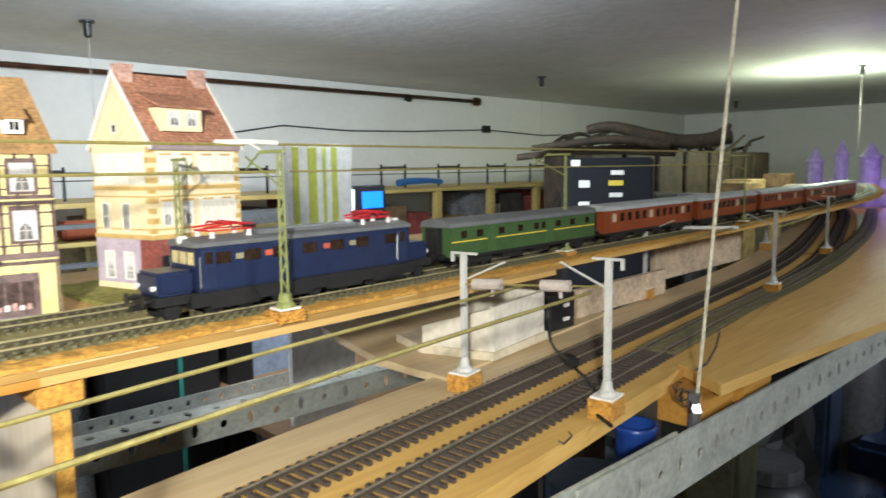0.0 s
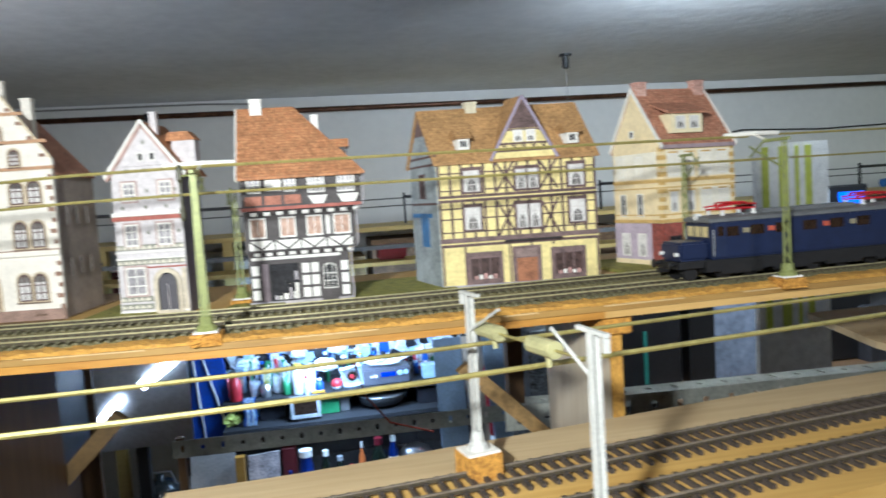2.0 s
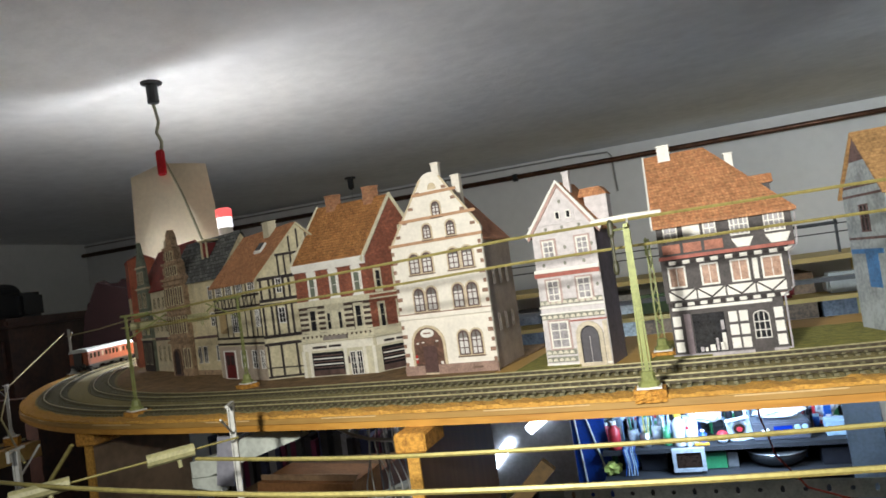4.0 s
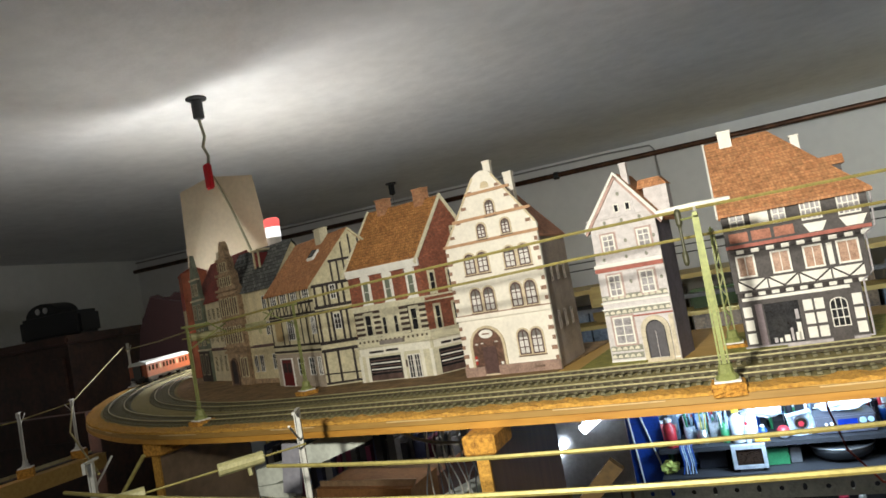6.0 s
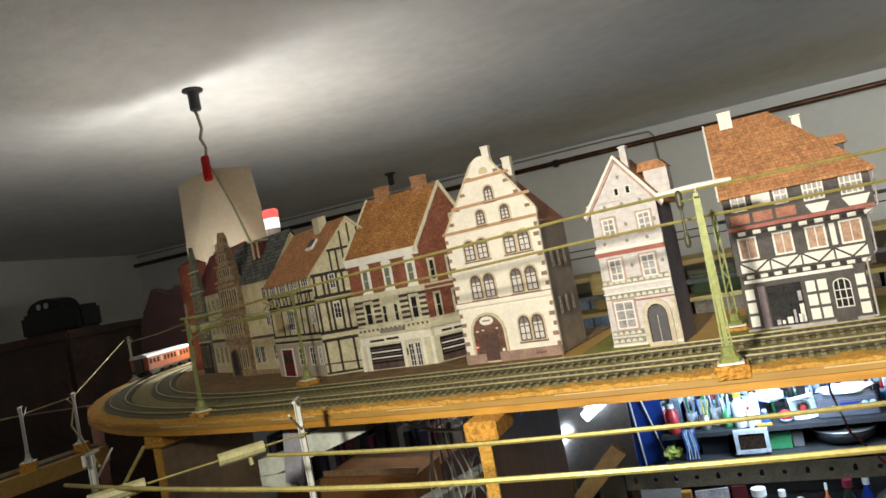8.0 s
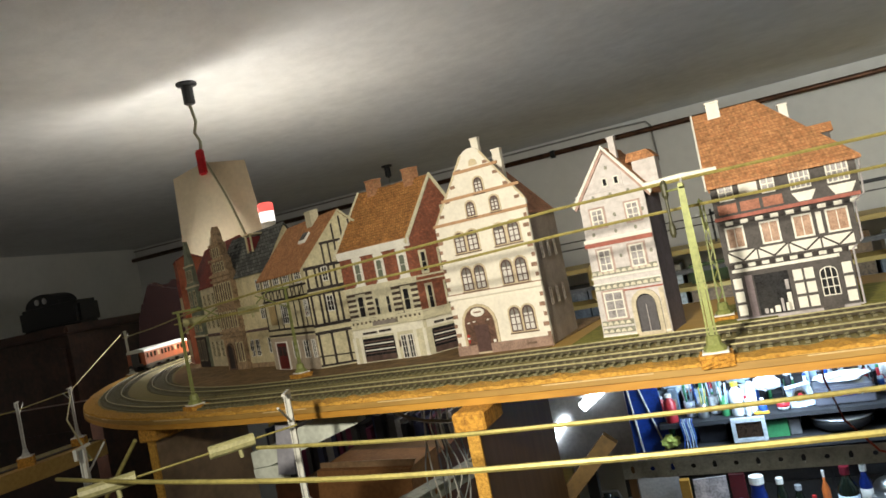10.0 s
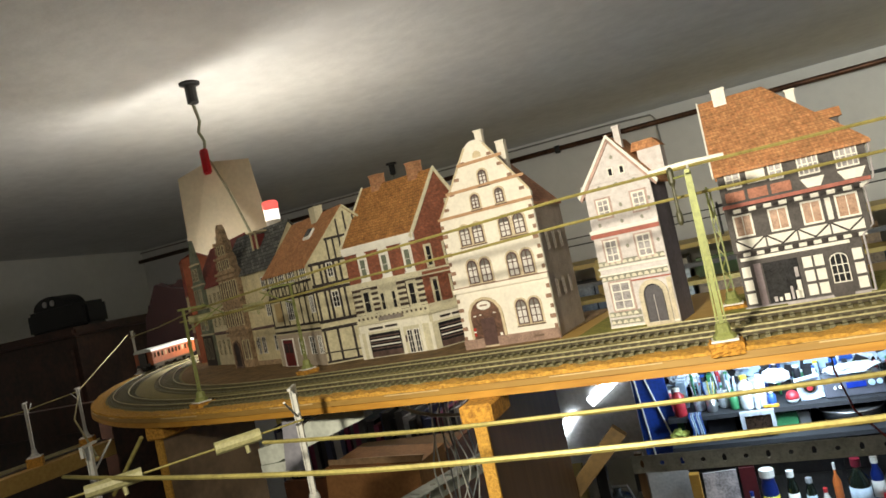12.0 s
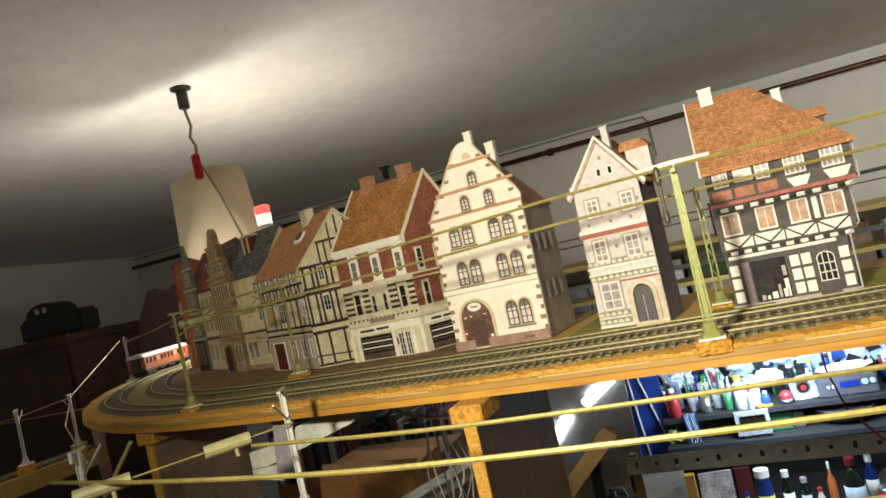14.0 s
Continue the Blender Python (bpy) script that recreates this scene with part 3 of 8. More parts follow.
TILE_BROWN = courses("brown_tiles", (0.42, 0.25, 0.1), (0.38, 0.22, 0.085), (0.32, 0.18, 0.07), 0.0018, 0.0018)
TILE_RED = courses("red_tiles", (0.5, 0.26, 0.16), (0.4, 0.17, 0.1), (0.3, 0.14, 0.09), 0.002, 0.002)
TILE_MAROON = courses("maroon_tiles", (0.26, 0.05, 0.035), (0.2, 0.035, 0.025), (0.1, 0.02, 0.02), 0.0022, 0.0024)
SLATE = courses("slates", (0.17, 0.18, 0.17), (0.06, 0.065, 0.065), (0.02, 0.02, 0.02), 0.006, 0.0045)
BRICK = courses("red_brick", (0.3, 0.095, 0.05), (0.2, 0.06, 0.035), (0.16, 0.08, 0.055), 0.0034, 0.0014)
BRICKSHOP = courses("maroon_brick", (0.3, 0.07, 0.05), (0.22, 0.05, 0.04), (0.2, 0.09, 0.07), 0.0034, 0.0014)


class House:
    """A card house. Front along x, sides along a second way that may be skewed; sizes in millimetres."""

    def __init__(self, label, p0, turn, w, d, side=90.0):
        self.root = thing("model_house", label, "model house", "card houses behind the tracks", at=(p0[0], p0[1], TOP), turn=turn)
        a = radians(side)
        ex, ey = Vector((MM, 0, 0)), Vector((math.cos(a) * MM, math.sin(a) * MM, 0))
        up = Vector((0, 0, MM))
        out_r = Vector((math.sin(a) * MM, -math.cos(a) * MM, 0))
        self.w, self.d = w, d
        self.plan = self.basis(Vector(), ex, ey, up)
        self.front = self.basis(Vector(), ex, Vector((0, -MM, 0)), up)
        self.right = self.basis(ex * w, ey, out_r, up)
        self.left = self.basis(ey * d, -ey, -out_r, up)

    @staticmethod
    def basis(o, u, out, up):
        m = Matrix.Identity(4)
        for r in range(3):
            m[r][0], m[r][1], m[r][2], m[r][3] = u[r], out[r], up[r], o[r]
        return m

    def solid(self, name, material, outline, axis, a, b, face=None, label="", parent=None):
        bm = bmesh.new()
        prism(bm, outline, axis, a, b, face or self.plan)
        return part(name, bm, material, parent or self.root, label)

    def panel(self, name, material, face, u0, u1, v0, v1, o=0.6, label="", parent=None, o0=0.0):
        bm = bmesh.new()
        box(bm, u0, u1, o0, o, v0, v1, face)
        return part(name, bm, material, parent or self.root, label)

    def beam(self, material, face, u0, v0, u1, v1, wid, parent, o=0.35, name="beam"):
        d = Vector((u1 - u0, v1 - v0)).normalized() * wid / 2
        n = Vector((-d.y, d.x))
        bm = bmesh.new()
        prism(bm, [(u0 + n.x, v0 + n.y), (u1 + n.x, v1 + n.y), (u1 - n.x, v1 - n.y), (u0 - n.x, v0 - n.y)], "y", 0, o, face)
        return part(name, bm, material, parent)

    def window(self, face, u0, u1, v0, v1, cols=2, rows=2, sash=WHITE, glass=GLASS, arch=0.0, bar=0.45, rim=0.8, o=0.6, base=0.0, drape="parted"):
        """A window: rim and glazing bars, with the pane and its drawn curtains as parts of their own."""
        top = []
        if arch:
            c, r = (u0 + u1) / 2, (u1 - u0) / 2
            top = [(c + r * math.cos(a), v1 - arch + arch * math.sin(a)) for a in [math.pi * k / 8 for k in range(9)]]
        else:
            top = [(u1, v1), (u0, v1)]
        outer = [(u0, v0), (u1, v0)] + top
        c = ((u0 + u1) / 2, (v0 + v1) / 2)
        inner = [(c[0] + (u - c[0]) * (1 - 2 * rim / (u1 - u0)), c[1] + (v - c[1]) * (1 - 2 * rim / (v1 - v0))) for u, v in outer]
        bm = bmesh.new()
        n = len(outer)
        lo = [[bm.verts.new(face @ Vector((u, base + k, v))) for u, v in line] for line, k in ((outer, 0), (outer, o), (inner, o), (inner, 0.2))]
        for a, b in zip(lo, lo[1:]):
            for i in range(n):
                bm.faces.new((a[i], a[(i + 1) % n], b[(i + 1) % n], b[i]))
        for k in range(1, cols):
            u = u0 + (u1 - u0) * k / cols
            box(bm, u - bar / 2, u + bar / 2, base + 0.15, base + o * 0.9, v0 + rim * 0.9, v1 - rim * 0.9, face)
        for k in range(1, rows):
            v = v0 + (v1 - arch * 0.5 - v0) * k / rows
            box(bm, u0 + rim * 0.9, u1 - rim * 0.9, base + 0.15, base + o * 0.85, v - bar / 2, v + bar / 2, face)
        win = part("window", bm, sash, self.root)
        bm = bmesh.new()
        prism(bm, outer, "y", base + 0.02, base + 0.25, face)
        part("pane", bm, glass, win)
        if glass is CURTAIN and drape:
            bm = bmesh.new()
            hgt, a, b = v1 - v0, u0 + rim * 0.9, u1 - rim * 0.9
            top_v = v1 - rim * 0.9 - arch * 0.45
            if drape == "low":
                prism(bm, [(a, v0 + rim), (b, v0 + rim), (b, v0 + hgt * 0.7), (a, v0 + hgt * 0.7)], "y", base + 0.26, base + 0.34, face)
            else:
                for k in range(2):
                    e, m = (a, a + (b - a) * 0.49) if k == 0 else (b, b - (b - a) * 0.49)
                    prism(bm, [(e, v0 + rim), (e + (m - e) * 0.35, v0 + rim), (e + (m - e) * 0.45, v0 + hgt * 0.4), (m, v0 + hgt * 0.62), (m, top_v), (e, top_v)], "y", base + 0.26, base + 0.34, face)
            part("curtain", bm, DRAPE, win, "drawn white curtain")
        return win

    def body(self, material, eave, ridge, apex=None, label="", name="wall", w=None):
        """Walls with gables on the two sides; the ridge runs along x at depth apex."""
        a = self.d / 2 if apex is None else apex
        return self.solid(name, material, [(0, 0), (self.d, 0), (self.d, eave), (a, ridge), (0, eave)], "x", 0, w or self.w, label=label)

    def roof(self, material, eave, ridge, apex=None, x0=-1.0, x1=None, over=2.0, label="", thick=1.2):
        """Two roof slopes on a ridge along x."""
        a = self.d / 2 if apex is None else apex
        x1 = self.w + 1 if x1 is None else x1
        for y0 in (0, self.d):
            s = -1 if y0 == 0 else 1
            drop = over * (ridge - eave) / abs(a - y0)
            line = [(y0 + s * over, eave - drop), (a, ridge)]
            self.solid("roof", material, [line[0], line[1], (a, ridge + thick * 1.5), (y0 + s * over, eave - drop + thick * 1.5)], "x", x0, x1, label=label)

    def chimney(self, material, x, y, z0, z1, wx=6.0, wy=5.0, cap=None, label=""):
        bm = bmesh.new()
        box(bm, x, x + wx, y, y + wy, z0, z1 - 1.2, self.plan)
        c = part("chimney", bm, material, self.root, label)
        bm = bmesh.new()
        box(bm, x - 0.5, x + wx + 0.5, y - 0.5, y + wy + 0.5, z1 - 1.2, z1, self.plan)
        part("chimney_cap", bm, cap or material, c)


def stepped_gable_house():
    """White burgher house with a curved gable, quoins and arched windows."""
    h = House("tall cream card house with curved gable, brown quoins and arched door", (-0.1915, 0.1512), -10.1, 80, 74, 96)
    cream = mat("cream_card", (0.82, 0.775, 0.69), 0.65, vary=0.06, scale=60)
    brown = mat("brown_quoin", (0.33, 0.2, 0.14), 0.65, vary=0.2, scale=200)
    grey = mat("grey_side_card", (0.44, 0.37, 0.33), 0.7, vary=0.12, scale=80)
    F = h.front
    crown = [tuple(p) for p in spline([(80.5, 104), (81, 110), (74, 121), (62, 138.5), (52, 153), (47, 157), (40, 157), (34, 152.5), (24, 137), (12, 119), (2.5, 107), (0, 103)], 2.5)]
    h.solid("gable_wall", cream, [(0, 0), (80, 0)] + crown + [(0, 102)], "y", -2.5, 0, F)
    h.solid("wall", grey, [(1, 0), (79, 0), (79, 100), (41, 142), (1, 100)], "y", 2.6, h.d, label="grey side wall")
    for a, b in (((-1, 99), (41, 144)), ((81, 99), (41, 144))):
        h.solid("roof", TILE_RED, [a, b, (b[0], b[1] + 1.5), (a[0], a[1] + 1.5)], "y", 2.7, h.d + 1)
    for u, v0, v1 in ((9, 100, 112), (26, 100, 112), (9, 66, 80), (26, 66, 80), (9, 30, 44), (26, 30, 44), (44, 66, 80), (44, 30, 44)):
        if v0 < 95:
            h.window(h.right, u + 6, u + 12, v0 - 2, v1 - 2, 2, 3, sash=grey, glass=GLASS, o=0.4)
    for v, u0, u1 in ((104.5, -1, 82), (122.5, 11, 79), (141.5, 26, 65)):
        h.panel("band", mat("terracotta_band", (0.5, 0.3, 0.17), 0.65, vary=0.15, scale=160), F, u0, u1, v - 1.1, v + 1.1, 1.0)
    for k in range(13):
        for s in (0, 1):
            n = 4.5 if k % 2 else 2.6
            h.panel("quoin", brown, F, (0 if s == 0 else 80 - n), (n if s == 0 else 80), 8 + k * 7.4, 11 + k * 7.4, 0.45)
    for k, (u, v) in enumerate(((8.5, 111), (16, 121.5), (23, 131.5), (30.5, 142.5), (68, 125), (61.5, 135), (55, 144.5), (75, 113))):
        h.panel("quoin", brown, F, u - 2, u + 2, v - 1.3, v + 1.1, 0.45)
    red = mat("red_goods", (0.4, 0.04, 0.03), 0.5, scale=160)
    plinth = mat("plinth_stone", (0.36, 0.24, 0.19), 0.7, vary=0.2, scale=120)
    h.panel("plinth", plinth, F, -0.6, 17.4, 0, 8, 1.25)
    h.panel("plinth", plinth, F, 29.6, 80.6, 0, 8, 1.25)
    h.panel("cellar_vent", mat("dark_sill", (0.16, 0.1, 0.07), 0.6, scale=160), F, 60, 68, 3.5, 5, 1.45, o0=1.25)
    for u, v0, v1, m in ((9.6, 10, 12.6, red), (9.6, 12.8, 14, WHITE), (9.6, 14.2, 16.5, red), (32, 8.3, 10.5, WHITE), (12, 25, 26, WHITE), (17, 25.6, 26.4, WHITE), (29.5, 26, 26.8, WHITE)):
        h.panel("goods", m, F, u, u + 2.2, v0, v1, 0.5, o0=0.26)
    h.panel("cornice", cream, F, -0.5, 81, 45, 48.5, 2.2)
    h.panel("cornice", brown, F, -0.5, 81, 48.5, 49.3, 1.0)
    gold = mat("sandstone_trim", (0.62, 0.52, 0.36), 0.65, vary=0.1, scale=120)

    def arched(u0, u1, v0, v1):
        h.window(F, u0 - 1.3, u1 + 1.3, v0 - 0.8, v1 + 1.5, 1, 1, sash=gold, glass=CURTAIN, arch=(u1 - u0) / 2 + 1, rim=1.2, o=0.45, drape="")
        h.window(F, u0, u1, v0, v1, 2, 3, sash=mat("dark_brown_frame", (0.11, 0.06, 0.055), 0.6, scale=160), glass=CURTAIN, arch=(u1 - u0) / 2, rim=0.9, bar=0.7, o=0.75, base=0.1, drape="low")
        h.panel("sill", mat("dark_sill", (0.16, 0.1, 0.07), 0.6, scale=160), F, u0 - 1.6, u1 + 1.6, v0 - 1.7, v0 - 0.8, 1.1)

    arched(42, 49, 122.8, 134)
    for u in (31.5, 52.5):
        arched(u, u + 7, 106.5, 117.5)
    for u in (15.5, 27, 50.5, 62.5):
        arched(u, u + 9, 80.5, 96)
        arched(u, u + 9, 50.5, 68.5)
    for u in (49.5, 60.5):
        arched(u, u + 9, 14, 32.5)
    h.window(F, 7.5, 38, 0, 39.5, 1, 1, sash=gold, glass=mat("arch_brown", (0.16, 0.085, 0.06), 0.5, vary=0.3, scale=90), arch=15, rim=2.0, o=1.1)
    door = mat("brown_door", (0.1, 0.055, 0.05), 0.5, vary=0.2, scale=160)
    h.panel("door", door, F, 17.6, 29.4, 0, 23, 0.6)
    bm = bmesh.new()
    prism(bm, [(22.8 + 6 * math.cos(a), 33 + 3.4 * math.sin(a)) for a in [2 * math.pi * k / 16 for k in range(16)]], "y", 0.3, 0.9, F)
    sign = part("oval_sign", bm, WHITE, h.root, "small white oval sign over the door")
    h.panel("lettering_bar", brown, F, 19.6, 26, 32.5, 33.7, 1.05, parent=sign, o0=0.9)
    h.window(F, 41, 48, 144, 149, 1, 1, sash=gold, glass=gold, arch=3.4, rim=1.0)
    h.beam(gold, F, 0.5, 104, 35, 153.5, 1.5, h.root, 0.5, "verge_trim")
    h.beam(gold, F, 80.5, 111, 51.5, 153.5, 1.5, h.root, 0.5, "verge_trim")
    h.chimney(cream, 42, 10, 138, 166, 6, 5)
    h.chimney(cream, 52, 26, 128, 156, 7, 6)


def narrow_gable_house():
    """Narrow lilac house with steep gable, shell bands and arched portal."""
    h = House("narrow lilac-white card house with steep gable and grey portal", (-0.0735, 0.1236), -13.4, 48, 40, 93)
    lilac = mat("lilac_card", (0.66, 0.62, 0.63), 0.65, vary=0.12, scale=260)
    pink = mat("pinkish_trim", (0.5, 0.34, 0.3), 0.7, vary=0.2, scale=200)
    relief = mat("grey_green_frieze", (0.3, 0.3, 0.25), 0.7, vary=0.25, scale=260)
    # the front's lilac darkened: the side's shade is in the colour
    side = mat("shaded_lilac_side", (0.22, 0.2, 0.25), 0.7, vary=0.15, scale=70)
    red = mat("dusty_red", (0.4, 0.13, 0.1), 0.7, vary=0.15, scale=160)
    F = h.front
    h.solid("gable_wall", lilac, [(0, 0), (48, 0), (48, 95), (26, 128), (2, 95)], "y", -1.5, 0, F)
    h.solid("wall", side, [(0.5, 0), (47.5, 0), (47.5, 94), (26, 126), (2.5, 94)], "y", 1.6, h.d, label="lilac side wall with its shade put into the colour")
    for a, b in (((-1.5, 92.5), (26, 129)), ((53, 92.5), (26, 129))):
        h.solid("roof", TILE_ORANGE, [a, b, (b[0], b[1] + 1.2), (a[0], a[1] + 1.2)], "y", -1.5, h.d + 2)
        rim = [a, b, (b[0], b[1] + 2.4), (a[0] - (1 if a[0] < 20 else -1), a[1] + 2.2)]
        h.solid("bargeboard", WHITE, rim, "y", 0.4, 2.2, F)
        h.solid("bargeboard", pink, [(p + (1.2 if a[0] < 20 else -1.2) * 0.8, q - 1.6) for p, q in rim], "y", 0.2, 1.6, F)
    for v0, v1, m in ((67.5, 70, WHITE), (64.5, 67.3, red), (42.6, 43.8, WHITE), (38.2, 39.2, WHITE), (32, 33, red), (100.5, 101.5, lilac), (2, 3.2, WHITE)):
        h.panel("band", m, F, 0 if m is not red or v0 > 40 else 21, 48, v0, v1, 0.9)
    for u0, u1, v0, v1 in ((9, 18, 77.5, 90), (34, 43, 77.5, 90), (8, 17.5, 47, 62), (30.5, 40.5, 47, 62), (6, 20, 14, 33)):
        h.panel("surround", mat("pinkish_surround", (0.5, 0.37, 0.34), 0.6, vary=0.15, scale=150), F, u0 - 1.4, u1 + 1.4, v0 - 1.2, v1 + 1.2, 0.4)
        h.window(F, u0, u1, v0, v1, 2, 3, glass=NETGLASS, rim=1.1, bar=0.7, o=0.6, base=0.4)
    for u in (21.5, 29.5):
        h.window(F, u, u + 4, 103.5, 109.5, 1, 1, o=0.5, base=0.35)
    h.panel("surround", lilac, F, 19.5, 35.5, 101.8, 112, 0.35)
    shell = mat("shell_relief", (0.7, 0.66, 0.55), 0.6, vary=0.1, scale=160)
    for v in (45.2, 35.2, 10.2, 5.0):
        h.panel("frieze", relief, F, 1, 47 if v > 20 else 23.5, v - 0.8, v + 3.0, 0.25)
    for u, v in ((26, 116), (13, 98), (25.5, 98), (38, 98), (25.5, 84), (24, 56), (45, 84), (45, 56), (24, 73), (8, 73), (38, 73)):
        h.solid("rosette", relief, [(u + 1.1 * math.cos(a), v + 1.4 * math.sin(a)) for a in [math.pi * j / 4 for j in range(8)]], "y", 0.05, 0.4, F)
    for v in (45.2, 35.2, 10.2, 5.0):
        for k in range(11):
            u = 2.6 + k * 4.3
            if v < 20 and u > 24:
                continue
            bm = bmesh.new()
            prism(bm, [(u + 1.7 * math.cos(a), v + 2.2 * math.sin(a)) for a in [math.pi * j / 6 for j in range(7)]], "y", 0.05, 0.6, F)
            part("shell", bm, shell, h.root)
    sand = mat("portal_sandstone", (0.62, 0.55, 0.42), 0.65, vary=0.15, scale=130)
    h.window(F, 24.5, 44, 0, 31.5, 1, 1, sash=sand, glass=GLASS, arch=9.5, rim=3.0, o=1.2)
    h.window(F, 28.2, 40.5, 0.2, 27.6, 1, 1, sash=mat("grey_door", (0.1, 0.095, 0.11), 0.5, scale=160), glass=MATS["grey_door"], arch=6, rim=0.6, o=0.7, base=0.3)
    h.beam(lilac, F, 34.3, 1, 34.3, 21, 0.3, h.root, 1.15, "door_joint")
    h.panel("pilaster", sand, F, 44.5, 47.5, 0, 31, 0.8)
    h.chimney(lilac, 28, 9, 115, 137, 4.5, 4)
    h.solid("roof_dormer", lilac, [(40, 98), (56, 98), (56, 118), (40, 118)], "y", 14, 24)
    h.solid("dormer_roof", TILE_ORANGE, [(36, 117), (57, 117), (52, 123), (38, 123)], "y", 13, 25)


def jettied_house():
    """Dark half-timbered house whose upper storeys step out over a shop."""
    h = House("dark half-timbered card house with jettied storeys over a shop window", (0.0128, 0.1114), -5.5, 71, 62, 95)
    dark = mat("dark_grey_card", (0.085, 0.075, 0.075), 0.7, vary=0.2, scale=120)
    stone = mat("lilac_stone", (0.45, 0.42, 0.45), 0.7, vary=0.15, scale=120)
    redband = mat("dusty_red", (0.4, 0.13, 0.1))
    F = h.front
    h.solid("ground_floor_wall", dark, [(0, 0), (h.d, 0), (h.d, 37), (0, 37)], "x", 1, 69)
    h.solid("first_floor_wall", dark, [(-3, 37.2), (h.d, 37.2), (h.d, 65), (-3, 65)], "x", 0, 75)
    h.solid("second_floor_wall", dark, [(-6, 65.2), (h.d, 65.2), (h.d, 89.5), (-6, 89.5)], "x", 0, 80)
    F1, F2 = F @ Matrix.Translation((0, 3, 0)), F @ Matrix.Translation((0, 6, 0))
    R2 = TILE_ORANGE
    P = h.plan
    for tops in (((-1.5, -9, 86), (83, -9, 86), (38, 28, 136), (-1.5, 28, 136)), ((-1.5, h.d + 2, 86), (83, h.d + 2, 86), (38, 28, 136), (-1.5, 28, 136)), ((83, -9, 86), (83, h.d + 2, 86), (38, 28, 136))):
        bm = bmesh.new()
        lo, hi = [bm.verts.new(P @ Vector(p)) for p in tops], [bm.verts.new(P @ (Vector(p) + Vector((0, 0, 2)))) for p in tops]
        bm.faces.new(lo), bm.faces.new(hi)
        for k in range(len(tops)):
            bm.faces.new((lo[k], lo[(k + 1) % len(tops)], hi[(k + 1) % len(tops)], hi[k]))
        part("roof", bm, R2, h.root, "orange tiled hipped slope")
    h.solid("verge_board", WHITE, [(-9.6, 85.5), (28, 137), (28, 138.8), (-10.8, 87.5)], "x", -2.6, -1.5)
    h.solid("dormer_roof", R2, [(8, 106), (34, 106), (34, 112), (12, 112)], "x", 58, 75)
    h.solid("dormer_wall", dark, [(10, 92), (32, 92), (32, 106), (10, 106)], "x", 60, 73)
    h.chimney(WHITE, 8, 24, 126, 144, 8, 6)
    h.chimney(WHITE, 50, 24, 112, 131, 5, 5)
    for u0, u1, v0, v1 in ((5, 14, 77, 88), (30, 38, 77, 88), (46, 57.5, 75.5, 88.5), (66, 78, 75, 88.5)):
        h.window(F2, u0 * 0.98, u1 * 0.98, v0, v1, 4 if u1 - u0 > 10 else 2, 2, glass=NETGLASS, bar=0.7, o=0.7)
    h.panel("white_panel", WHITE, F2, 17, 27.5, 78, 87, 0.4)
    for u0, u1 in ((45, 58), (64.5, 79)):
        h.solid("white_panel", WHITE, [(u0, 73.6), (u1, 73.6), (u1 - 3, 68), (u0 + 3, 68)], "y", 0, 0.4, F2)
        h.beam(dark, F2, u0 + 1, 67.8, u0 - 1.5, 73.5, 0.9, h.root, 0.6)
        h.beam(dark, F2, u1 - 1, 67.8, u1 + 1.2, 73.5, 0.9, h.root, 0.6)
    for k in range(3):
        h.panel("carved_panel", mat("terracotta", (0.42, 0.17, 0.11), 0.7, vary=0.25, scale=180), F2, 3 + k * 13, 14 + k * 13, 69, 75, 0.4)
    h.panel("sill_beam", redband, F2, 0, 80, 65.4, 67.6, 0.8)
    for k in range(9):
        h.panel("joist_end", TIMBER, F1, 2 + k * 8.6, 4.6 + k * 8.6, 62.4, 65, 2.6)
        h.panel("plaster_gap", WHITE, F1, 5.4 + k * 8.6, 9.8 + k * 8.6, 61.8, 64.2, 0.4)
        h.panel("joist_end", TIMBER, F, 2 + k * 7.9, 4.4 + k * 7.9, 34.6, 37, 2.6)
        h.panel("plaster_gap", WHITE, F, 5.2 + k * 7.9, 9.4 + k * 7.9, 34.4, 36.6, 0.4)
    for u0, u1 in ((4, 15), (24, 35), (42, 53), (60, 72)):
        h.window(F1, u0, u1, 46.5, 60.5, 2, 1, glass=REDCURTAIN, rim=1.1, o=0.7)
    h.panel("white_panel", WHITE, F1, 55, 58, 47, 60, 0.4)
    for k in range(4):
        u0 = 3 + k * 17.6
        h.panel("white_panel", WHITE, F1, u0, u0 + 16.6, 38.6, 45, 0.35)
        h.beam(TIMBER, F1, u0, 45, u0 + 8.3, 38.8, 1.0, h.root, 0.6)
        h.beam(TIMBER, F1, u0 + 16.6, 45, u0 + 8.3, 38.8, 1.0, h.root, 0.6)
    h.panel("white_band", WHITE, F, 3, 63, 31.6, 33.6, 0.5)
    h.panel("step", stone, F, 0, 49, 0, 3, 2.2)
    h.panel("step", stone, F, 60, 70, 0, 3, 2.2)
    for r in range(3):
        v = 4.5 + r * 8.4
        h.panel("white_panel", WHITE, F, 2.4, 7.4, v, v + 6.6, 0.5)
        h.panel("white_panel", WHITE, F, 63, 68, v, v + 6.6, 0.5)
        for u in (36.5, 42.8):
            h.panel("white_panel", WHITE, F, u, u + 5, v, v + 6.6, 0.5)
    shop = h.panel("shop_window", GLASS, F, 14.5, 34, 3.2, 28.5, 0.3)
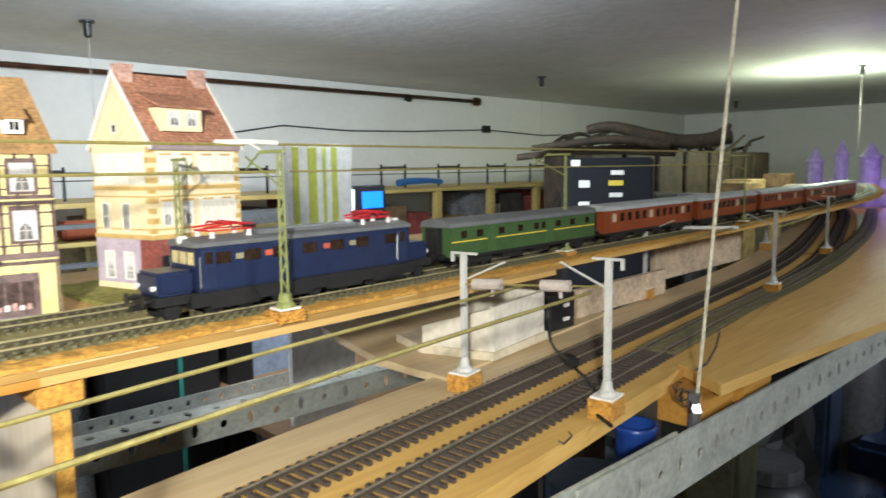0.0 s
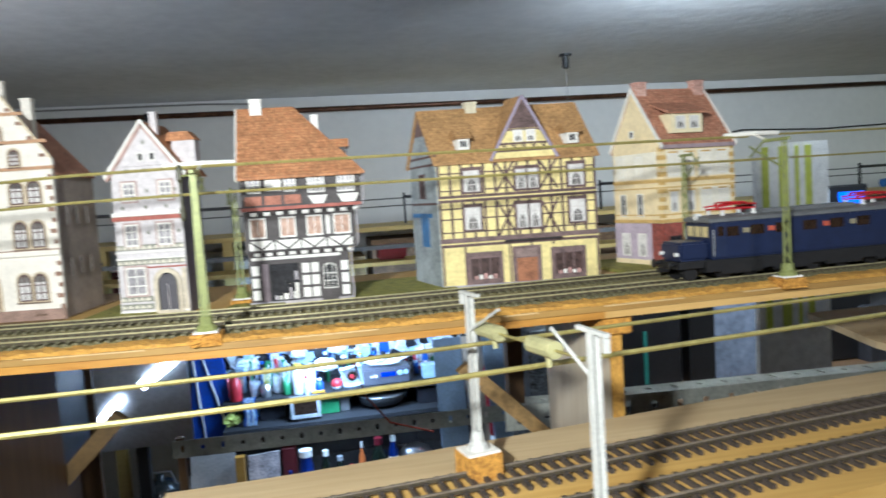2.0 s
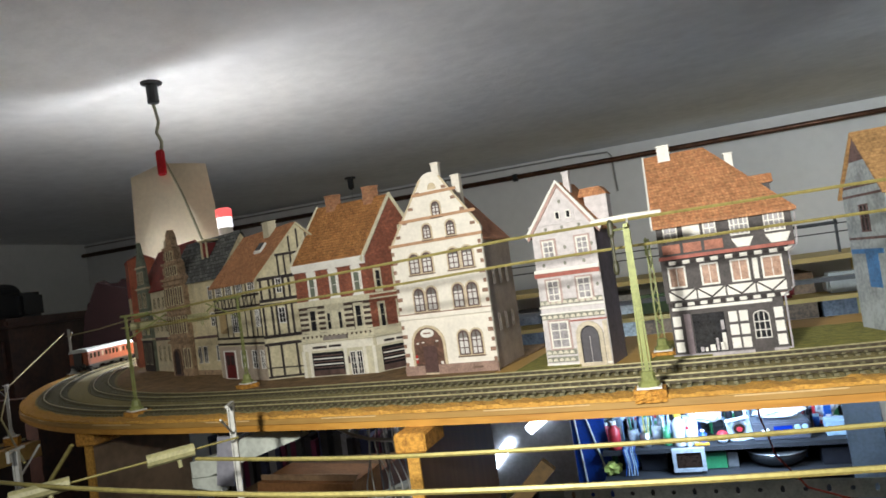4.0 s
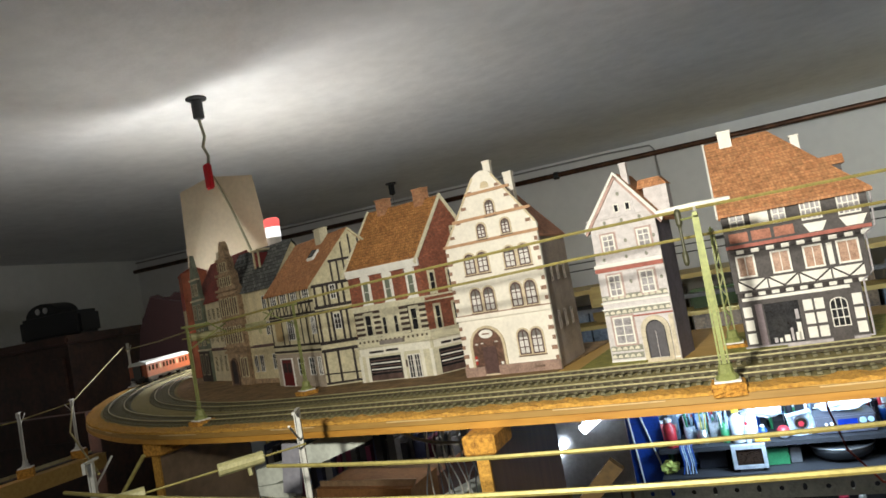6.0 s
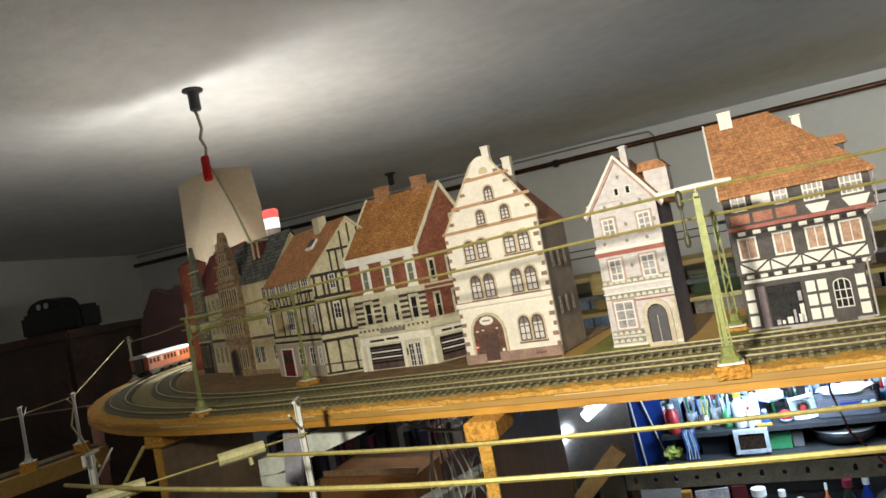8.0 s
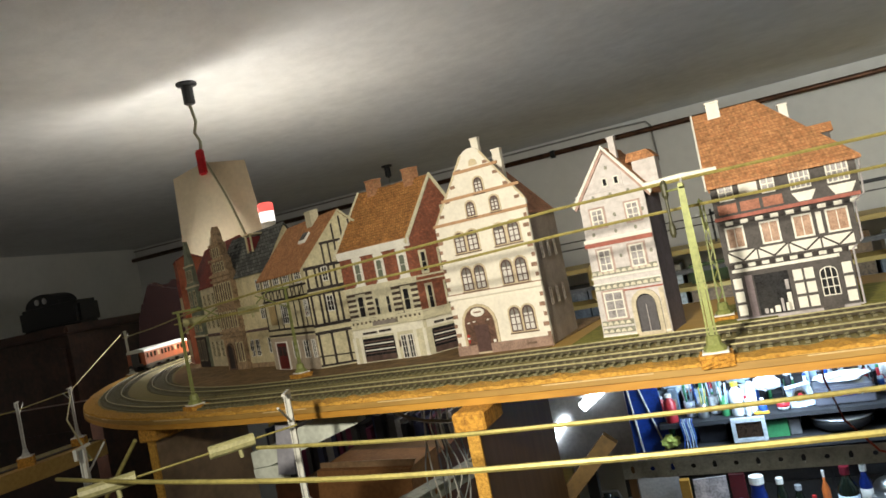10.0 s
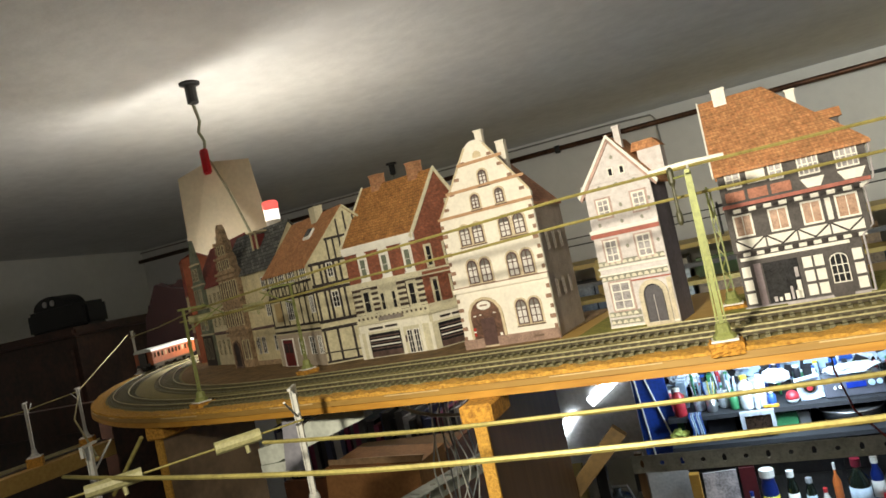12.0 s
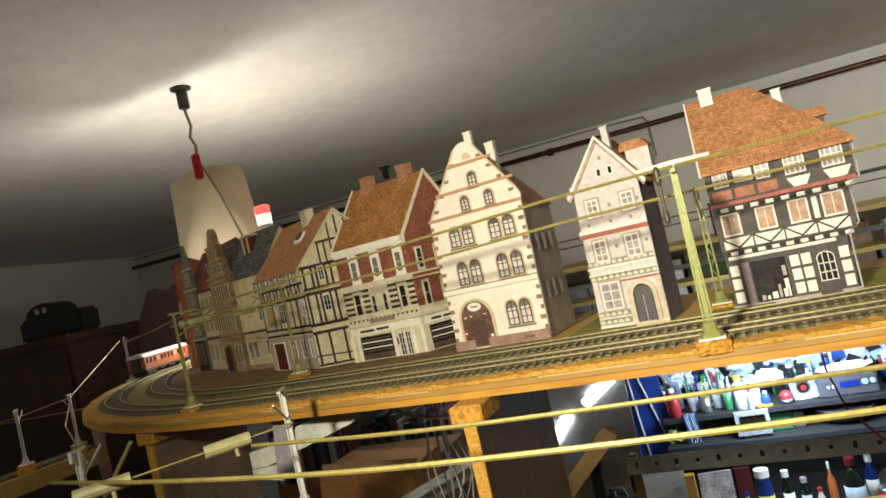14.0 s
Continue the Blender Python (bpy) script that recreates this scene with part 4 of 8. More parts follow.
    for k, (u, w, t) in enumerate(((17, 2, 3), (20, 1.6, 2.4), (23, 3, 4), (27, 1.4, 8), (29.5, 3, 5), (31, 2.4, 11), (31.2, 2, 17))):
        h.panel("display_ware", WHITE if k % 3 else stone, F, u, u + w, 4 if k < 6 else 17, 4 + t if k < 6 else 23, 0.5, parent=shop, o0=0.3)
    h.panel("shop_post", mat("lilac_post", (0.3, 0.24, 0.27), 0.6, scale=140), F, 9.5, 13.5, 3, 29, 0.9)
    h.panel("door", dark, F, 49.5, 61, 0, 28.6, 0.7)
    h.window(F, 50.6, 60, 9.5, 27, 3, 3, sash=WHITE, glass=GLASS, arch=3.5, rim=0.5, bar=0.5, o=0.8, base=0.7)
    pipe = bmesh.new()
    tube(pipe, [P @ Vector(p) for p in ((82, -6, 88), (81, -6, 66), (76, -3, 62), (76, -3, 40), (70.5, -1, 35), (70.5, -1, 1))], 0.0006, 6)
    part("drainpipe", pipe, stone, h.root)


def brick_shop_house():
    """Red-brick corner house with white bands over a pale shop front."""
    h = House("red-brick corner card house with white stone bands above a pale shop", (-0.3118, 0.2032), -9.3, 79, 62, 59)
    white = mat("pale_stone_card", (0.66, 0.62, 0.46), 0.65, vary=0.12, scale=120)
    F, S = h.front, h.right
    h.body(BRICK, 104, 154, 32)
    h.roof(TILE_OCHRE, 104, 155, 32, x0=0, x1=79, over=2.5)
    for x in (-1.6, 79.0):
        h.solid("verge_board", white, [(-3, 99), (32, 155), (32, 158.4), (-4.6, 101)], "x", x, x + 1.6)
        h.solid("verge_board", white, [(65, 99), (32, 155), (32, 158.4), (66.6, 101)], "x", x, x + 1.6)
    h.panel("cornice", WHITE, F, -1, 80, 98.5, 104, 2.2)
    h.panel("cornice", WHITE, F, -1, 80, 96.9, 98.5, 1.2)
    tanbrick = courses("tan_brick", (0.42, 0.22, 0.11), (0.32, 0.14, 0.07), (0.3, 0.17, 0.1), 0.0034, 0.0014)
    h.chimney(tanbrick, 14, 28, 146, 166, 9, 8, label="brick chimney stack")
    h.chimney(tanbrick, 56, 28, 146, 167, 9, 8, label="brick chimney stack")
    for u in (16, 40.5, 65.5):
        h.panel("surround", WHITE, F, u - 1.6, u + 8.6, 71, 95, 0.5)
        h.window(F, u, u + 7, 73, 91, 1, 2, glass=mat("greenish_glass", (0.18, 0.2, 0.16), 0.25, scale=200), o=0.6, base=0.5)
        h.panel("key_stone", WHITE, F, u + 2, u + 5, 95, 98, 0.7)
        h.panel("sill", WHITE, F, u - 2.2, u + 9.2, 70, 71.2, 1.4)
    h.panel("dark_course", mat("soot_brown", (0.07, 0.045, 0.035), 0.7, vary=0.3, scale=200), F, 0.4, 78.6, 40, 66, 0.3)
    for u in (16, 40.5, 65.5):
        h.solid("pediment", WHITE, [(u - 2.4, 95), (u + 9.4, 95), (u + 3.5, 99.6)], "y", 0.1, 1.3, F)
    for k in range(6):
        v = 40.5 + k * 4.8
        for u0, u1 in ((1, 12), (21, 30), (50, 60), (70, 79)):
            h.panel("stone_band", white, F, u0, u1, v, v + 2.3, 0.6)
    for u0, u1, v0, v1 in ((12.5, 20, 42, 61.5), (63, 70, 42, 61.5), (31.5, 36.5, 42, 58), (44, 49, 42, 58)):
        h.panel("surround", white, F, u0 - 1.8, u1 + 1.8, v0 - 2, v1 + 2, 0.75)
        h.window(F, u0, u1, v0, v1, 1, 2, sash=white, o=0.5, base=0.76)
    h.panel("surround", white, F, 30, 51, 40, 66, 0.5)
    for v0, v1, o in ((68.4, 70, 1.2), (64.6, 65.8, 0.9), (38.2, 40.2, 1.6), (34.5, 35.6, 1.0)):
        h.panel("band", white, F, -1, 80.5, v0, v1, o)
        h.panel("band", white, S, 0, 30 if v0 > 38 else 60, v0, v1, o)
    shopwhite = mat("shop_white_card", (0.84, 0.81, 0.7), 0.6, vary=0.08, scale=120)
    h.panel("fascia", white, F, -0.4, 79.6, 33.1, 39.9, 0.5)
    h.panel("fascia", white, F, -0.4, 79.6, 65.9, 69, 0.45)
    h.panel("fascia", white, S, 0, 59, 33.1, 38, 0.5)
    for f, u1 in ((F, 81), (S, 60)):
        h.panel("ledge", white, f, -1.2, u1, 31.8, 33.4, 4.2)
    for k in range(16):
        h.panel("baluster", mat("soot_brown_gap", (0.09, 0.06, 0.04), 0.7, vary=0.3, scale=200), F, 1.5 + k * 4.9, 3.4 + k * 4.9, 36, 38, 0.75, o0=0.5)
    h.panel("shop_front", white, F, -1, 80, 0, 33, 1.2)
    for u in (-1, 6.6, 45.8, 66.5, 76.5):
        h.panel("pier", shopwhite, F, u, u + 3.2, 0, 24.4, 1.9)
    h.panel("shop_front", white, S, 0, 60, 0, 33, 1.2)
    h.panel("balcony", mat("grey_balcony", (0.25, 0.22, 0.2), 0.6, scale=140), F, 27, 52, 33.5, 37, 4.5)
    sign = h.panel("shop_sign", shopwhite, F, 1, 78, 24.5, 31.5, 1.8)
    h.panel("lettering_bar", TIMBER, F, 12, 28, 26.4, 28.4, 2.0, parent=sign, o0=1.8)
    h.panel("lettering_bar", TIMBER, F, 30.5, 44, 26.7, 28.7, 2.0, parent=sign, o0=1.8)
    sign = h.panel("shop_sign", shopwhite, S, 1, 58, 24.5, 31.5, 1.8)
    h.panel("lettering_bar", TIMBER, S, 8, 18, 26.4, 28.4, 2.0, parent=sign, o0=1.8)
    h.panel("lettering_bar", TIMBER, S, 20, 32, 26.4, 28.4, 2.0, parent=sign, o0=1.8)
    stripe = mat("dark_wine_shelf", (0.12, 0.075, 0.065), 0.5, vary=0.3, scale=200)
    for f, u0, u1 in ((F, 10, 45), (S, 5, 50)):
        win = h.panel("shop_window", GLASS, f, u0, u1, 2, 22.5, 1.4, o0=1.2)
        for k in range(5):
            h.panel("shelf_line", WHITE if k % 2 else stripe, f, u0 + 1, u1 - 1, 8.5 + k * 2.6, 9.6 + k * 2.6, 1.65, parent=win, o0=1.4)
        h.panel("stall_riser", stripe, f, u0, u1, 1.5, 6.6, 1.7, parent=win, o0=1.4)
    h.window(F, 52, 58.5, 0.5, 21.5, 2, 4, glass=GLASS, o=0.8, base=1.2)
    h.window(F, 59.2, 65.5, 0.5, 21.5, 2, 4, glass=GLASS, o=0.8, base=1.2)
    h.panel("notice", stripe, F, 49.4, 51.2, 11, 17, 1.4, o0=1.2)
    for u0 in (8, 26.5):
        for v0, v1 in ((72, 90), (39.5, 60.5)):
            h.panel("surround", white, S, u0 - 1, u0 + 6.4, v0 - 1.6, v1 + 1.4, 0.5)
            h.window(S, u0, u0 + 5.4, v0, v1, 1, 2, sash=white, o=0.5, base=0.5)
    h.panel("surround", white, S, 37, 43, 115, 128, 0.5)
    h.window(S, 38, 42, 116.5, 126.5, 1, 2, sash=white, o=0.5, base=0.5)


def corner_timber_house():
    """Half-timbered corner house with a plain lower front and red door."""
    h = House("cream half-timbered corner card house with orange roof and red door", (-0.4524, 0.2709), -31.9, 112, 94, 35.5)
    cream = mat("aged_cream_card", (0.66, 0.6, 0.4), 0.7, vary=0.15, scale=60)
    F, S = h.front, h.right
    body = h.body(cream, 99, 144, 47)
    h.roof(TILE_ORANGE, 99, 145, 47, x0=-2, x1=113, over=3)
    h.solid("verge_board", cream, [(-4, 95), (47, 144), (47, 146.4), (-4, 97.4)], "x", 113, 114)
    h.solid("verge_board", cream, [(98, 95), (47, 144), (47, 146.4), (98, 97.4)], "x", 113, 114)
    for v in (34, 41.5, 71.5, 76, 97):
        h.beam(TIMBER, S, 0, v, 94, v, 3.0, body)
    h.beam(TIMBER, S, 22, 118, 71, 118, 2.4, body)
    for u in (3, 12, 17, 27, 33, 44, 52, 62, 70, 82, 91):
        for v0, v1 in ((2, 34), (42, 71), (76, 97)):
            if v0 == 2 and u in (12, 27, 44, 62):
                continue
            h.beam(TIMBER, S, u, v0, u, v1, 2.3, body)
    h.beam(TIMBER, S, 0, 3, 94, 3, 2.0, body)
    h.beam(TIMBER, S, 0, 12, 94, 9, 1.2, body)
    for u in (24, 31, 38, 47, 56, 63, 70):
        h.beam(TIMBER, S, u, 98, u, min(98 + (46 - abs(u - 47)), 118 if abs(u - 47) > 15 else 140), 1.8, body)
    for u0, u1, v0, v1 in ((19, 25.5, 82, 96), (18.5, 26, 53, 68.5), (42.5, 48, 105, 117), (54, 61, 53, 68)):
        h.window(S, u0, u1, v0, v1, 2, 3, o=0.8)
    for v in (36.5, 42.5, 70.5, 73.5, 84):
        h.beam(TIMBER, F, 0, v, 112, v, 2.2, body)
    for u in (2, 30, 43, 64, 77, 90, 100, 111):
        h.beam(TIMBER, F, u, 42, u, 71, 2.2, body)
    for u in range(4, 112, 9):
        h.beam(TIMBER, F, u, 73, u, 97, 1.9, body)
        if u % 2 == 0:
            h.beam(TIMBER, F, u, 73.5, u + 8, 83.5, 1.0, body)
    for u0, u1, v0, v1 in ((10, 26, 86, 97), (36, 52, 86, 97), (62, 76, 86, 97), (90, 105, 86, 97), (44, 60, 48, 69), (100, 109, 52, 69)):
        h.window(F, u0, u1, v0, v1, 3, 3, o=0.8)
    h.panel("shutter", mat("ochre_panel", (0.45, 0.33, 0.16), 0.7, scale=120), F, 12, 28, 48, 68, 0.5)
    h.panel("ground_floor_front", mat("pink_plaster", (0.45, 0.38, 0.3), 0.75, vary=0.15, scale=80), F, 4, 112, 0, 34, 1.0)
    h.panel("door", mat("red_door", (0.13, 0.012, 0.014), 0.45, vary=0.2, scale=150), F, 18, 43, 0, 28, 1.8, o0=1.0)
    h.window(F, 16, 45, 0, 30, 1, 1, sash=WHITE, glass=MATS["red_door"], rim=1.2, o=1.4, base=1.0)
    for u in (21, 32):
        h.panel("door_light", TIMBER, F, u, u + 8, 15, 25, 2.1, o0=1.8)
    for u0, u1 in ((58, 72), (84, 96), (103, 111)):
        h.window(F, u0, u1, 12, 30, 2, 3, o=0.9, base=1.0)
    h.chimney(mat("cream_chimney", (0.6, 0.55, 0.4), 0.7, scale=120), 62, 38, 132, 154, 12, 9)
    h.solid("roof_light", WHITE, [(24, 123), (32, 131), (30.5, 133.5), (22.5, 125.5)], "x", 66, 80)
    h.solid("roof_light_pane", GLASS, [(25, 125), (31, 131), (29.8, 133.9), (23.8, 127.9)], "x", 68, 78)


def ornate_house():
    """Beige house with a carved stepped bay and slate roof."""
    h = House("beige card house with carved stone bay and dark slate roof", (-0.5745, 0.3505), -25, 128, 66)
    beige = mat("beige_card", (0.68, 0.6, 0.38), 0.7, vary=0.15, scale=60)
    carved = mat("carved_sandstone", (0.44, 0.31, 0.19), 0.75, vary=0.3, scale=200, bump=0.4)
    dark = mat("dark_carving", (0.16, 0.1, 0.07), 0.75, vary=0.3, scale=200)
    F = h.front
    h.body(beige, 113, 158, 33)
    h.roof(SLATE, 113, 160, 33, x0=-1, x1=129, over=3)
    h.solid("gable_bay", carved, [(3, 0), (53, 0), (53, 118), (47, 124), (47, 136), (41, 142), (41, 154), (35, 160), (33, 172), (28, 178), (23, 172), (21, 160), (15, 154), (15, 142), (9, 136), (9, 124), (3, 118)], "y", -2, 6, F)
    for v, u0, u1 in ((118, 1, 55), (137, 7, 49), (155, 13, 43), (76, 1, 55), (42, 1, 55), (82, 2, 54), (48, 2, 54), (112, 2, 54)):
        h.panel("moulding", carved, F, u0, u1, v - 1.5, v + 1.5, 8.5)
    for v0, v1, us in ((52, 73, (8, 20, 32, 44)), (86, 108, (8, 20, 32, 44)), (122, 134, (15, 26, 37)), (140, 152, (20, 31)), (10, 34, (36, 46))):
        for u in us:
            h.window(F, u - 1.5, u + 6, v0, v1, 1, 2, sash=beige, glass=dark, rim=1.0, o=1.1, base=6)
            h.panel("pilaster", dark, F, u - 4, u - 2.4, v0, v1, 7.0, o0=6)
    h.window(F, 8, 27, 0, 34, 1, 1, sash=dark, glass=TIMBER, arch=9, rim=2.5, o=1.4, base=6)
    for u, v in ((10, 124), (47, 124), (16, 142), (41, 142)):
        h.panel("finial", carved, F, u - 2, u + 2, v, v + 9, 7.5, o0=2)
    for u, v0, v1 in ((58, 14, 34), (72, 14, 34), (102, 16, 34), (98, 56, 72), (98, 86, 102)):
        h.window(F, u, u + 9, v0, v1, 2, 3, sash=WHITE, o=0.9)
    for k in range(14):
        n = 7 if k % 2 else 4.5
        h.panel("quoin", beige, F, 54, 54 + n, 8 + k * 7.4, 13.5 + k * 7.4, 1.2)
    h.panel("plinth", carved, F, 53, 128, 0, 6, 1.0)
    h.panel("shop_band", BROWNTIMBER, F, 54, 124, 43, 46, 1.2)
    dorm = mat("red_dormer", (0.2, 0.03, 0.03), 0.6, scale=150)
    h.solid("roof_dormer", dorm, [(14, 138), (26, 138), (26, 154), (14, 154)], "x", 72, 82)
    h.solid("dormer_frame", beige, [(12.5, 136), (14, 136), (14, 156), (12.5, 156)], "x", 70, 72.5)
    h.solid("dormer_frame", beige, [(12.5, 136), (14, 136), (14, 156), (12.5, 156)], "x", 81.5, 84)
    h.solid("dormer_roof", beige, [(10, 156.1), (28, 156.1), (28, 158), (10, 158)], "x", 69, 85)


def red_gabled_house():
    """Green-grey gabled bay with a pale house and maroon roof, and a red house, at the far end of the row."""
    h = House("pale card house with green-grey gabled bay and maroon roof", (-0.715, 0.462), -33, 155, 66)
    green = mat("green_grey_card", (0.21, 0.24, 0.18), 0.7, vary=0.25, scale=90)
    pale = mat("pale_card_wall", (0.68, 0.61, 0.42), 0.7, vary=0.15, scale=70)
    maroon = mat("maroon_print", (0.3, 0.05, 0.035), 0.7, vary=0.25, scale=120)
    F = h.front
    h.body(pale, 113, 166, 33)
    h.roof(TILE_MAROON, 113, 168, 33, over=2)
    h.solid("gable_bay", green, [(0, 0), (48, 0), (48, 118), (42, 126), (40, 148), (30, 168), (24, 184), (18, 168), (8, 148), (6, 126), (0, 118)], "y", -2, 4, F)
    for v, u0, u1 in ((118, -1, 49), (148, 7, 41), (84, -1, 49), (46, -1, 49)):
        h.panel("moulding", pale, F, u0, u1, v - 1.2, v + 1.2, 5.4)
    for v0, v1, us in ((52, 76, (6, 28)), (90, 112, (6, 28)), (124, 142, (12, 27)), (10, 40, (6, 28))):
        for u in us:
            h.window(F, u, u + 12, v0, v1, 2, 3, sash=pale, o=0.9, base=4)
    h.panel("shop_front", TIMBER, F, 1, 47, 0, 44, 4.8, o0=4)
    for v0, v1 in ((54, 76), (86, 106), (14, 40)):
        for u in (58, 78, 98, 118, 138):
            h.window(F, u, u + 9, v0, v1 - 4, 2, 3, sash=pale, o=0.9)
    h.panel("shop_band", BROWNTIMBER, F, 50, 155, 43, 47, 1.2)
    h.chimney(mat("cream_chimney", (0.6, 0.55, 0.4), 0.7, scale=120), 44, 28, 150, 182, 14, 10)
    g = House("red-brick card house with maroon roof at the row's end", (-0.832, 0.568), -44, 60, 40)
    g.body(mat("red_card", (0.3, 0.085, 0.045), 0.7, vary=0.2, scale=70), 168, 176, 20)
    g.roof(TILE_MAROON, 168, 178, 20, over=1)
    g.panel("upper_print", maroon, g.front, 0, 65, 112, 138, 0.5)
    for v0, v1 in ((50, 76), (86, 110), (14, 40)):
        for u in (8, 28, 46):
            g.window(g.front, u, u + 10, v0, v1, 2, 2, sash=pale, o=0.9)
    

def yellow_timber_house():
    """Long yellow half-timbered house with a middle gable and brown roof."""
    h = House("long yellow half-timbered card house with brown roof and middle gable", (0.1474, 0.1103), -7.1, 114, 56, 108)
    yellow = mat("yellow_card", (0.8, 0.68, 0.29), 0.65, vary=0.12, scale=60)
    blue = mat("faded_blue_grey_card", (0.36, 0.4, 0.42), 0.7, vary=0.2, scale=60)
    F, L = h.front, h.left
    body = h.body(yellow, 92, 128, 27)
    h.roof(TILE_BROWN, 92, 129, 27, over=2.5, x0=-3, x1=116)
    h.solid("side_wall", blue, [(0.2, 0), (h.d, 0), (h.d, 92), (27, 127), (0.2, 92)], "x", -0.9, -0.05, label="faded blue-grey printed side wall")
    bl = mat("bright_blue_print", (0.07, 0.2, 0.45), 0.6, vary=0.2, scale=90)
    h.panel("blue_awning", bl, L, 2, 44, 52, 55, 1.6, o0=0.9)
    h.panel("blue_panel", bl, L, 20, 36, 30, 52, 1.1, o0=0.9)
    for v in (62, 90, 96):
        h.beam(BROWNTIMBER, L, 1, v, 55, v, 1.6, h.root, 1.3)
    h.solid("gable_slate", BROWNTIMBER, [(27, 127), (17, 112), (37, 112)], "y", 0.9, 1.4, L)
    h.window(L, 22, 33, 66, 84, 2, 2, sash=BROWNTIMBER, o=0.9, base=0.9)
    for v in (31, 63, 66, 90.5):
        h.beam(BROWNTIMBER, F, 0, v, 114, v, 2.0, body)
    h.beam(BROWNTIMBER, F, 0, 34, 114, 34, 1.2, body)
    for v in (40.5, 50, 57.5, 70.3, 82.5):
        h.beam(BROWNTIMBER, F, 0, v, 114, v, 0.9, body)
    for k in range(15):
        u = 1 + k * 8
        for v0, v1 in ((35, 62), (67, 90)):
            h.beam(BROWNTIMBER, F, u, v0, u, v1, 1.7, body)
        if k % 2 == 0:
            h.beam(BROWNTIMBER, F, u, 0, u, 30, 1.3, body)
    for u0, u1 in ((42, 55), (73, 86)):
        for v0, v1 in ((36, 61), (68, 89)):
            h.beam(BROWNTIMBER, F, u0, v0, u1, v1, 1.6, body)
            h.beam(BROWNTIMBER, F, u0, v1, u1, v0, 1.6, body)
    for u0, u1, v0, v1 in ((18.5, 30, 69, 84), (56, 63.3, 69, 83), (64.7, 72, 69, 83), (94, 105, 69, 84), (18, 29.5, 42, 58), (55.5, 63.3, 41, 58), (64.7, 72.5, 41, 58), (94, 105, 43, 59)):
        h.panel("surround", BROWNTIMBER, F, u0 - 1.8, u1 + 1.8, v0 - 1.6, v1 + 2.4, 0.5)
        h.window(F, u0, u1, v0, v1, 2, 3, sash=mat("greyish_sash", (0.62, 0.58, 0.56), 0.6, scale=150), glass=CURTAIN, rim=0.6, bar=0.5, o=0.6, base=0.5)
    gable = h.solid("middle_gable", yellow, [(40, 91), (85, 91), (63, 131)], "y", 0, 2.2, F)
    h.solid("gable_slate", BROWNTIMBER, [(51, 111.5), (74.5, 111.5), (63, 132.5)], "y", 2.2, 2.8, F)
    for a in ((38.5, 89), (86.5, 89)):
        bm = bmesh.new()
        vs = [bm.verts.new(h.plan @ Vector(p)) for p in ((a[0], -3.2, a[1]), (63, -3.2, 133), (63, 27, 133), (a[0], -1, a[1]), (a[0], -3.2, a[1] + 1.6), (63, -3.2, 134.6), (63, 27, 134.6), (a[0], -1, a[1] + 1.6))]
        for f in ((0, 1, 2, 3), (4, 5, 6, 7), (0, 1, 5, 4), (1, 2, 6, 5), (2, 3, 7, 6), (3, 0, 4, 7)):
            bm.faces.new([vs[i] for i in f])
        part("gable_roof", bm, TILE_BROWN, h.root)
        h.beam(mat("lilac_bargeboard", (0.35, 0.3, 0.4), 0.6, scale=120), F, a[0], a[1] + 0.8, 63, 134, 1.8, h.root, 4.2)
    for v in (96, 101, 110.5):
        h.beam(BROWNTIMBER, F, 40 + (v - 91) * 0.57, v, 86 - (v - 91) * 0.57, v, 1.3, gable, 2.7)
    for k in range(5):
        h.beam(BROWNTIMBER, F, 47 + k * 7, 96, 51 + k * 7, 101, 0.9, gable, 2.7)
        h.beam(BROWNTIMBER, F, 51 + k * 7, 96, 47 + k * 7, 101, 0.9, gable, 2.7)
    for u in (55.5, 64.5):
        h.window(F, u, u + 7, 102, 110.3, 2, 2, glass=CURTAIN, o=0.8, base=2.2)
    for u in (20, 98):
        h.solid("small_dormer", WHITE, [(-1, 99), (14, 99), (14, 107), (-1, 107)], "x", u - 4, u + 4)
        h.solid("dormer_roof", TILE_BROWN, [(-3, 106.5), (16, 106.5), (14, 110), (4, 114), (-1, 109)], "x", u - 5.5, u + 5.5)
        h.window(F, u - 3, u + 3, 100, 106, 2, 1, o=0.8, base=1.0)
    mauve = mat("mauve_brown_print", (0.2, 0.135, 0.13), 0.65, vary=0.25, scale=180)
    shopglass = mat("brown_shop_glass", (0.09, 0.055, 0.05), 0.35, vary=0.4, scale=220, bump=0)
    for u0, u1 in ((17.5, 43.5), (78.5, 104)):
        shop = h.panel("shop_surround", mauve, F, u0, u1, 1.5, 25.5, 0.6)
        h.window(F, u0 + 2, u1 - 2, 5.5, 22, 3, 1, sash=mauve, glass=shopglass, o=0.8, base=0.6, bar=0.9)
        h.solid("arched_panel", yellow, [(u0 + 1, 26)] + [((u0 + u1) / 2 - (u1 - u0 - 2) / 2 * math.cos(a), 26.2 + 4 * math.sin(a)) for a in [math.pi * k / 8 for k in range(9)]] + [(u1 - 1, 26)], "y", 0.05, 0.7, F)
        for k in range(5):
            h.panel("flower_box", WHITE if k % 2 else mat("pink_flowers", (0.6, 0.35, 0.32), 0.7, vary=0.3, scale=300), F, u0 + 5 + k * 3.4, u0 + 7.4 + k * 3.4, 6.2, 8.6 + k % 3 * 0.8, 1.5, parent=shop, o0=0.9)
    h.panel("door_surround", mauve, F, 50.5, 71.5, 0, 28, 0.6)
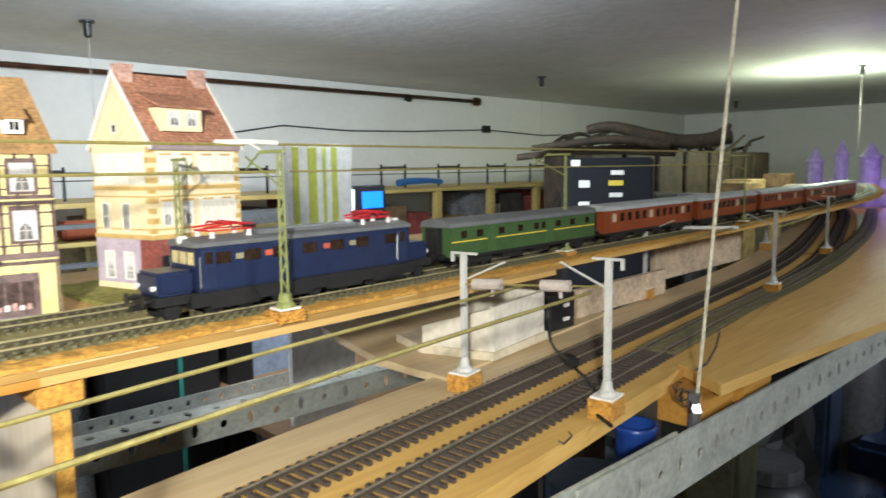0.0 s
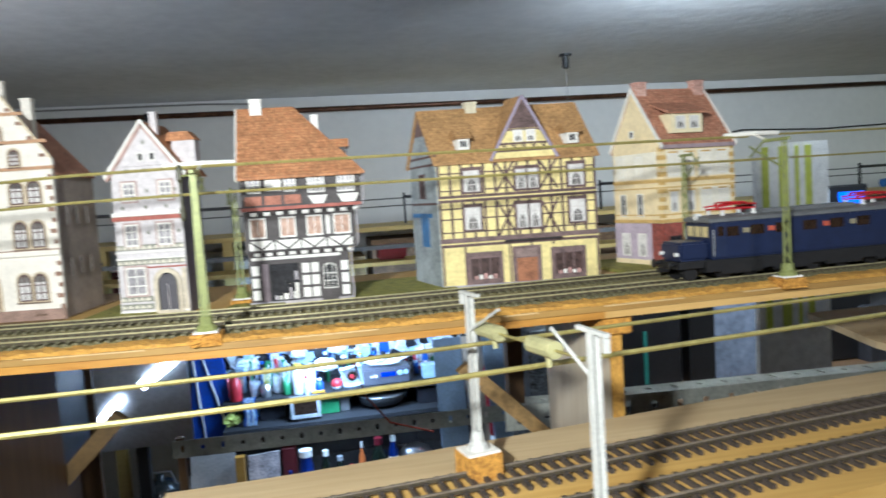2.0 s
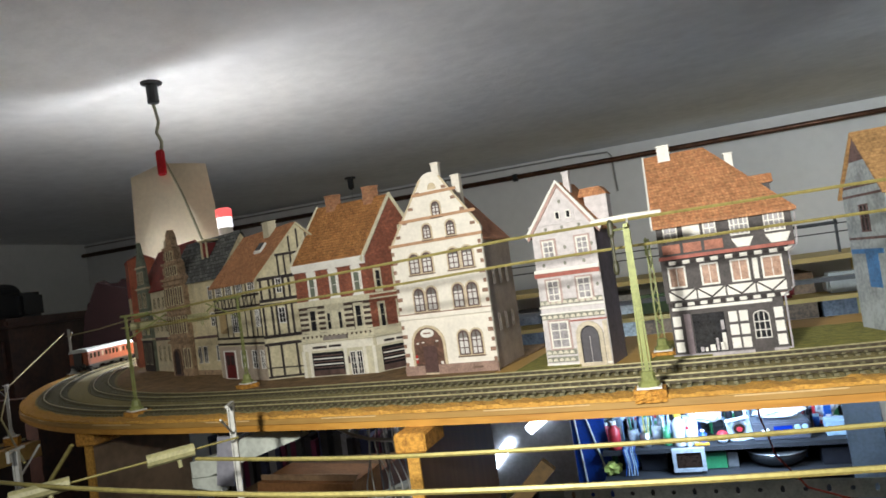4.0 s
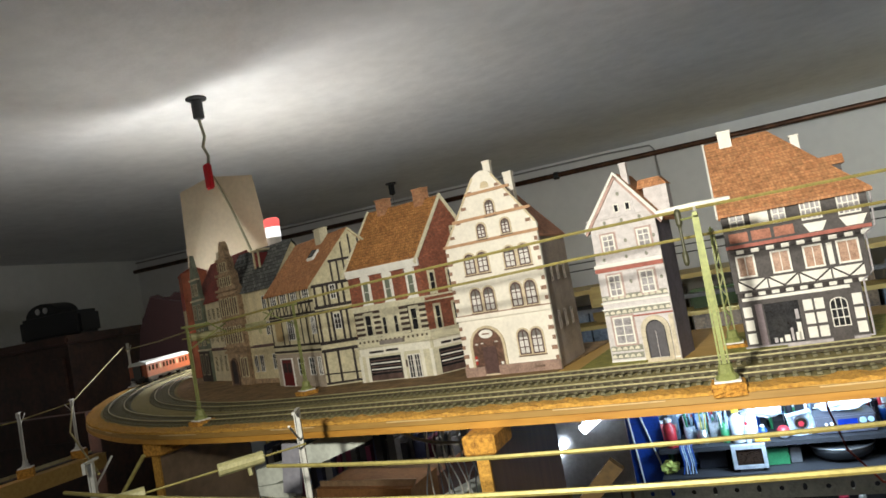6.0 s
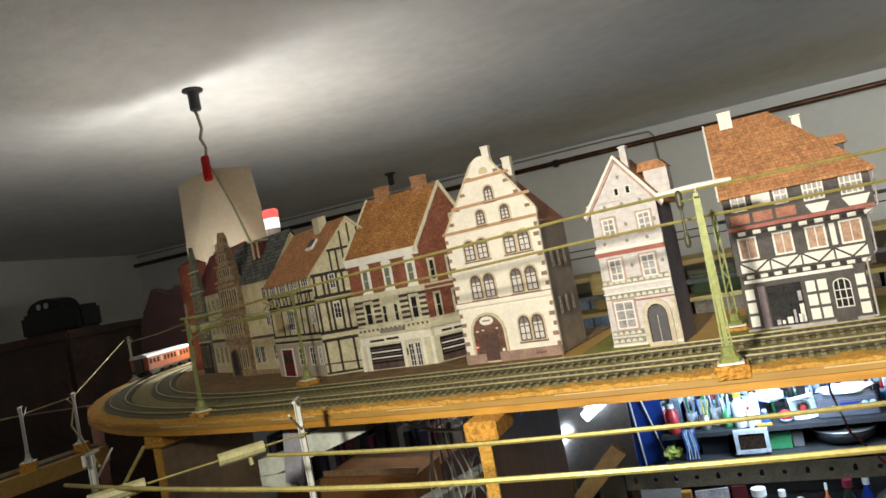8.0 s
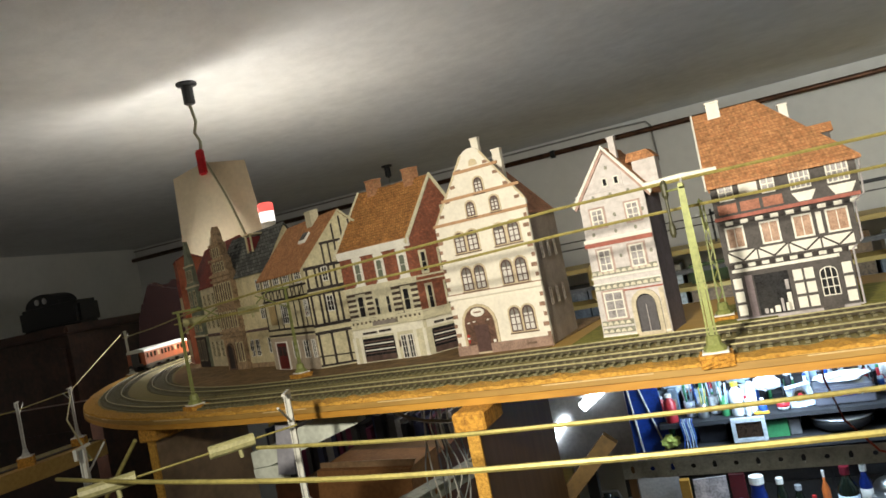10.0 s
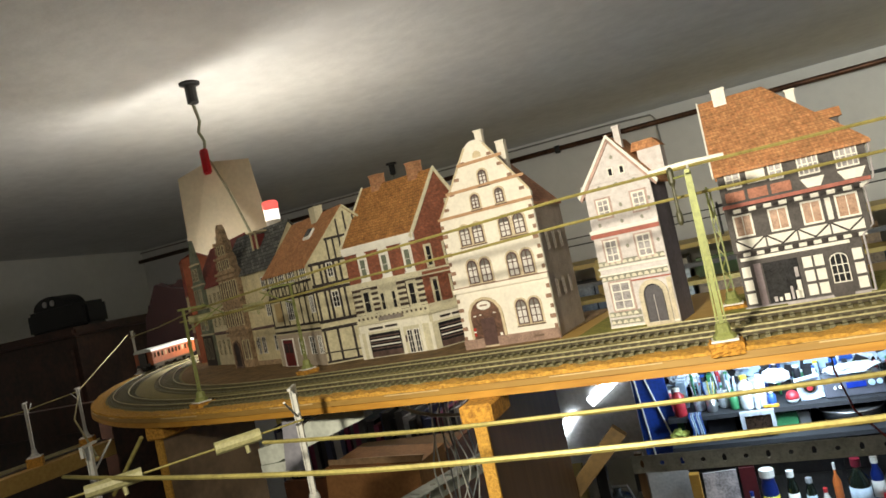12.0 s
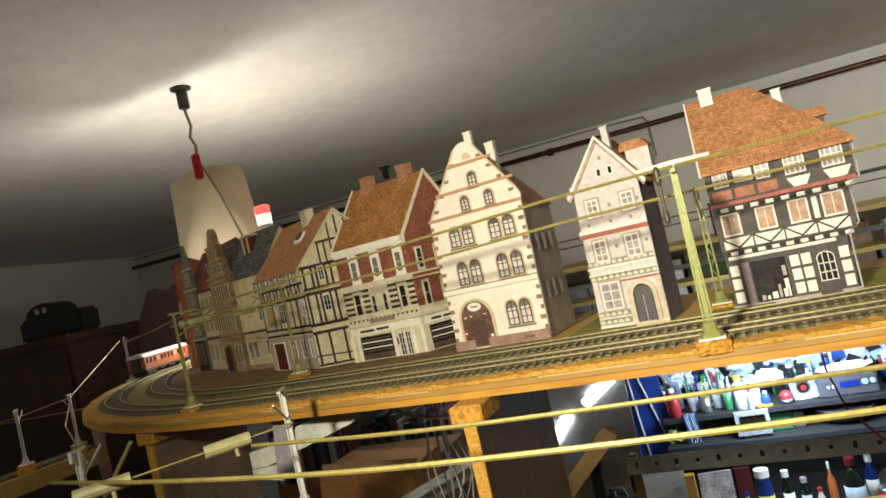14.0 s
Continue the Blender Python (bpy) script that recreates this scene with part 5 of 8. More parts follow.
    h.panel("door", mat("chestnut_door", (0.36, 0.15, 0.07), 0.5, vary=0.25, scale=150), F, 53.5, 68.5, 0, 19.5, 0.95)
    h.panel("door_light", mat("greyish_mauve_glass", (0.3, 0.22, 0.2), 0.4, vary=0.2, scale=150), F, 53.5, 68.5, 20.2, 26, 0.95)
    h.panel("storey_band", mauve, F, -0.5, 114.5, 33.2, 36.4, 1.1)
    # dark strip painting the shadow under the storey's overhang
    h.panel("overhang_shadow", TIMBER, F, 45, 87, 31.8, 33, 3.2)
    h.panel("plinth", mat("grey_plinth", (0.4, 0.38, 0.42), 0.7, scale=120), F, -0.5, 114.5, 0, 2.5, 1.2)
    h.chimney(mat("cream_chimney", (0.6, 0.55, 0.4)), 33, 24, 120, 135, 8, 6)


def yellow_corner_house():
    """Yellow house with red roof, wide dormer and a maroon shop front."""
    h = House("yellow card house with red roof, wide dormer and maroon shop front", (0.3233, 0.1189), 7.3, 67, 56, 98)
    yellow = mat("warm_yellow_card", (0.82, 0.69, 0.42), 0.65, vary=0.08, scale=60)
    quoin = mat("ochre_quoin", (0.62, 0.42, 0.14), 0.65, scale=140)
    F, L = h.front, h.left
    h.body(yellow, 95, 139, 30)
    h.roof(TILE_RED, 95, 140, 30, x0=0, x1=67, over=2)
    for x in (-1.4, 67.0):
        for y0, s in ((0, -1), (56, 1)):
            h.solid("verge_board", WHITE, [(y0 + s * 2.5, 92), (30, 140), (30, 143), (y0 + s * 3.6, 94)], "x", x, x + 1.4)
    h.panel("eaves_board", mat("lilac_eaves", (0.36, 0.28, 0.3), 0.6, scale=140), F, -1, 68, 92, 95, 2.6)
    h.solid("wide_dormer", mat("pale_yellow_dormer", (0.85, 0.76, 0.5), 0.6, vary=0.08, scale=80), [(1, 104), (18, 104), (18, 119), (1, 119)], "x", 12, 40)
    h.solid("dormer_roof", TILE_RED, [(-1, 118.5), (22, 128), (22, 129.6), (-1.6, 120)], "x", 8, 44)
    for u in (15, 27.5):
        h.window(F, u, u + 9, 107, 117, 2, 1, glass=CURTAIN, o=0.6, base=-0.8)
    for v0, v1, o in ((66.5, 69, 1.0), (35.5, 38, 1.4), (62, 63, 0.6), (41, 42, 0.6)):
        h.panel("band", quoin, F, -0.5, 67.5, v0, v1, o)
        h.panel("band", quoin, L, 0, 56, v0, v1, o)
    for k in range(9):
        h.panel("quoin", quoin, F, 0, 3 + k % 2 * 1.6, 39 + k * 6.4, 42.4 + k * 6.4, 0.5)
        h.panel("quoin", quoin, F, 64 - k % 2 * 1.6, 67, 39 + k * 6.4, 42.4 + k * 6.4, 0.5)
        h.panel("quoin", quoin, L, 53 - k % 2 * 1.6, 56, 39 + k * 6.4, 42.4 + k * 6.4, 0.5)
    stucco = mat("whitish_stucco", (0.84, 0.8, 0.68), 0.65, vary=0.08, scale=90)
    h.panel("stucco_field", stucco, F, 5, 30, 70, 90.5, 0.35)
    h.panel("stucco_field", stucco, F, 33.5, 63, 70, 90.5, 0.35)
    h.panel("stucco_field", stucco, F, 34, 63, 42.5, 61, 0.35)
    h.panel("stucco_field", stucco, L, 2, 51, 70, 90.5, 0.35)
    for u in (7, 22, 37, 52):
        h.panel("lintel", quoin, F, u - 0.5, u + 7.5, 59.4, 60.6, 1.0)
        h.panel("lintel", quoin, F, u - 0.5, u + 7.5, 88.6, 89.8, 1.0)
        h.window(F, u, u + 7, 43.5, 59, 2, 2, glass=GLASS if u > 30 else CURTAIN, o=0.8)
        h.window(F, u - 0.5, u + 7.5, 71.5, 88, 2, 2, glass=CURTAIN, o=0.8)
    for u in (8, 28):
        h.window(L, u, u + 7, 40, 58.5, 2, 2, glass=GLASS, o=0.8)
        h.window(L, u, u + 7, 72, 88, 2, 2, glass=CURTAIN, o=0.8)
    h.window(L, 22, 27, 103, 109, 1, 1, glass=GLASS, o=0.7)
    h.panel("shop_front", BRICKSHOP, F, -0.5, 67.5, 0, 35, 1.2)
    h.panel("side_base", mat("lilac_wash", (0.5, 0.42, 0.5), 0.7, vary=0.12, scale=80), L, 0, 44, 6, 35, 0.7)
    h.panel("side_base", BRICKSHOP, L, 44, 56.5, 0, 35, 1.0)
    h.panel("plinth", yellow, L, 0, 44, 0, 6, 1.0)
    for u in (9, 28):
        h.window(L, u, u + 9.5, 8.5, 27, 2, 3, glass=CURTAIN, o=0.8, base=0.7)
    for u0, u1 in ((4, 15), (26, 39)):
        h.window(F, u0, u1, 2, 25, 2, 3, sash=TIMBER, glass=GLASS, o=0.8, base=1.2)
    h.panel("door", mat("yellow_lit_door", (0.55, 0.44, 0.2), 0.5, scale=120), F, 36, 40, 3, 22, 2.2, o0=1.2)
    h.panel("garage_door", mat("maroon_door", (0.26, 0.05, 0.045), 0.55, scale=140), F, 47.5, 60, 1, 25.5, 1.9, o0=1.2)
    sign = h.panel("shop_sign", TIMBER, F, 18, 48, 28.5, 33, 2.0, o0=1.2)
    h.panel("lettering_bar", WHITE, F, 26, 45, 29.8, 31.8, 2.3, parent=sign, o0=2.0)
    pinkbrick = courses("pink_brick", (0.55, 0.33, 0.27), (0.48, 0.26, 0.21), (0.6, 0.45, 0.38), 0.0034, 0.0014)
    h.chimney(pinkbrick, 2, 26, 133, 147, 9, 7)
    h.chimney(pinkbrick, 56, 26, 133, 148, 9, 7)
    lamp_ball = bmesh.new()
    bmesh.ops.create_uvsphere(lamp_ball, u_segments=10, v_segments=8, radius=0.0024)
    ball = part("corner_lamp", lamp_ball, WHITE, h.root, "white globe lamp at the wall corner", True)
    ball.location = (0.0695, -0.003, 0.036)


stepped_gable_house()
narrow_gable_house()
jettied_house()
brick_shop_house()
corner_timber_house()
ornate_house()
red_gabled_house()
yellow_timber_house()
yellow_corner_house()

# ---- the train ----
BLACK = mat("black_plastic", (0.012, 0.012, 0.013), 0.45, vary=0.2, scale=200)
BLUEPAINT = mat("loco_blue", (0.012, 0.02, 0.062), 0.35, vary=0.12, scale=120, bump=0.02)
REDPAINT = mat("pantograph_red", (0.5, 0.012, 0.02), 0.35, vary=0.1, scale=120, bump=0)
GREYROOF = mat("roof_grey", (0.13, 0.135, 0.14), 0.5, vary=0.12, scale=90)
PALEROOF = mat("roof_pale_grey", (0.4, 0.43, 0.42), 0.45, vary=0.1, scale=90)
GREENPAINT = mat("coach_green", (0.05, 0.1, 0.03), 0.4, vary=0.1, scale=90, bump=0.02)
BROWNPAINT = mat("coach_teak_brown", (0.25, 0.055, 0.014), 0.4, vary=0.15, scale=90, bump=0.02)
YELLOWLINE = mat("yellow_line", (0.7, 0.55, 0.05), 0.5, vary=0.1, scale=90, bump=0)
STEEL = mat("bright_steel", (0.6, 0.6, 0.6), 0.3, 0.9, vary=0.1, scale=90)
CHROME = mat("white_metal", (0.8, 0.8, 0.78), 0.3, 0.2, vary=0.05, scale=90)
DARKGLASS = mat("coach_glass", (0.03, 0.018, 0.012), 0.15, vary=0.3, scale=150, bump=0)
RAILTOP = TOP + 0.0043


def mm_part(name, material, parent, *boxes, label="", bevel=0.0):
    bm = bmesh.new()
    for b in boxes:
        box(bm, *[v * MM for v in b])
    if bevel:
        bmesh.ops.bevel(bm, geom=bm.edges[:], offset=bevel * MM, segments=2, affect="EDGES")
    return part(name, bm, material, parent, label)


def wheel_set(parent, x, r):
    """An axle with two flanged wheels."""
    bm = bmesh.new()
    for s in (-1, 1):
        y = s * 7.6 * MM
        tube(bm, [(x * MM, y, r * MM), (x * MM, y + s * 2.2 * MM, r * MM)], r * MM, 16)
        tube(bm, [(x * MM, y - s * 0.7 * MM, r * MM), (x * MM, y, r * MM)], (r + 0.7) * MM, 16)
    tube(bm, [(x * MM, -8 * MM, r * MM), (x * MM, 8 * MM, r * MM)], 1.2 * MM, 6)
    return part("wheel_set", bm, BLACK, parent)


def roof_shell(parent, material, x0, x1, w, z0, rise, label=""):
    bm = bmesh.new()
    n = 10
    outline = [(-w * MM, z0 * MM)] + [(-w * MM * math.cos(math.pi * k / n), (z0 + 0.6 + rise * math.sin(math.pi * k / n) ** 0.7) * MM) for k in range(n + 1)] + [(w * MM, z0 * MM)]
    prism(bm, outline, "x", x0 * MM, x1 * MM)
    return part("roof", bm, material, parent, label)


def on_track(mid, x):
    """Place and heading, towards greater x, at x on a track's middle line."""
    for a, b in zip(mid, mid[1:]):
        if min(a.x, b.x) <= x <= max(a.x, b.x):
            k = (x - a.x) / (b.x - a.x)
            p = a.lerp(b, k)
            w = (a - b) if a.x > b.x else (b - a)
            return p, math.degrees(math.atan2(w.y, w.x))
    return mid[0], 0.0


def buffers(parent, x, s):
    for y in (-9, 9):
        bm = bmesh.new()
        tube(bm, [(x * MM, y * MM, 11 * MM), ((x + s * 4) * MM, y * MM, 11 * MM)], 1.1 * MM, 8)
        tube(bm, [((x + s * 4) * MM, y * MM, 11 * MM), ((x + s * 5) * MM, y * MM, 11 * MM)], 2.8 * MM, 12)
        part("buffer", bm, BLACK, parent)
    mm_part("coupling", BLACK, parent, (min(x, x + s * 7), max(x, x + s * 7), -1.5, 1.5, 6, 9))


def locomotive():
    p, turn = on_track(front_mid, 0.375)
    t = thing("electric_locomotive", "dark blue model electric locomotive with red pantographs on the front track", "model locomotive", at=(p.x, p.y, RAILTOP), turn=turn)
    mm_part("frame", BLACK, t, (-98, 98, -13, 13, 8, 12.5), (-80, 80, -14.5, 14.5, 5, 12))
    mm_part("bonnet", BLUEPAINT, t, (-96, -76, -12, 12, 12.6, 24.5), bevel=1.6)
    mm_part("bonnet", BLUEPAINT, t, (76, 96, -12, 12, 12.6, 24.5), bevel=1.6)
    body = mm_part("body", BLUEPAINT, t, (-76, 76, -15, 15, 12.6, 36), bevel=1.2)
    roof_shell(t, GREYROOF, -77, 77, 14.6, 35.6, 3.4)
    mm_part("roof_walkway", GREYROOF, t, (-35, 35, -8, 8, 39.2, 41.2))
    for s in (-1, 1):
        for x in (-62, -44, -26, -6, 14, 34, 58):
            mm_part("side_window", DARKGLASS, body, (x - 5, x + 5, s * 15 - 0.25, s * 15 + 0.25, 26.5, 32.5))
        for x, m in ((-52, mat("dull_brass_plate", (0.3, 0.27, 0.17), 0.4, scale=120)), (-34, mat("red_plate", (0.5, 0.1, 0.05), 0.5)), (6, MATS["red_plate"]), (26, MATS["dull_brass_plate"])):
            mm_part("plate", m, body, (x - 2.2, x + 2.2, s * 15 - 0.45, s * 15 + 0.45, 28, 31))
        for x in (-70, 68):
            mm_part("cab_door", mat("loco_blue_door", (0.018, 0.028, 0.075), 0.35), body, (x - 4, x + 4, s * 15 - 0.4, s * 15 + 0.4, 14, 34))
            mm_part("door_window", DARKGLASS, body, (x - 2.2, x + 2.2, s * 15 - 0.6, s * 15 + 0.6, 27, 33))
            bm = bmesh.new()
            tube(bm, [((x - 5) * MM, s * 15.6 * MM, 15 * MM), ((x - 5) * MM, s * 15.6 * MM, 31 * MM)], 0.35 * MM, 5)
            part("handrail", bm, STEEL, body)
        mm_part("running_gear", BLACK, t, (-70, -40, s * 13.6 - 1, s * 13.6 + 1, 3, 11), (-32, -4, s * 13.6 - 1, s * 13.6 + 1, 3, 11), (6, 34, s * 13.6 - 1, s * 13.6 + 1, 3, 11), (44, 70, s * 13.6 - 1, s * 13.6 + 1, 3, 11), bevel=0.6)
        for y in (-8, 0, 8):
            mm_part("front_window", mat("lit_cab_window", (0.6, 0.5, 0.25), 0.3), body, (s * 76 - 0.3, s * 76 + 0.3, y - 3, y + 3, 26.5, 33))
        for y in (-9, 9):
            bm = bmesh.new()
            tube(bm, [(s * 96 * MM, y * MM, 17 * MM), (s * 98 * MM, y * MM, 17 * MM)], 1.3 * MM, 10)
            part("headlight", bm, CHROME, t, "bright round headlight")
        bm = bmesh.new()
        tube(bm, [(s * 74 * MM, 0, 39 * MM), (s * 78 * MM, 0, 39 * MM)], 2.1 * MM, 10)
        part("headlight", bm, CHROME, t, "bright roof headlight")
        buffers(t, s * 98, s)
        panto = mm_part("pantograph", REDPAINT, t, (s * 52 - 13, s * 52 + 13, -8, -7, 42.6, 43.4), (s * 52 - 13, s * 52 + 13, 7, 8, 42.6, 43.4), (s * 52 - 13, s * 52 - 12, -8, 8, 42.6, 43.4), (s * 52 + 12, s * 52 + 13, -8, 8, 42.6, 43.4))
        bm = bmesh.new()
        for y in (-6, 6):
            tube(bm, [((s * 52 - 15) * MM, y * MM, 44.5 * MM), ((s * 52 + 2) * MM, y * 0.7 * MM, 46 * MM), ((s * 52 + 17) * MM, y * 0.4 * MM, 45 * MM)], 0.6 * MM, 6)
        for x in (-3, 3):
            tube(bm, [((s * 52 + x) * MM, -13 * MM, 45.6 * MM), ((s * 52 + x) * MM, -10 * MM, 46.8 * MM), ((s * 52 + x) * MM, 10 * MM, 46.8 * MM), ((s * 52 + x) * MM, 13 * MM, 45.6 * MM)], 0.6 * MM, 6)
        part("bow", bm, REDPAINT, panto)
        for x in (-11, 11):
            for y in (-7.5, 7.5):
                bm = bmesh.new()
                lathe(bm, [(1.3 * MM, 39 * MM), (1.6 * MM, 40 * MM), (1.2 * MM, 41 * MM), (1.5 * MM, 42 * MM), (0.9 * MM, 42.6 * MM)], ((s * 52 + x) * MM, y * MM, 0), 8)
                part("insulator", bm, CHROME, panto)
    for x in (-88, 88):
        wheel_set(t, x, 4.6)
    for x in (-64, -46, -22, 0, 22, 46, 64):
        wheel_set(t, x, 6.4)


def coach(x, label, paint, roof, windows, line=None, length=196, place=None):
    p, turn = place or on_track(front_mid, x)
    t = thing("railway_coach", label, "model railway coach", "coaches of the train", at=(p.x, p.y, RAILTOP), turn=turn)
    h = length / 2
    body = mm_part("body", paint, t, (-h, h, -14.5, 14.5, 10, 32), bevel=0.5)
    roof_shell(t, roof, -h - 1, h + 1, 15, 31.4, 5.4)
    mm_part("underframe", BLACK, t, (-h + 4, h - 4, -12, 12, 7.4, 10), (-34, -8, -11, 11, 4, 7.6), (8, 30, -11, 11, 4.4, 7.6))
    for s in (-1, 1):
        mm_part("solebar", BLACK, body, (-h + 1, h - 1, s * 14.6 - 0.5, s * 14.6 + 0.5, 8.4, 10.8))
        for u, w, v0, v1, m in windows:
            mm_part("window", m, body, (u - w / 2, u + w / 2, s * 14.5 - 0.35, s * 14.5 + 0.35, v0, v1))
        if line:
            mm_part("waist_line", line, body, (-h + 1, h - 1, s * 14.5 - 0.3, s * 14.5 + 0.3, 20.6, 21.5))
        for e in (-1, 1):
            mm_part("bogie_frame", BLACK, t, (e * (h - 32) - 17, e * (h - 32) + 17, s * 11.4 - 0.8, s * 11.4 + 0.8, 3.4, 8), bevel=0.5)
            mm_part("step_board", BLACK, t, (e * (h - 7) - 5, e * (h - 7) + 5, s * 13.6 - 1, s * 13.6 + 1, 5, 5.8))
    for e in (-1, 1):
        for d in (-11, 11):
            wheel_set(t, e * (h - 32) + d, 5.2)
        mm_part("gangway", BLACK, t, (min(e * h, e * (h + 5)), max(e * h, e * (h + 5)), -6, 6, 10, 31))
        buffers(t, e * h, e)


locomotive()
small = [(u, w, 23.5, 28.5, DARKGLASS) for u, w in ((-84, 6), (-66, 7), (-40, 7), (-16, 6), (6, 6), (16, 5), (38, 7), (60, 7), (84, 6))] + [(u, 10, 11.5, 29.5, mat("coach_green_door", (0.055, 0.11, 0.035), 0.4)) for u in (-52, 26)]
coach(0.59, "dark green model luggage coach with grey roof and yellow waist line", GREENPAINT, GREYROOF, small, YELLOWLINE)
for k in range(5):
    wins = [(-80 + 15.2 * i, 10 if k % 2 else 7, 20.5, 28.5, DARKGLASS if (i * 7 + k) % 5 else mat("lit_coach_glass", (0.55, 0.45, 0.3), 0.2, scale=200, bump=0)) for i in range(12)]
    wins += [(-92, 6, 12, 29, mat("coach_brown_door", (0.2, 0.045, 0.012), 0.4)), (92, 6, 12, 29, MATS["coach_brown_door"])]
    coach(0.803 + 0.213 * k, "teak-brown model passenger coach with pale grey roof", BROWNPAINT, PALEROOF, wins)
# the last coach, past the bend
beyond = [(p, q) for p, q in zip(front_mid, front_mid[4:]) if p.y > 0.6 and p.x < -0.8][0]
coach(0, "teak-brown model passenger coach past the bend of the board", BROWNPAINT, PALEROOF, wins, place=(beyond[0], math.degrees(math.atan2(*(beyond[0] - beyond[1]).yx))))

# ---- bulkheads, steel angles and box work under the boards ----
BULK = grain_wood("bulkhead_ply", (0.66, 0.58, 0.45), (0.56, 0.47, 0.34), along="z", scale=12)
BULKDARK = grain_wood("bulkhead_brown", (0.17, 0.1, 0.045), (0.12, 0.065, 0.028), along="z", scale=12)
ANGLE = mat("grey_green_angle", (0.45, 0.47, 0.42), 0.5, 0.3, vary=0.15, scale=40)


def bulkhead(x, y0, y1, face, label):
    t = thing("bulkhead", label, "bulkhead", "bulkheads under the upper board")
    bm = bmesh.new()
    box(bm, x - 0.0032, x + 0.0032, y0 + 0.0012, y1, 1.25, TOP - 0.009)
    part("panel", bm, face, t)
    bm = bmesh.new()
    box(bm, x - 0.0036, x + 0.0036, y0 - 0.001, y0 + 0.001, 1.25, TOP - 0.0205)
    part("raw_edge", bm, CHIP, t, "raw chipboard edge")
    bm = bmesh.new()
    box(bm, x - 0.0095, x + 0.0095, y0 - 0.004, y0 + 0.03, TOP - 0.02, TOP - 0.0088)
    bmesh.ops.bevel(bm, geom=bm.edges[:], offset=0.0012, segments=1, affect="EDGES")
    part("head_block", bm, BLOCK, t, "rough orange wooden block")


bulkhead(-0.1325, -0.004, 0.152, BULKDARK, "brown chipboard bulkhead with raw edge under the upper board")
bulkhead(0.228, 0.002, 0.122, BULK, "pale plywood bulkhead with raw edge under the upper board")
bulkhead(-0.446, 0.078, 0.195, mat("brown_panel", (0.26, 0.18, 0.11), 0.7, vary=0.15, scale=20), "grey chipboard bulkhead under the bend of the board")


def slotted_angle(label, a, b, h=0.038, pitch=0.04, flip=1, posts=(), low=False):
    """A slotted steel angle from a to b: an upright flange with real slots, and a flat one."""
    a, b = Vector(a), Vector(b)
    t = thing("slotted_angle", label, "slotted angle", "slotted steel angles")
    w = (b - a)
    length = w.length
    w.normalize()
    side = Vector((-w.y, w.x, 0)).normalized() * flip
    up = side.cross(w) if side.cross(w).z > 0 else w.cross(side)
    n = int(length / pitch)
    small = min(1.0, pitch / 0.034)
    for name, vv, off in (("upright_flange", -up, Vector()), ("flat_flange", side, -up * h if low else Vector())):
        bm = bmesh.new()
        nn = up.cross(w) if name == "upright_flange" else up
        for i in range(n):
            o = a + w * (i * pitch) + off
            tall = i % 2 == 0
            rx, ry = (0.0042 * small, 0.0085 * small) if tall else (0.0048 * small, 0.0048 * small)
            c = o + w * pitch / 2 + vv * h * 0.5
            ring = []
            for d in (0, -0.0018):
                z = nn * d
                outer = [o + z, o + w * (pitch / 2) + z, o + w * pitch + z, o + w * pitch + vv * h / 2 + z, o + w * pitch + vv * h + z, o + w * pitch / 2 + vv * h + z, o + vv * h + z, o + vv * h / 2 + z]
                inner = [c + z + w * rx * x + vv * ry * y for x, y in ((-0.7, -0.7), (0, -1), (0.7, -0.7), (1, 0), (0.7, 0.7), (0, 1), (-0.7, 0.7), (-1, 0))]
                ring.append(([bm.verts.new(p) for p in outer], [bm.verts.new(p) for p in inner]))
            for out, inn in ring:
                for k in range(8):
                    bm.faces.new((out[k], out[(k + 1) % 8], inn[(k + 1) % 8], inn[k]))
            for k in range(8):
                bm.faces.new((ring[0][1][k], ring[0][1][(k + 1) % 8], ring[1][1][(k + 1) % 8], ring[1][1][k]))
                bm.faces.new((ring[0][0][k], ring[0][0][(k + 1) % 8], ring[1][0][(k + 1) % 8], ring[1][0][k]))
        bmesh.ops.remove_doubles(bm, verts=bm.verts, dist=1e-5)
        part(name, bm, ANGLE, t)
    for x, y, z0, z1 in posts:
        bm = bmesh.new()
        box(bm, x - 0.008, x + 0.008, y - 0.008, y + 0.008, z0, z1)
        part("post", bm, BULKDARK, t)
    return t


slotted_angle("pale grey slotted steel angle under the boards", (0.236, 0.301, 1.544), (0.79, 0.29, 1.535), h=0.026, pitch=0.0295, posts=((0.25, 0.31, 1.545, 1.673), (0.78, 0.298, 1.536, 1.673)))
slotted_angle("long grey-green slotted steel angle above the workbench", (-0.262, 1.1, 1.3), (1.2, 1.1, 1.285), h=0.035, low=True, posts=((1.18, 1.125, 0, 1.283), (-0.25, 1.125, 0, 1.299)))
slotted_angle("pale grey slotted steel angle along the aisle", (0.28, -0.128, 1.617), (0.52, -0.1377, 1.616), h=0.038, pitch=0.034, posts=((0.3, -0.115, 0, 1.577),), low=True)
slotted_angle("grey slotted steel angle lapped over the next one along the aisle", (0.414, -0.1365, 1.616), (1.6, -0.1845, 1.612), h=0.036, pitch=0.023, posts=((1.57, -0.171, 0, 1.574),), low=True)
slotted_angle("grey slotted steel angle running back under the bend", (-0.42, 0.3, 1.51), (-0.31, 0.62, 1.512), h=0.026, pitch=0.032, flip=-1, posts=((-0.32, 0.61, 0, 1.485),))

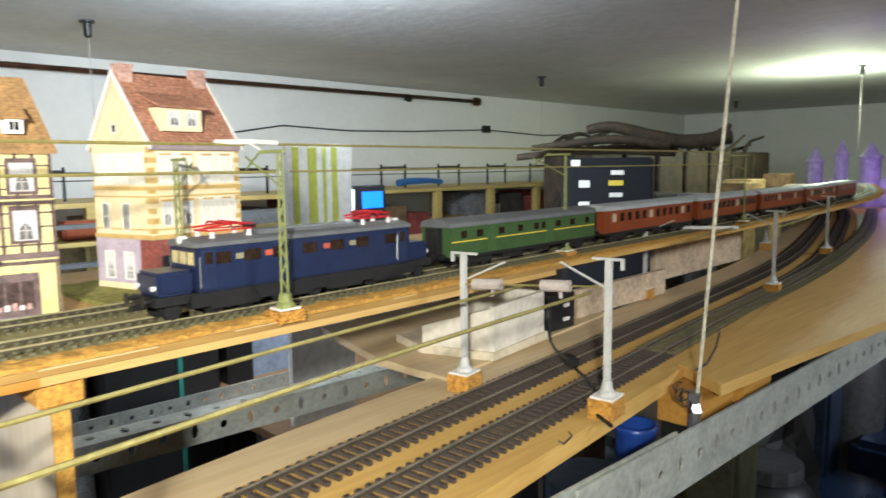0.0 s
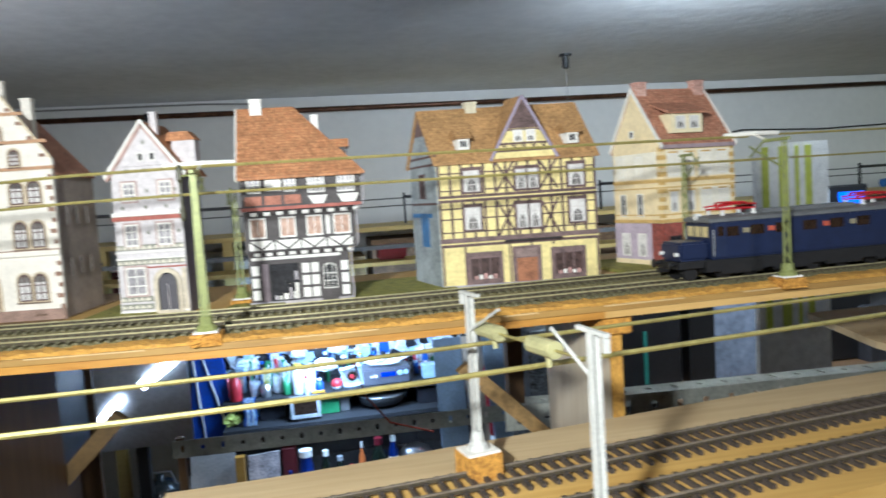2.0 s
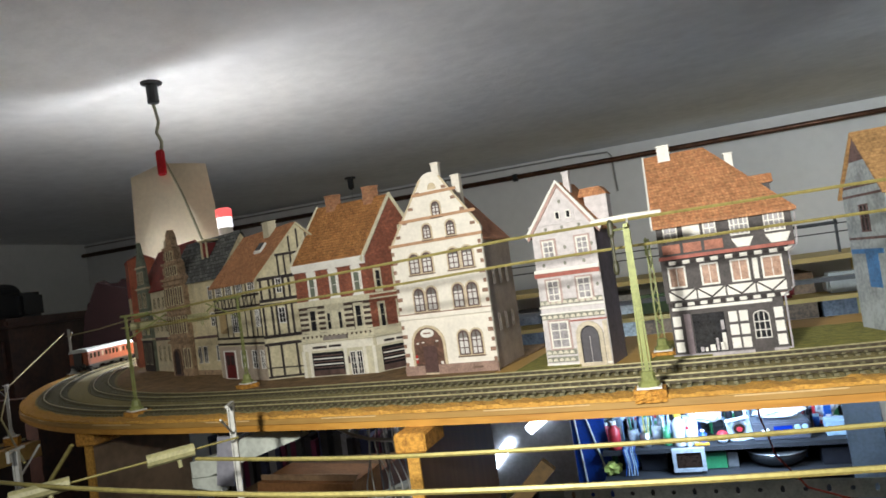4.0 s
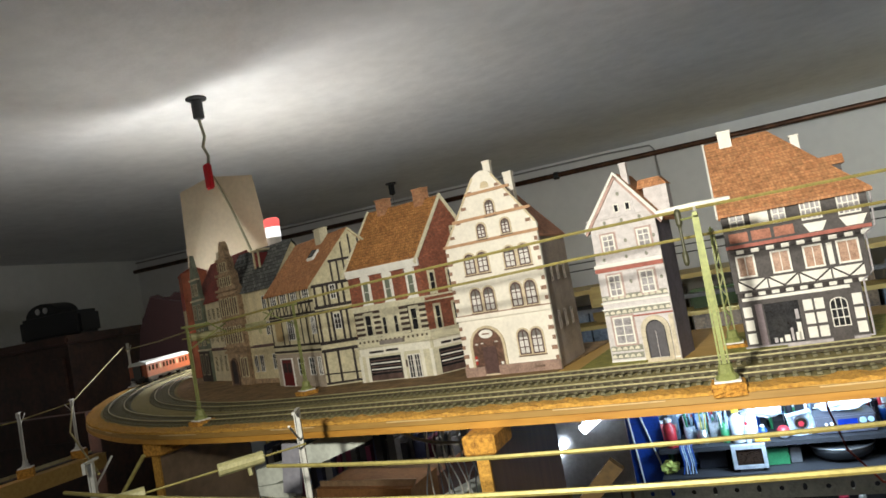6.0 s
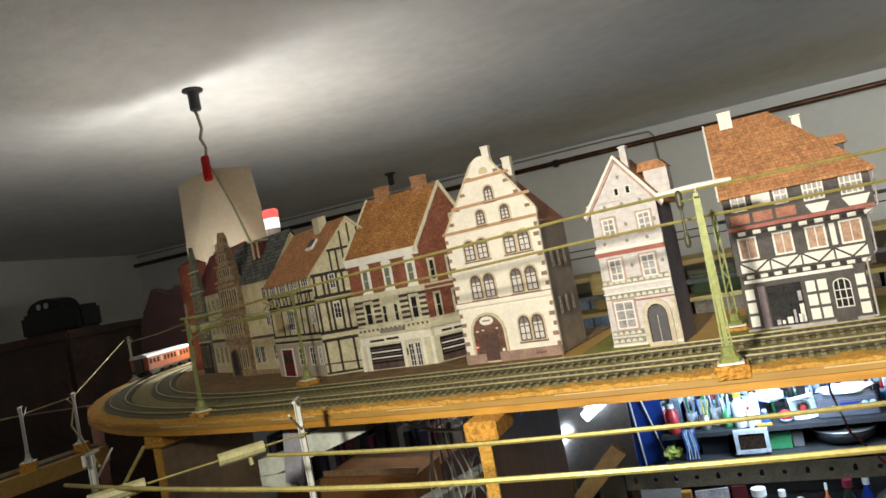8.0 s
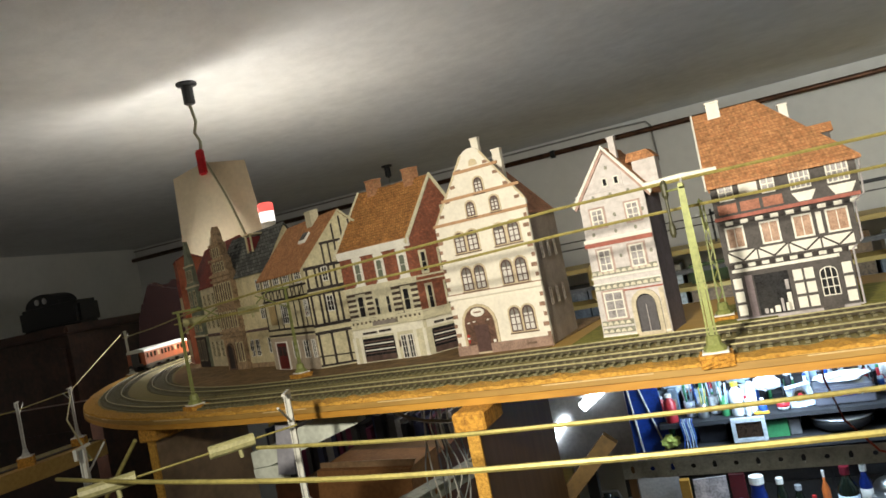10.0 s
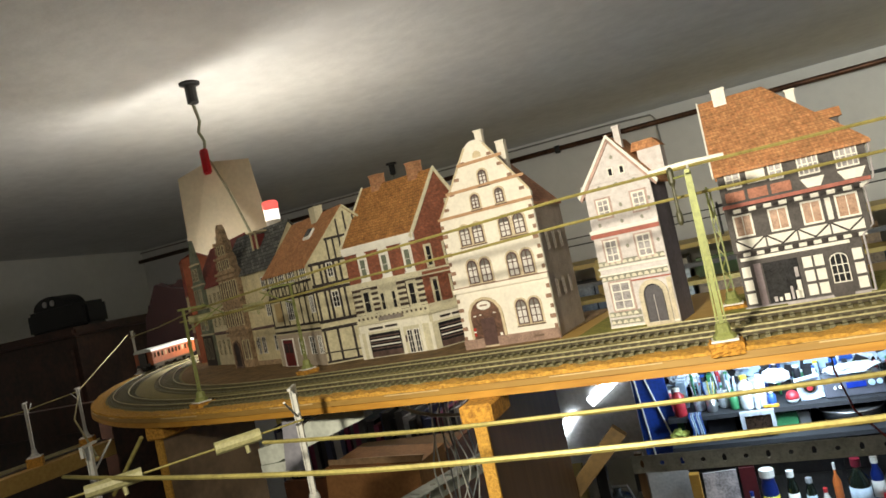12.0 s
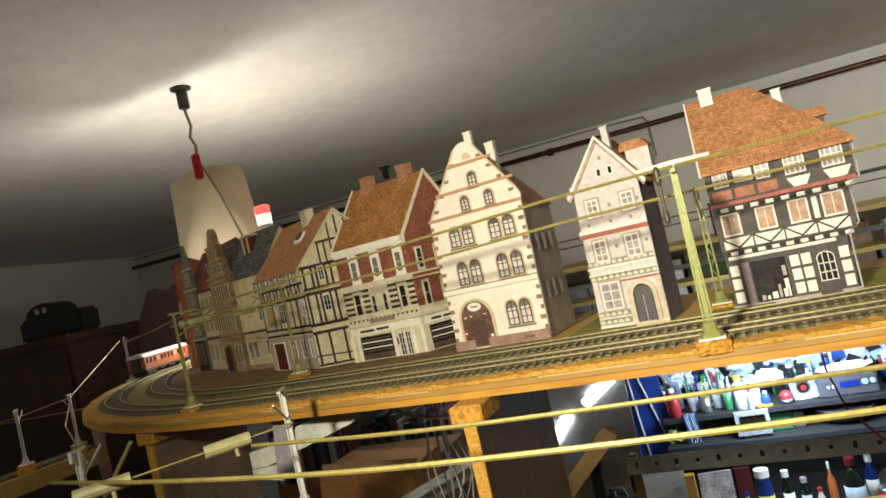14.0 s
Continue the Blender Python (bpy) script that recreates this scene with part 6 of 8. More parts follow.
RAWPLY = mat("raw_plywood", (0.66, 0.58, 0.42), 0.7, vary=0.12, scale=40)
PALEPLY = mat("whitish_plywood", (0.74, 0.69, 0.58), 0.7, vary=0.1, scale=30)
t = thing("tunnel_box", "open whitish plywood box on a pale slab beside the lower tracks", "plywood box")
bm = bmesh.new()
prism(bm, [(0.498, 0.06), (0.517, 0.002), (0.6, 0.014), (0.59, 0.1), (0.51, 0.1)], "z", LOWTOP + 0.0016, LOWTOP + 0.0075)
part("base_slab", bm, RAWPLY, t)
ZB = LOWTOP + 0.0076
bm = bmesh.new()
prism(bm, [(0.5195, 0.004), (0.597, 0.0155), (0.5965, 0.0195), (0.5195, 0.008)], "z", ZB, 1.672)
part("front_panel", bm, PALEPLY, t)
bm = bmesh.new()
prism(bm, [(0.597, 0.02), (0.5925, 0.0196), (0.584, 0.097), (0.588, 0.098)], "z", ZB, 1.672)
part("side_panel", bm, PALEPLY, t)
bm = bmesh.new()
vs = []
for z in (0, 1):
    for (x, y), top in (((0.501, 0.06), 1.653), ((0.5188, 0.0045), 1.671), ((0.5225, 0.0085), 1.671), ((0.505, 0.061), 1.653)):
        vs.append(bm.verts.new((x, y, top if z else ZB)))
for f in ((3, 2, 1, 0), (4, 5, 6, 7), (0, 1, 5, 4), (1, 2, 6, 5), (2, 3, 7, 6), (3, 0, 4, 7)):
    bm.faces.new([vs[k] for k in f])
part("sloping_panel", bm, PALEPLY, t)
bm = bmesh.new()
prism(bm, [(0.466, 0.072), (0.465, 0.0), (0.72, 0.03), (0.72, 0.19), (0.5, 0.19)], "z", LOWTOP - 0.004, LOWTOP + 0.0015)
tagged(part("platform_board", bm, PLYFACE), "thin plywood platform under the open box", "board")
t = thing("black_module", "small black electronics box with white marks behind the plywood box", "electronics box")
bm = bmesh.new()
box(bm, 0.615, 0.652, 0.022, 0.055, LOWTOP + 0.0016, 1.664)
bmesh.ops.bevel(bm, geom=bm.edges[:], offset=0.001, segments=1, affect="EDGES")
part("case", bm, BLACK, t)
for z in (1.64, 1.652):
    bm = bmesh.new()
    box(bm, 0.634, 0.642, 0.0208, 0.0219, z, z + 0.003)
    part("mark", bm, WHITE, t)
t = thing("retaining_wall", "pale plywood retaining wall along the lower tracks", "wooden wall")
for x0, x1, y, top in ((0.677, 0.85, 0.036, 1.659), (0.93, 1.2, 0.09, 1.674)):
    bm = bmesh.new()
    box(bm, x0, x1, y, y + 0.006, LOWTOP + 0.0018 if y < 0.08 else LOWTOP - 0.002, top)
    part("wall_panel", bm, mat("brownish_plywood", (0.62, 0.48, 0.32), 0.7, vary=0.2, scale=40), t)

# cord with a knot at the aisle
CORD = mat("pale_cord", (0.7, 0.66, 0.5), 0.8, vary=0.2, scale=300)
t = thing("ceiling_tie", "taut pale cord hung from the ceiling to a steel angle", "cord")
bm = bmesh.new()
tube(bm, [(0.561, -0.13, 1.603), (0.5655, -0.1345, 1.7), (0.591, -0.16, CEIL)], 0.0011, 6)
part("cord", bm, CORD, t)
bm = bmesh.new()
tube(bm, [(0.561, -0.13, 1.6), (0.5605, -0.131, 1.615), (0.562, -0.129, 1.62), (0.561, -0.13, 1.628)], 0.004, 8)
part("clamp", bm, STEEL, t, "small steel clamp")
bm = bmesh.new()
tube(bm, [(0.56, -0.131, 1.643), (0.585, -0.127, 1.641), (0.61, -0.122, 1.646), (0.64, -0.112, 1.65)], 0.0008, 5)
part("loose_end", bm, MATS["dark_timber"], t)
twist = random.Random(19)
for k in range(5):
    a = Vector((0.556 - 0.005 * k, -0.13, 1.615 + 0.006 * k))
    pts = [a]
    for j in range(6):
        pts.append(pts[-1] + Vector((twist.uniform(-0.005, 0.004), twist.uniform(-0.003, 0.003), twist.uniform(-0.003, 0.006))))
    bm = bmesh.new()
    tube(bm, pts, 0.0006, 5)
    part("twisted_wire", bm, MATS["dark_timber"], t, "dark twisted binding wire")
t = thing("crossing_cable", "dark cable with a plug crossing the lower tracks", "cable")
bm = bmesh.new()
tube(bm, [tuple(p) for p in (Vector(q) for q in ((0.6, 0.013, 1.668), (0.597, 0.012, 1.65), (0.585, 0.0, 1.6345), (0.556, -0.024, 1.639), (0.532, -0.052, 1.6395), (0.516, -0.075, 1.6375), (0.5, -0.093, 1.638), (0.472, -0.11, 1.6335), (0.462, -0.128, 1.6325)))], 0.0011, 6)
part("cable", bm, BLACK, t)
bm = bmesh.new()
box(bm, -0.008, 0.008, -0.004, 0.004, -0.002, 0.004, pose(0.53, -0.055, 1.6405, 0, 0, 55))
bmesh.ops.bevel(bm, geom=bm.edges[:], offset=0.001, segments=1, affect="EDGES")
part("plug", bm, BLACK, t)
t = thing("bent_staple", "bent wire staple lying on the lower board", "staple")
bm = bmesh.new()
tube(bm, [(0.424, -0.1195, 1.6335), (0.425, -0.122, 1.6318), (0.437, -0.119, 1.6318), (0.4375, -0.1165, 1.6335)], 0.0005, 5)
part("wire", bm, MATS["dark_timber"], t)
t = thing("support_block", "stack of raw wooden offcuts under the plywood sheet", "wooden block")
for b in ((0.57, 0.62, -0.131, -0.1, 1.6, 1.624), (0.625, 0.68, -0.136, -0.11, 1.598, 1.6235)):
    bm = bmesh.new()
    box(bm, *b)
    part("offcut", bm, LATH, t)
t = thing("plastic_beaker", "blue-rimmed plastic beaker under the lower board", "beaker")
bm = bmesh.new()
lathe(bm, [(0.011, 1.45), (0.0135, 1.594), (0.0145, 1.596), (0.0145, 1.6), (0.0125, 1.6), (0.012, 1.47)], (0.553, -0.093, 0), 20)
part("shell", bm, mat("blue_plastic", (0.02, 0.06, 0.3), 0.35, scale=60), t, smooth=True)

# ---- room fittings ----
COPPER = mat("copper_pipe", (0.12, 0.055, 0.03), 0.35, 0.7, vary=0.3, scale=30)
t = thing("heating_pipe", "dark copper heating pipe clipped along the wall under the ceiling", "pipe")
bm = bmesh.new()
tube(bm, [(-2.99, 2.655, 2.155), (0.5, 2.655, 2.162), (3.51, 2.655, 2.175)], 0.011, 12)
part("pipe", bm, COPPER, t, smooth=True)
for x in (-2.2, -0.571, 2.93):
    bm = bmesh.new()
    tube(bm, [(x - 0.01, 2.655, 2.158), (x + 0.01, 2.655, 2.158)], 0.017, 12)
    box(bm, x - 0.006, x + 0.006, 2.655, 2.69, 2.15, 2.166)
    part("clip", bm, BLACK, t)
bm = bmesh.new()
tube(bm, [(3.5, 2.655, 2.175), (3.53, 2.655, 2.175)], 0.026, 12)
part("end_flange", bm, COPPER, t)
t = thing("wall_cable", "thin dark cable looped along the wall", "cable")
bm = bmesh.new()
tube(bm, [(1.6, 2.684, 1.93), (1.85, 2.684, 1.945), (2.1, 2.684, 1.983), (2.52, 2.684, 1.968), (2.98, 2.684, 1.977), (3.63, 2.684, 2.004), (4.25, 2.684, 1.982), (4.83, 2.684, 2.003)], 0.004, 6)
part("cable", bm, BLACK, t)
bm = bmesh.new()
box(bm, 3.6, 3.66, 2.665, 2.69, 1.985, 2.03)
part("junction_box", bm, BLACK, t)
t = thing("ceiling_cable", "grey cable bent down from the ceiling along the wall", "cable")
bm = bmesh.new()
tube(bm, [(-3.0, 2.684, 2.205), (-0.35, 2.684, 2.206), (-0.17, 2.684, 2.2), (-0.155, 2.684, 2.18), (-0.15, 2.684, 2.03)], 0.004, 6)
part("cable", bm, mat("grey_cable", (0.28, 0.27, 0.25), 0.6), t)


def ceiling_hook(x, y, label, drop=0.5):
    t = thing("ceiling_hook", label, "ceiling hook", "hooks in the ceiling", at=(x, y, CEIL))
    bm = bmesh.new()
    lathe(bm, [(0.004, -0.05), (0.012, -0.045), (0.012, -0.008), (0.022, -0.006), (0.022, 0)], sides=12)
    part("hook_body", bm, BLACK, t)
    bm = bmesh.new()
    tube(bm, [(0, 0, -0.05), (0.003, 0, -drop)], 0.0012, 5)
    part("thread", bm, mat("grey_thread", (0.35, 0.34, 0.32), 0.7), t)


ceiling_hook(0.95, 1.95, "dark ceiling hook with a thin grey thread")
ceiling_hook(3.1, 1.85, "dark ceiling hook with a thin grey thread")
ceiling_hook(5.4, 1.78, "dark ceiling hook with a thin grey thread")
ceiling_hook(-1.15, 2.2, "dark ceiling hook with a thin grey thread")
ceiling_hook(3.9, 0.6, "dark ceiling hook with a long thin thread", 0.7)

# hanging card with its clip
t = thing("hanging_card", "cream card sheet hung by a red peg from a ceiling hook", "card sheet")
bm = bmesh.new()
corner = [(-0.952, 0.745, 2.047), (-0.87, 0.738, 2.06), (-0.775, 0.74, 2.043), (-0.755, 0.742, 1.86), (-0.85, 0.744, 1.85), (-0.965, 0.748, 1.86)]
lo, hi = [bm.verts.new(p) for p in corner], [bm.verts.new((x, y + 0.0008, z)) for x, y, z in corner]
bm.faces.new(lo), bm.faces.new(hi)
for k in range(6):
    bm.faces.new((lo[k], lo[(k + 1) % 6], hi[(k + 1) % 6], hi[k]))
part("sheet", bm, mat("cream_sheet", (0.62, 0.55, 0.4), 0.8, vary=0.05, scale=20), t)
bm = bmesh.new()
box(bm, -0.876, -0.858, 0.728, 0.7372, 2.035, 2.085)
bmesh.ops.bevel(bm, geom=bm.edges[:], offset=0.003, segments=2, affect="EDGES")
part("peg", bm, REDPAINT, t, "red clothes peg")
bm = bmesh.new()
tube(bm, [(-0.868, 0.737, 2.075), (-0.862, 0.735, 2.1), (-0.872, 0.736, 2.12), (-0.866, 0.738, 2.14), (-0.874, 0.74, 2.175)], 0.003, 6)
part("string", bm, mat("olive_string", (0.3, 0.3, 0.2), 0.8), t)
bm = bmesh.new()
lathe(bm, [(0.009, -0.042), (0.011, -0.04), (0.011, -0.006), (0.02, -0.004), (0.02, 0)], (-0.875, 0.742, CEIL), 12)
part("hook_body", bm, BLACK, t)
bm = bmesh.new()
tube(bm, [(-0.86, 0.7365, 2.06), (-0.83, 0.7365, 1.99), (-0.79, 0.7365, 1.87)], 0.0022, 6)
part("lead", bm, MATS["olive_string"], t)


def glow(name, colour, strength):
    m = bpy.data.materials.new(name)
    m.use_nodes = True
    p = m.node_tree.nodes["Principled BSDF"]
    p.inputs["Base Color"].default_value = (*colour, 1)
    p.inputs["Emission Color"].default_value, p.inputs["Emission Strength"].default_value = (*colour, 1), strength
    MATS[name] = m
    return m


t = thing("signal_lamp", "small glowing lamp with red top behind the card houses", "lamp", at=(-0.694, 0.66, 1.608))
bm = bmesh.new()
lathe(bm, [(0.009, 0), (0.009, 0.27), (0.0122, 0.274), (0.0125, 0.3)], sides=16)
part("tube", bm, WHITE, t)
bm = bmesh.new()
lathe(bm, [(0.0128, 0.298), (0.0131, 0.316)], sides=16)
part("glass", bm, glow("white_glow", (1, 0.93, 0.85), 1.4), t, smooth=True)
bm = bmesh.new()
lathe(bm, [(0.0134, 0.316), (0.0137, 0.329), (0.01, 0.332)], sides=16)
part("red_cap", bm, glow("red_glow", (1, 0.12, 0.1), 1.2), t, "glowing red cap", True)

# ---- far shelf along the wall ----
SHELF = grain_wood("far_shelf", (0.55, 0.42, 0.14), (0.42, 0.3, 0.09), scale=8)
t = thing("wall_shelf", "long yellowish shelf with posts along the far wall", "shelf")
for name, b in (("shelf_board", (-2.0, 5.2, 2.12, 2.6, 1.652, 1.668)), ("lower_board", (-2.0, 5.2, 2.16, 2.6, 1.4, 1.412))):
    bm = bmesh.new()
    box(bm, *b)
    part(name, bm, SHELF, t)
for k in range(18):
    bm = bmesh.new()
    x = -1.9 + k * 0.41
    box(bm, x, x + 0.035, 2.125, 2.16, 0.0, 1.652)
    part("post", bm, SHELF, t)
rnd = random.Random(11)
tints = [mat("carton_%s" % n, c, 0.8, vary=0.3, scale=20) for n, c in (("brown", (0.2, 0.12, 0.06)), ("dark", (0.05, 0.04, 0.035)), ("ochre", (0.3, 0.2, 0.08)), ("grey", (0.2, 0.2, 0.2)), ("red", (0.25, 0.05, 0.04)), ("pale", (0.45, 0.42, 0.35)))]
x = -1.95
while x < 5.0:
    w, hgt = rnd.uniform(0.06, 0.2), rnd.uniform(0.1, 0.225)
    bm = bmesh.new()
    box(bm, x, x + w, 2.2, 2.5, 1.412, 1.412 + hgt)
    tagged(part("storage_box", bm, rnd.choice(tints)), "worn cardboard storage box on the far shelf", "box", "boxes on the far shelf")
    x += w + rnd.uniform(0.005, 0.06)
t = thing("far_overhead_line", "row of small dark catenary masts with wires on the far shelf", "catenary", at=(0, 2.3, 1.668))
for k in range(16):
    bm = bmesh.new()
    x = -1.6 + k * 0.4
    for d in (0, 0.16):
        box(bm, x + d, x + d + 0.008, 0, 0.008, 0, 0.118)
    box(bm, x, x + 0.17, 0, 0.006, 0.1, 0.108)
    part("mast", bm, BLACK, t)
for z in (0.098, 0.07):
    bm = bmesh.new()
    tube(bm, [(-1.9, 0, z), (5.0, 0, z)], 0.0022, 5)
    part("wire", bm, BLACK, t)
bm = bmesh.new()
tube(bm, [(2.42, 2.2, 1.695), (2.5, 2.2, 1.703), (2.62, 2.2, 1.703), (2.72, 2.2, 1.695)], 0.018, 8, 0.012)
tagged(part("blue_model_boat", bm, mat("blue_hull", (0.03, 0.12, 0.35), 0.4, scale=40)), "small blue model hull on the far shelf", "model")
for x, w, m, hh in ((-0.41, 0.08, SHELF, 0.12), (0.26, 0.1, mat("dark_wagon_red", (0.2, 0.012, 0.014), 0.4, scale=60), 0.05), (0.45, 0.12, PALEROOF, 0.06), (-0.1, 0.2, GREENPAINT, 0.06), (0.85, 0.2, BROWNPAINT, 0.06), (1.3, 0.22, GREYROOF, 0.06)):
    bm = bmesh.new()
    box(bm, x, x + w, 1.98, 2.05, 1.56, 1.56 + hh)
    bmesh.ops.bevel(bm, geom=bm.edges[:], offset=0.008, segments=2, affect="EDGES")
    tagged(part("stored_wagon", bm, m), "model railway wagon stored on a middle shelf", "model wagon", "wagons on the middle shelf")
bm = bmesh.new()
box(bm, -0.9, 2.0, 1.93, 2.1, 1.545, 1.558)
tagged(part("middle_shelf", bm, SHELF), "narrow yellowish shelf before the far shelf", "shelf")
t = thing("grey_track_shelf", "grey shelf edge with stored tracks", "shelf")
for z in (1.49, 1.605):
    bm = bmesh.new()
    box(bm, -0.9, 2.0, 1.86, 1.9, z, z + 0.012)
    part("edge_rail", bm, GREYROOF, t)
    for x in (-0.66, 1.8):
        bm = bmesh.new()
        box(bm, x, x + 0.012, 1.9, 2.125, z + 0.001, z + 0.011)
        part("bracket", bm, GREYROOF, t)

# ---- behind the train ----
t = thing("striped_card", "white card with yellow-green upright stripes behind the train", "striped card")
bm = bmesh.new()
prism(bm, [(0.9, 1.255), (1.06, 1.255), (1.064, 1.822), (1.04, 1.824), (0.906, 1.82)], "y", 0.85, 0.862)
part("card", bm, mat("white_fabric", (0.75, 0.75, 0.72), 0.8, scale=60), t)
for x, w in ((0.918, 0.014), (0.955, 0.02), (0.99, 0.008), (1.012, 0.014)):
    bm = bmesh.new()
    box(bm, x, x + w, 0.8485, 0.8498, 1.455, 1.815)
    part("stripe", bm, mat("lime_stripe", (0.5, 0.55, 0.08), 0.8, scale=60), t)
t = thing("display_unit", "black control unit with two small screens, one lit blue", "display unit", at=(1.4, 1.25, 1.692))
bm = bmesh.new()
box(bm, -0.11, 0.1, -0.01, 0.012, -0.435, 0.03)
bmesh.ops.bevel(bm, geom=bm.edges[:], offset=0.004, segments=1, affect="EDGES")
part("case", bm, BLACK, t)
bm = bmesh.new()
box(bm, -0.1, -0.02, -0.013, -0.0105, -0.04, 0.02)
part("screen", bm, glow("grey_screen", (0.55, 0.65, 0.75), 0.35), t)
bm = bmesh.new()
box(bm, 0.01, 0.085, -0.013, -0.0105, -0.035, 0.012)
part("screen", bm, glow("blue_screen", (0.02, 0.13, 0.9), 0.9), t, "bright blue lit screen")
t = thing("model_fence", "white slatted model fence behind the back track", "fence", at=(0.43, 0.215, TOP))
for z in (0.007, 0.014, 0.021):
    bm = bmesh.new()
    box(bm, 0, 0.1, 0, 0.0012, z, z + 0.0035)
    part("slat", bm, mat("pale_blue_white", (0.6, 0.64, 0.7), 0.6), t)
for x in (0.002, 0.034, 0.066, 0.096):
    bm = bmesh.new()
    box(bm, x, x + 0.002, 0.0013, 0.003, 0, 0.026)
    part("post", bm, MATS["pale_blue_white"], t)
t = thing("equipment_case", "black equipment case with white labels behind the train", "equipment case", at=(1.79, 0.8, 1.655), turn=-50)
bm = bmesh.new()
box(bm, 0, 0.235, 0, 0.2, -0.4, 0.137)
bmesh.ops.bevel(bm, geom=bm.edges[:], offset=0.006, segments=2, affect="EDGES")
part("case", bm, mat("black_case", (0.006, 0.007, 0.011), 0.9, scale=40), t)
for x, z, w, h, m in ((0.008, 0.112, 0.025, 0.02, WHITE), (0.118, 0.09, 0.035, 0.012, WHITE), (0.112, 0.06, 0.04, 0.014, YELLOWLINE), (0.114, 0.028, 0.036, 0.012, WHITE), (0.03, 0.055, 0.03, 0.02, WHITE), (0.03, 0.002, 0.03, 0.014, WHITE)):
    bm = bmesh.new()
    box(bm, x, x + w, -0.003, 0.0, z, z + h)
    part("label", bm, m, t)
DRIFT = mat("dark_driftwood", (0.05, 0.034, 0.016), 0.8, vary=0.4, scale=40, bump=0.4)


def driftwood(label, pts, r0, r1):
    """Weathered wood, by steps along the case, steps back and height."""
    bm = bmesh.new()
    tube(bm, [tuple(p) for p in spline3([(1.79 + 0.643 * a + 0.766 * b, 0.8 - 0.766 * a + 0.643 * b, z) for a, b, z in pts])], r0, 10, r1)
    for v in bm.verts:
        v.co += noise.noise_vector(v.co * 14) * r0 * 0.4
    tagged(part("driftwood", bm, DRIFT, smooth=True), label, "driftwood", "driftwood on the equipment case")


def spline3(pts):
    p = [Vector(q) for q in pts]
    out = []
    for i in range(len(p) - 1):
        a, b, c, d = p[max(i - 1, 0)], p[i], p[i + 1], p[min(i + 2, len(p) - 1)]
        for k in range(8):
            t = k / 8
            out.append(0.5 * (2 * b + (c - a) * t + (2 * a - 5 * b + 4 * c - d) * t * t + (3 * b - a - 3 * c + d) * t ** 3))
    return out + [p[-1]]


driftwood("curved dark piece of driftwood lying on the case", [(0.06, 0.08, 1.872), (0.13, 0.08, 1.88), (0.24, 0.09, 1.855), (0.36, 0.1, 1.835), (0.47, 0.1, 1.85)], 0.013, 0.024)
driftwood("flat dark piece of driftwood lying on the case", [(-0.1, 0.05, 1.822), (0.02, 0.06, 1.834), (0.14, 0.07, 1.846), (0.3, 0.09, 1.826)], 0.009, 0.015)
driftwood("thin dark branch lying on the case", [(-0.14, 0.1, 1.797), (0.0, 0.1, 1.81), (0.14, 0.12, 1.815), (0.32, 0.12, 1.81)], 0.01, 0.016)
driftwood("forked dark branch rising from the case", [(0.4, 0.1, 1.82), (0.44, 0.1, 1.86), (0.47, 0.1, 1.885)], 0.018, 0.005)
rnd = random.Random(17)
for k in range(7):
    x = 2.7 + k * 0.3
    bm = bmesh.new()
    box(bm, x, x + 0.26, 1.3, 1.55, 1.2555, 1.835)
    bmesh.ops.bevel(bm, geom=bm.edges[:], offset=0.008, segments=1, affect="EDGES")
    tagged(part("dark_crate", bm, mat("dark_crate_board", (0.06, 0.04, 0.022), 0.7, vary=0.4, scale=16)), "brown crate of supplies on the low table", "crate", "crates on the low table")
    for d in range(3):
        y = 1.34 + d * 0.07
        bm = bmesh.new()
        tube(bm, [tuple(p) for p in spline3([(x - 0.05, y, 1.846), (x + 0.1, y + 0.02, 1.86 + rnd.uniform(0, 0.05)), (x + 0.24, y, 1.85 + rnd.uniform(0, 0.09))])], 0.013, 8, 0.006)
        for v in bm.verts:
            v.co += noise.noise_vector(v.co * 14) * 0.006
        tagged(part("brushwood", bm, DRIFT, smooth=True), "thin dark branch lying on a crate", "branch", "branches on the crates")
t = thing("side_table", "low table under the equipment case and branches", "table")
bm = bmesh.new()
box(bm, 0.85, 5.2, 0.75, 1.75, 1.24, 1.255)
part("tabletop", bm, BULKDARK, t)
for x in (0.9, 2.9, 5.1):
    for y in (0.8, 1.68):
        bm = bmesh.new()
        box(bm, x, x + 0.05, y, y + 0.05, 0, 1.24)
        part("leg", bm, SHELF, t)
rnd = random.Random(5)
for k in range(16):
    x, y = 2.55 + k * 0.15 + rnd.uniform(-0.03, 0.03), rnd.uniform(0.9, 1.1)
    w, hh = rnd.uniform(0.08, 0.2), rnd.uniform(0.2, 0.46)
    bm = bmesh.new()
    box(bm, x, x + w, y, y + 0.15, 1.255, 1.255 + hh)
    bmesh.ops.bevel(bm, geom=bm.edges[:], offset=0.006, segments=1, affect="EDGES")
    tagged(part("carton", bm, rnd.choice(tints)), "stacked worn carton among hobby supplies", "carton", "cartons on the table")

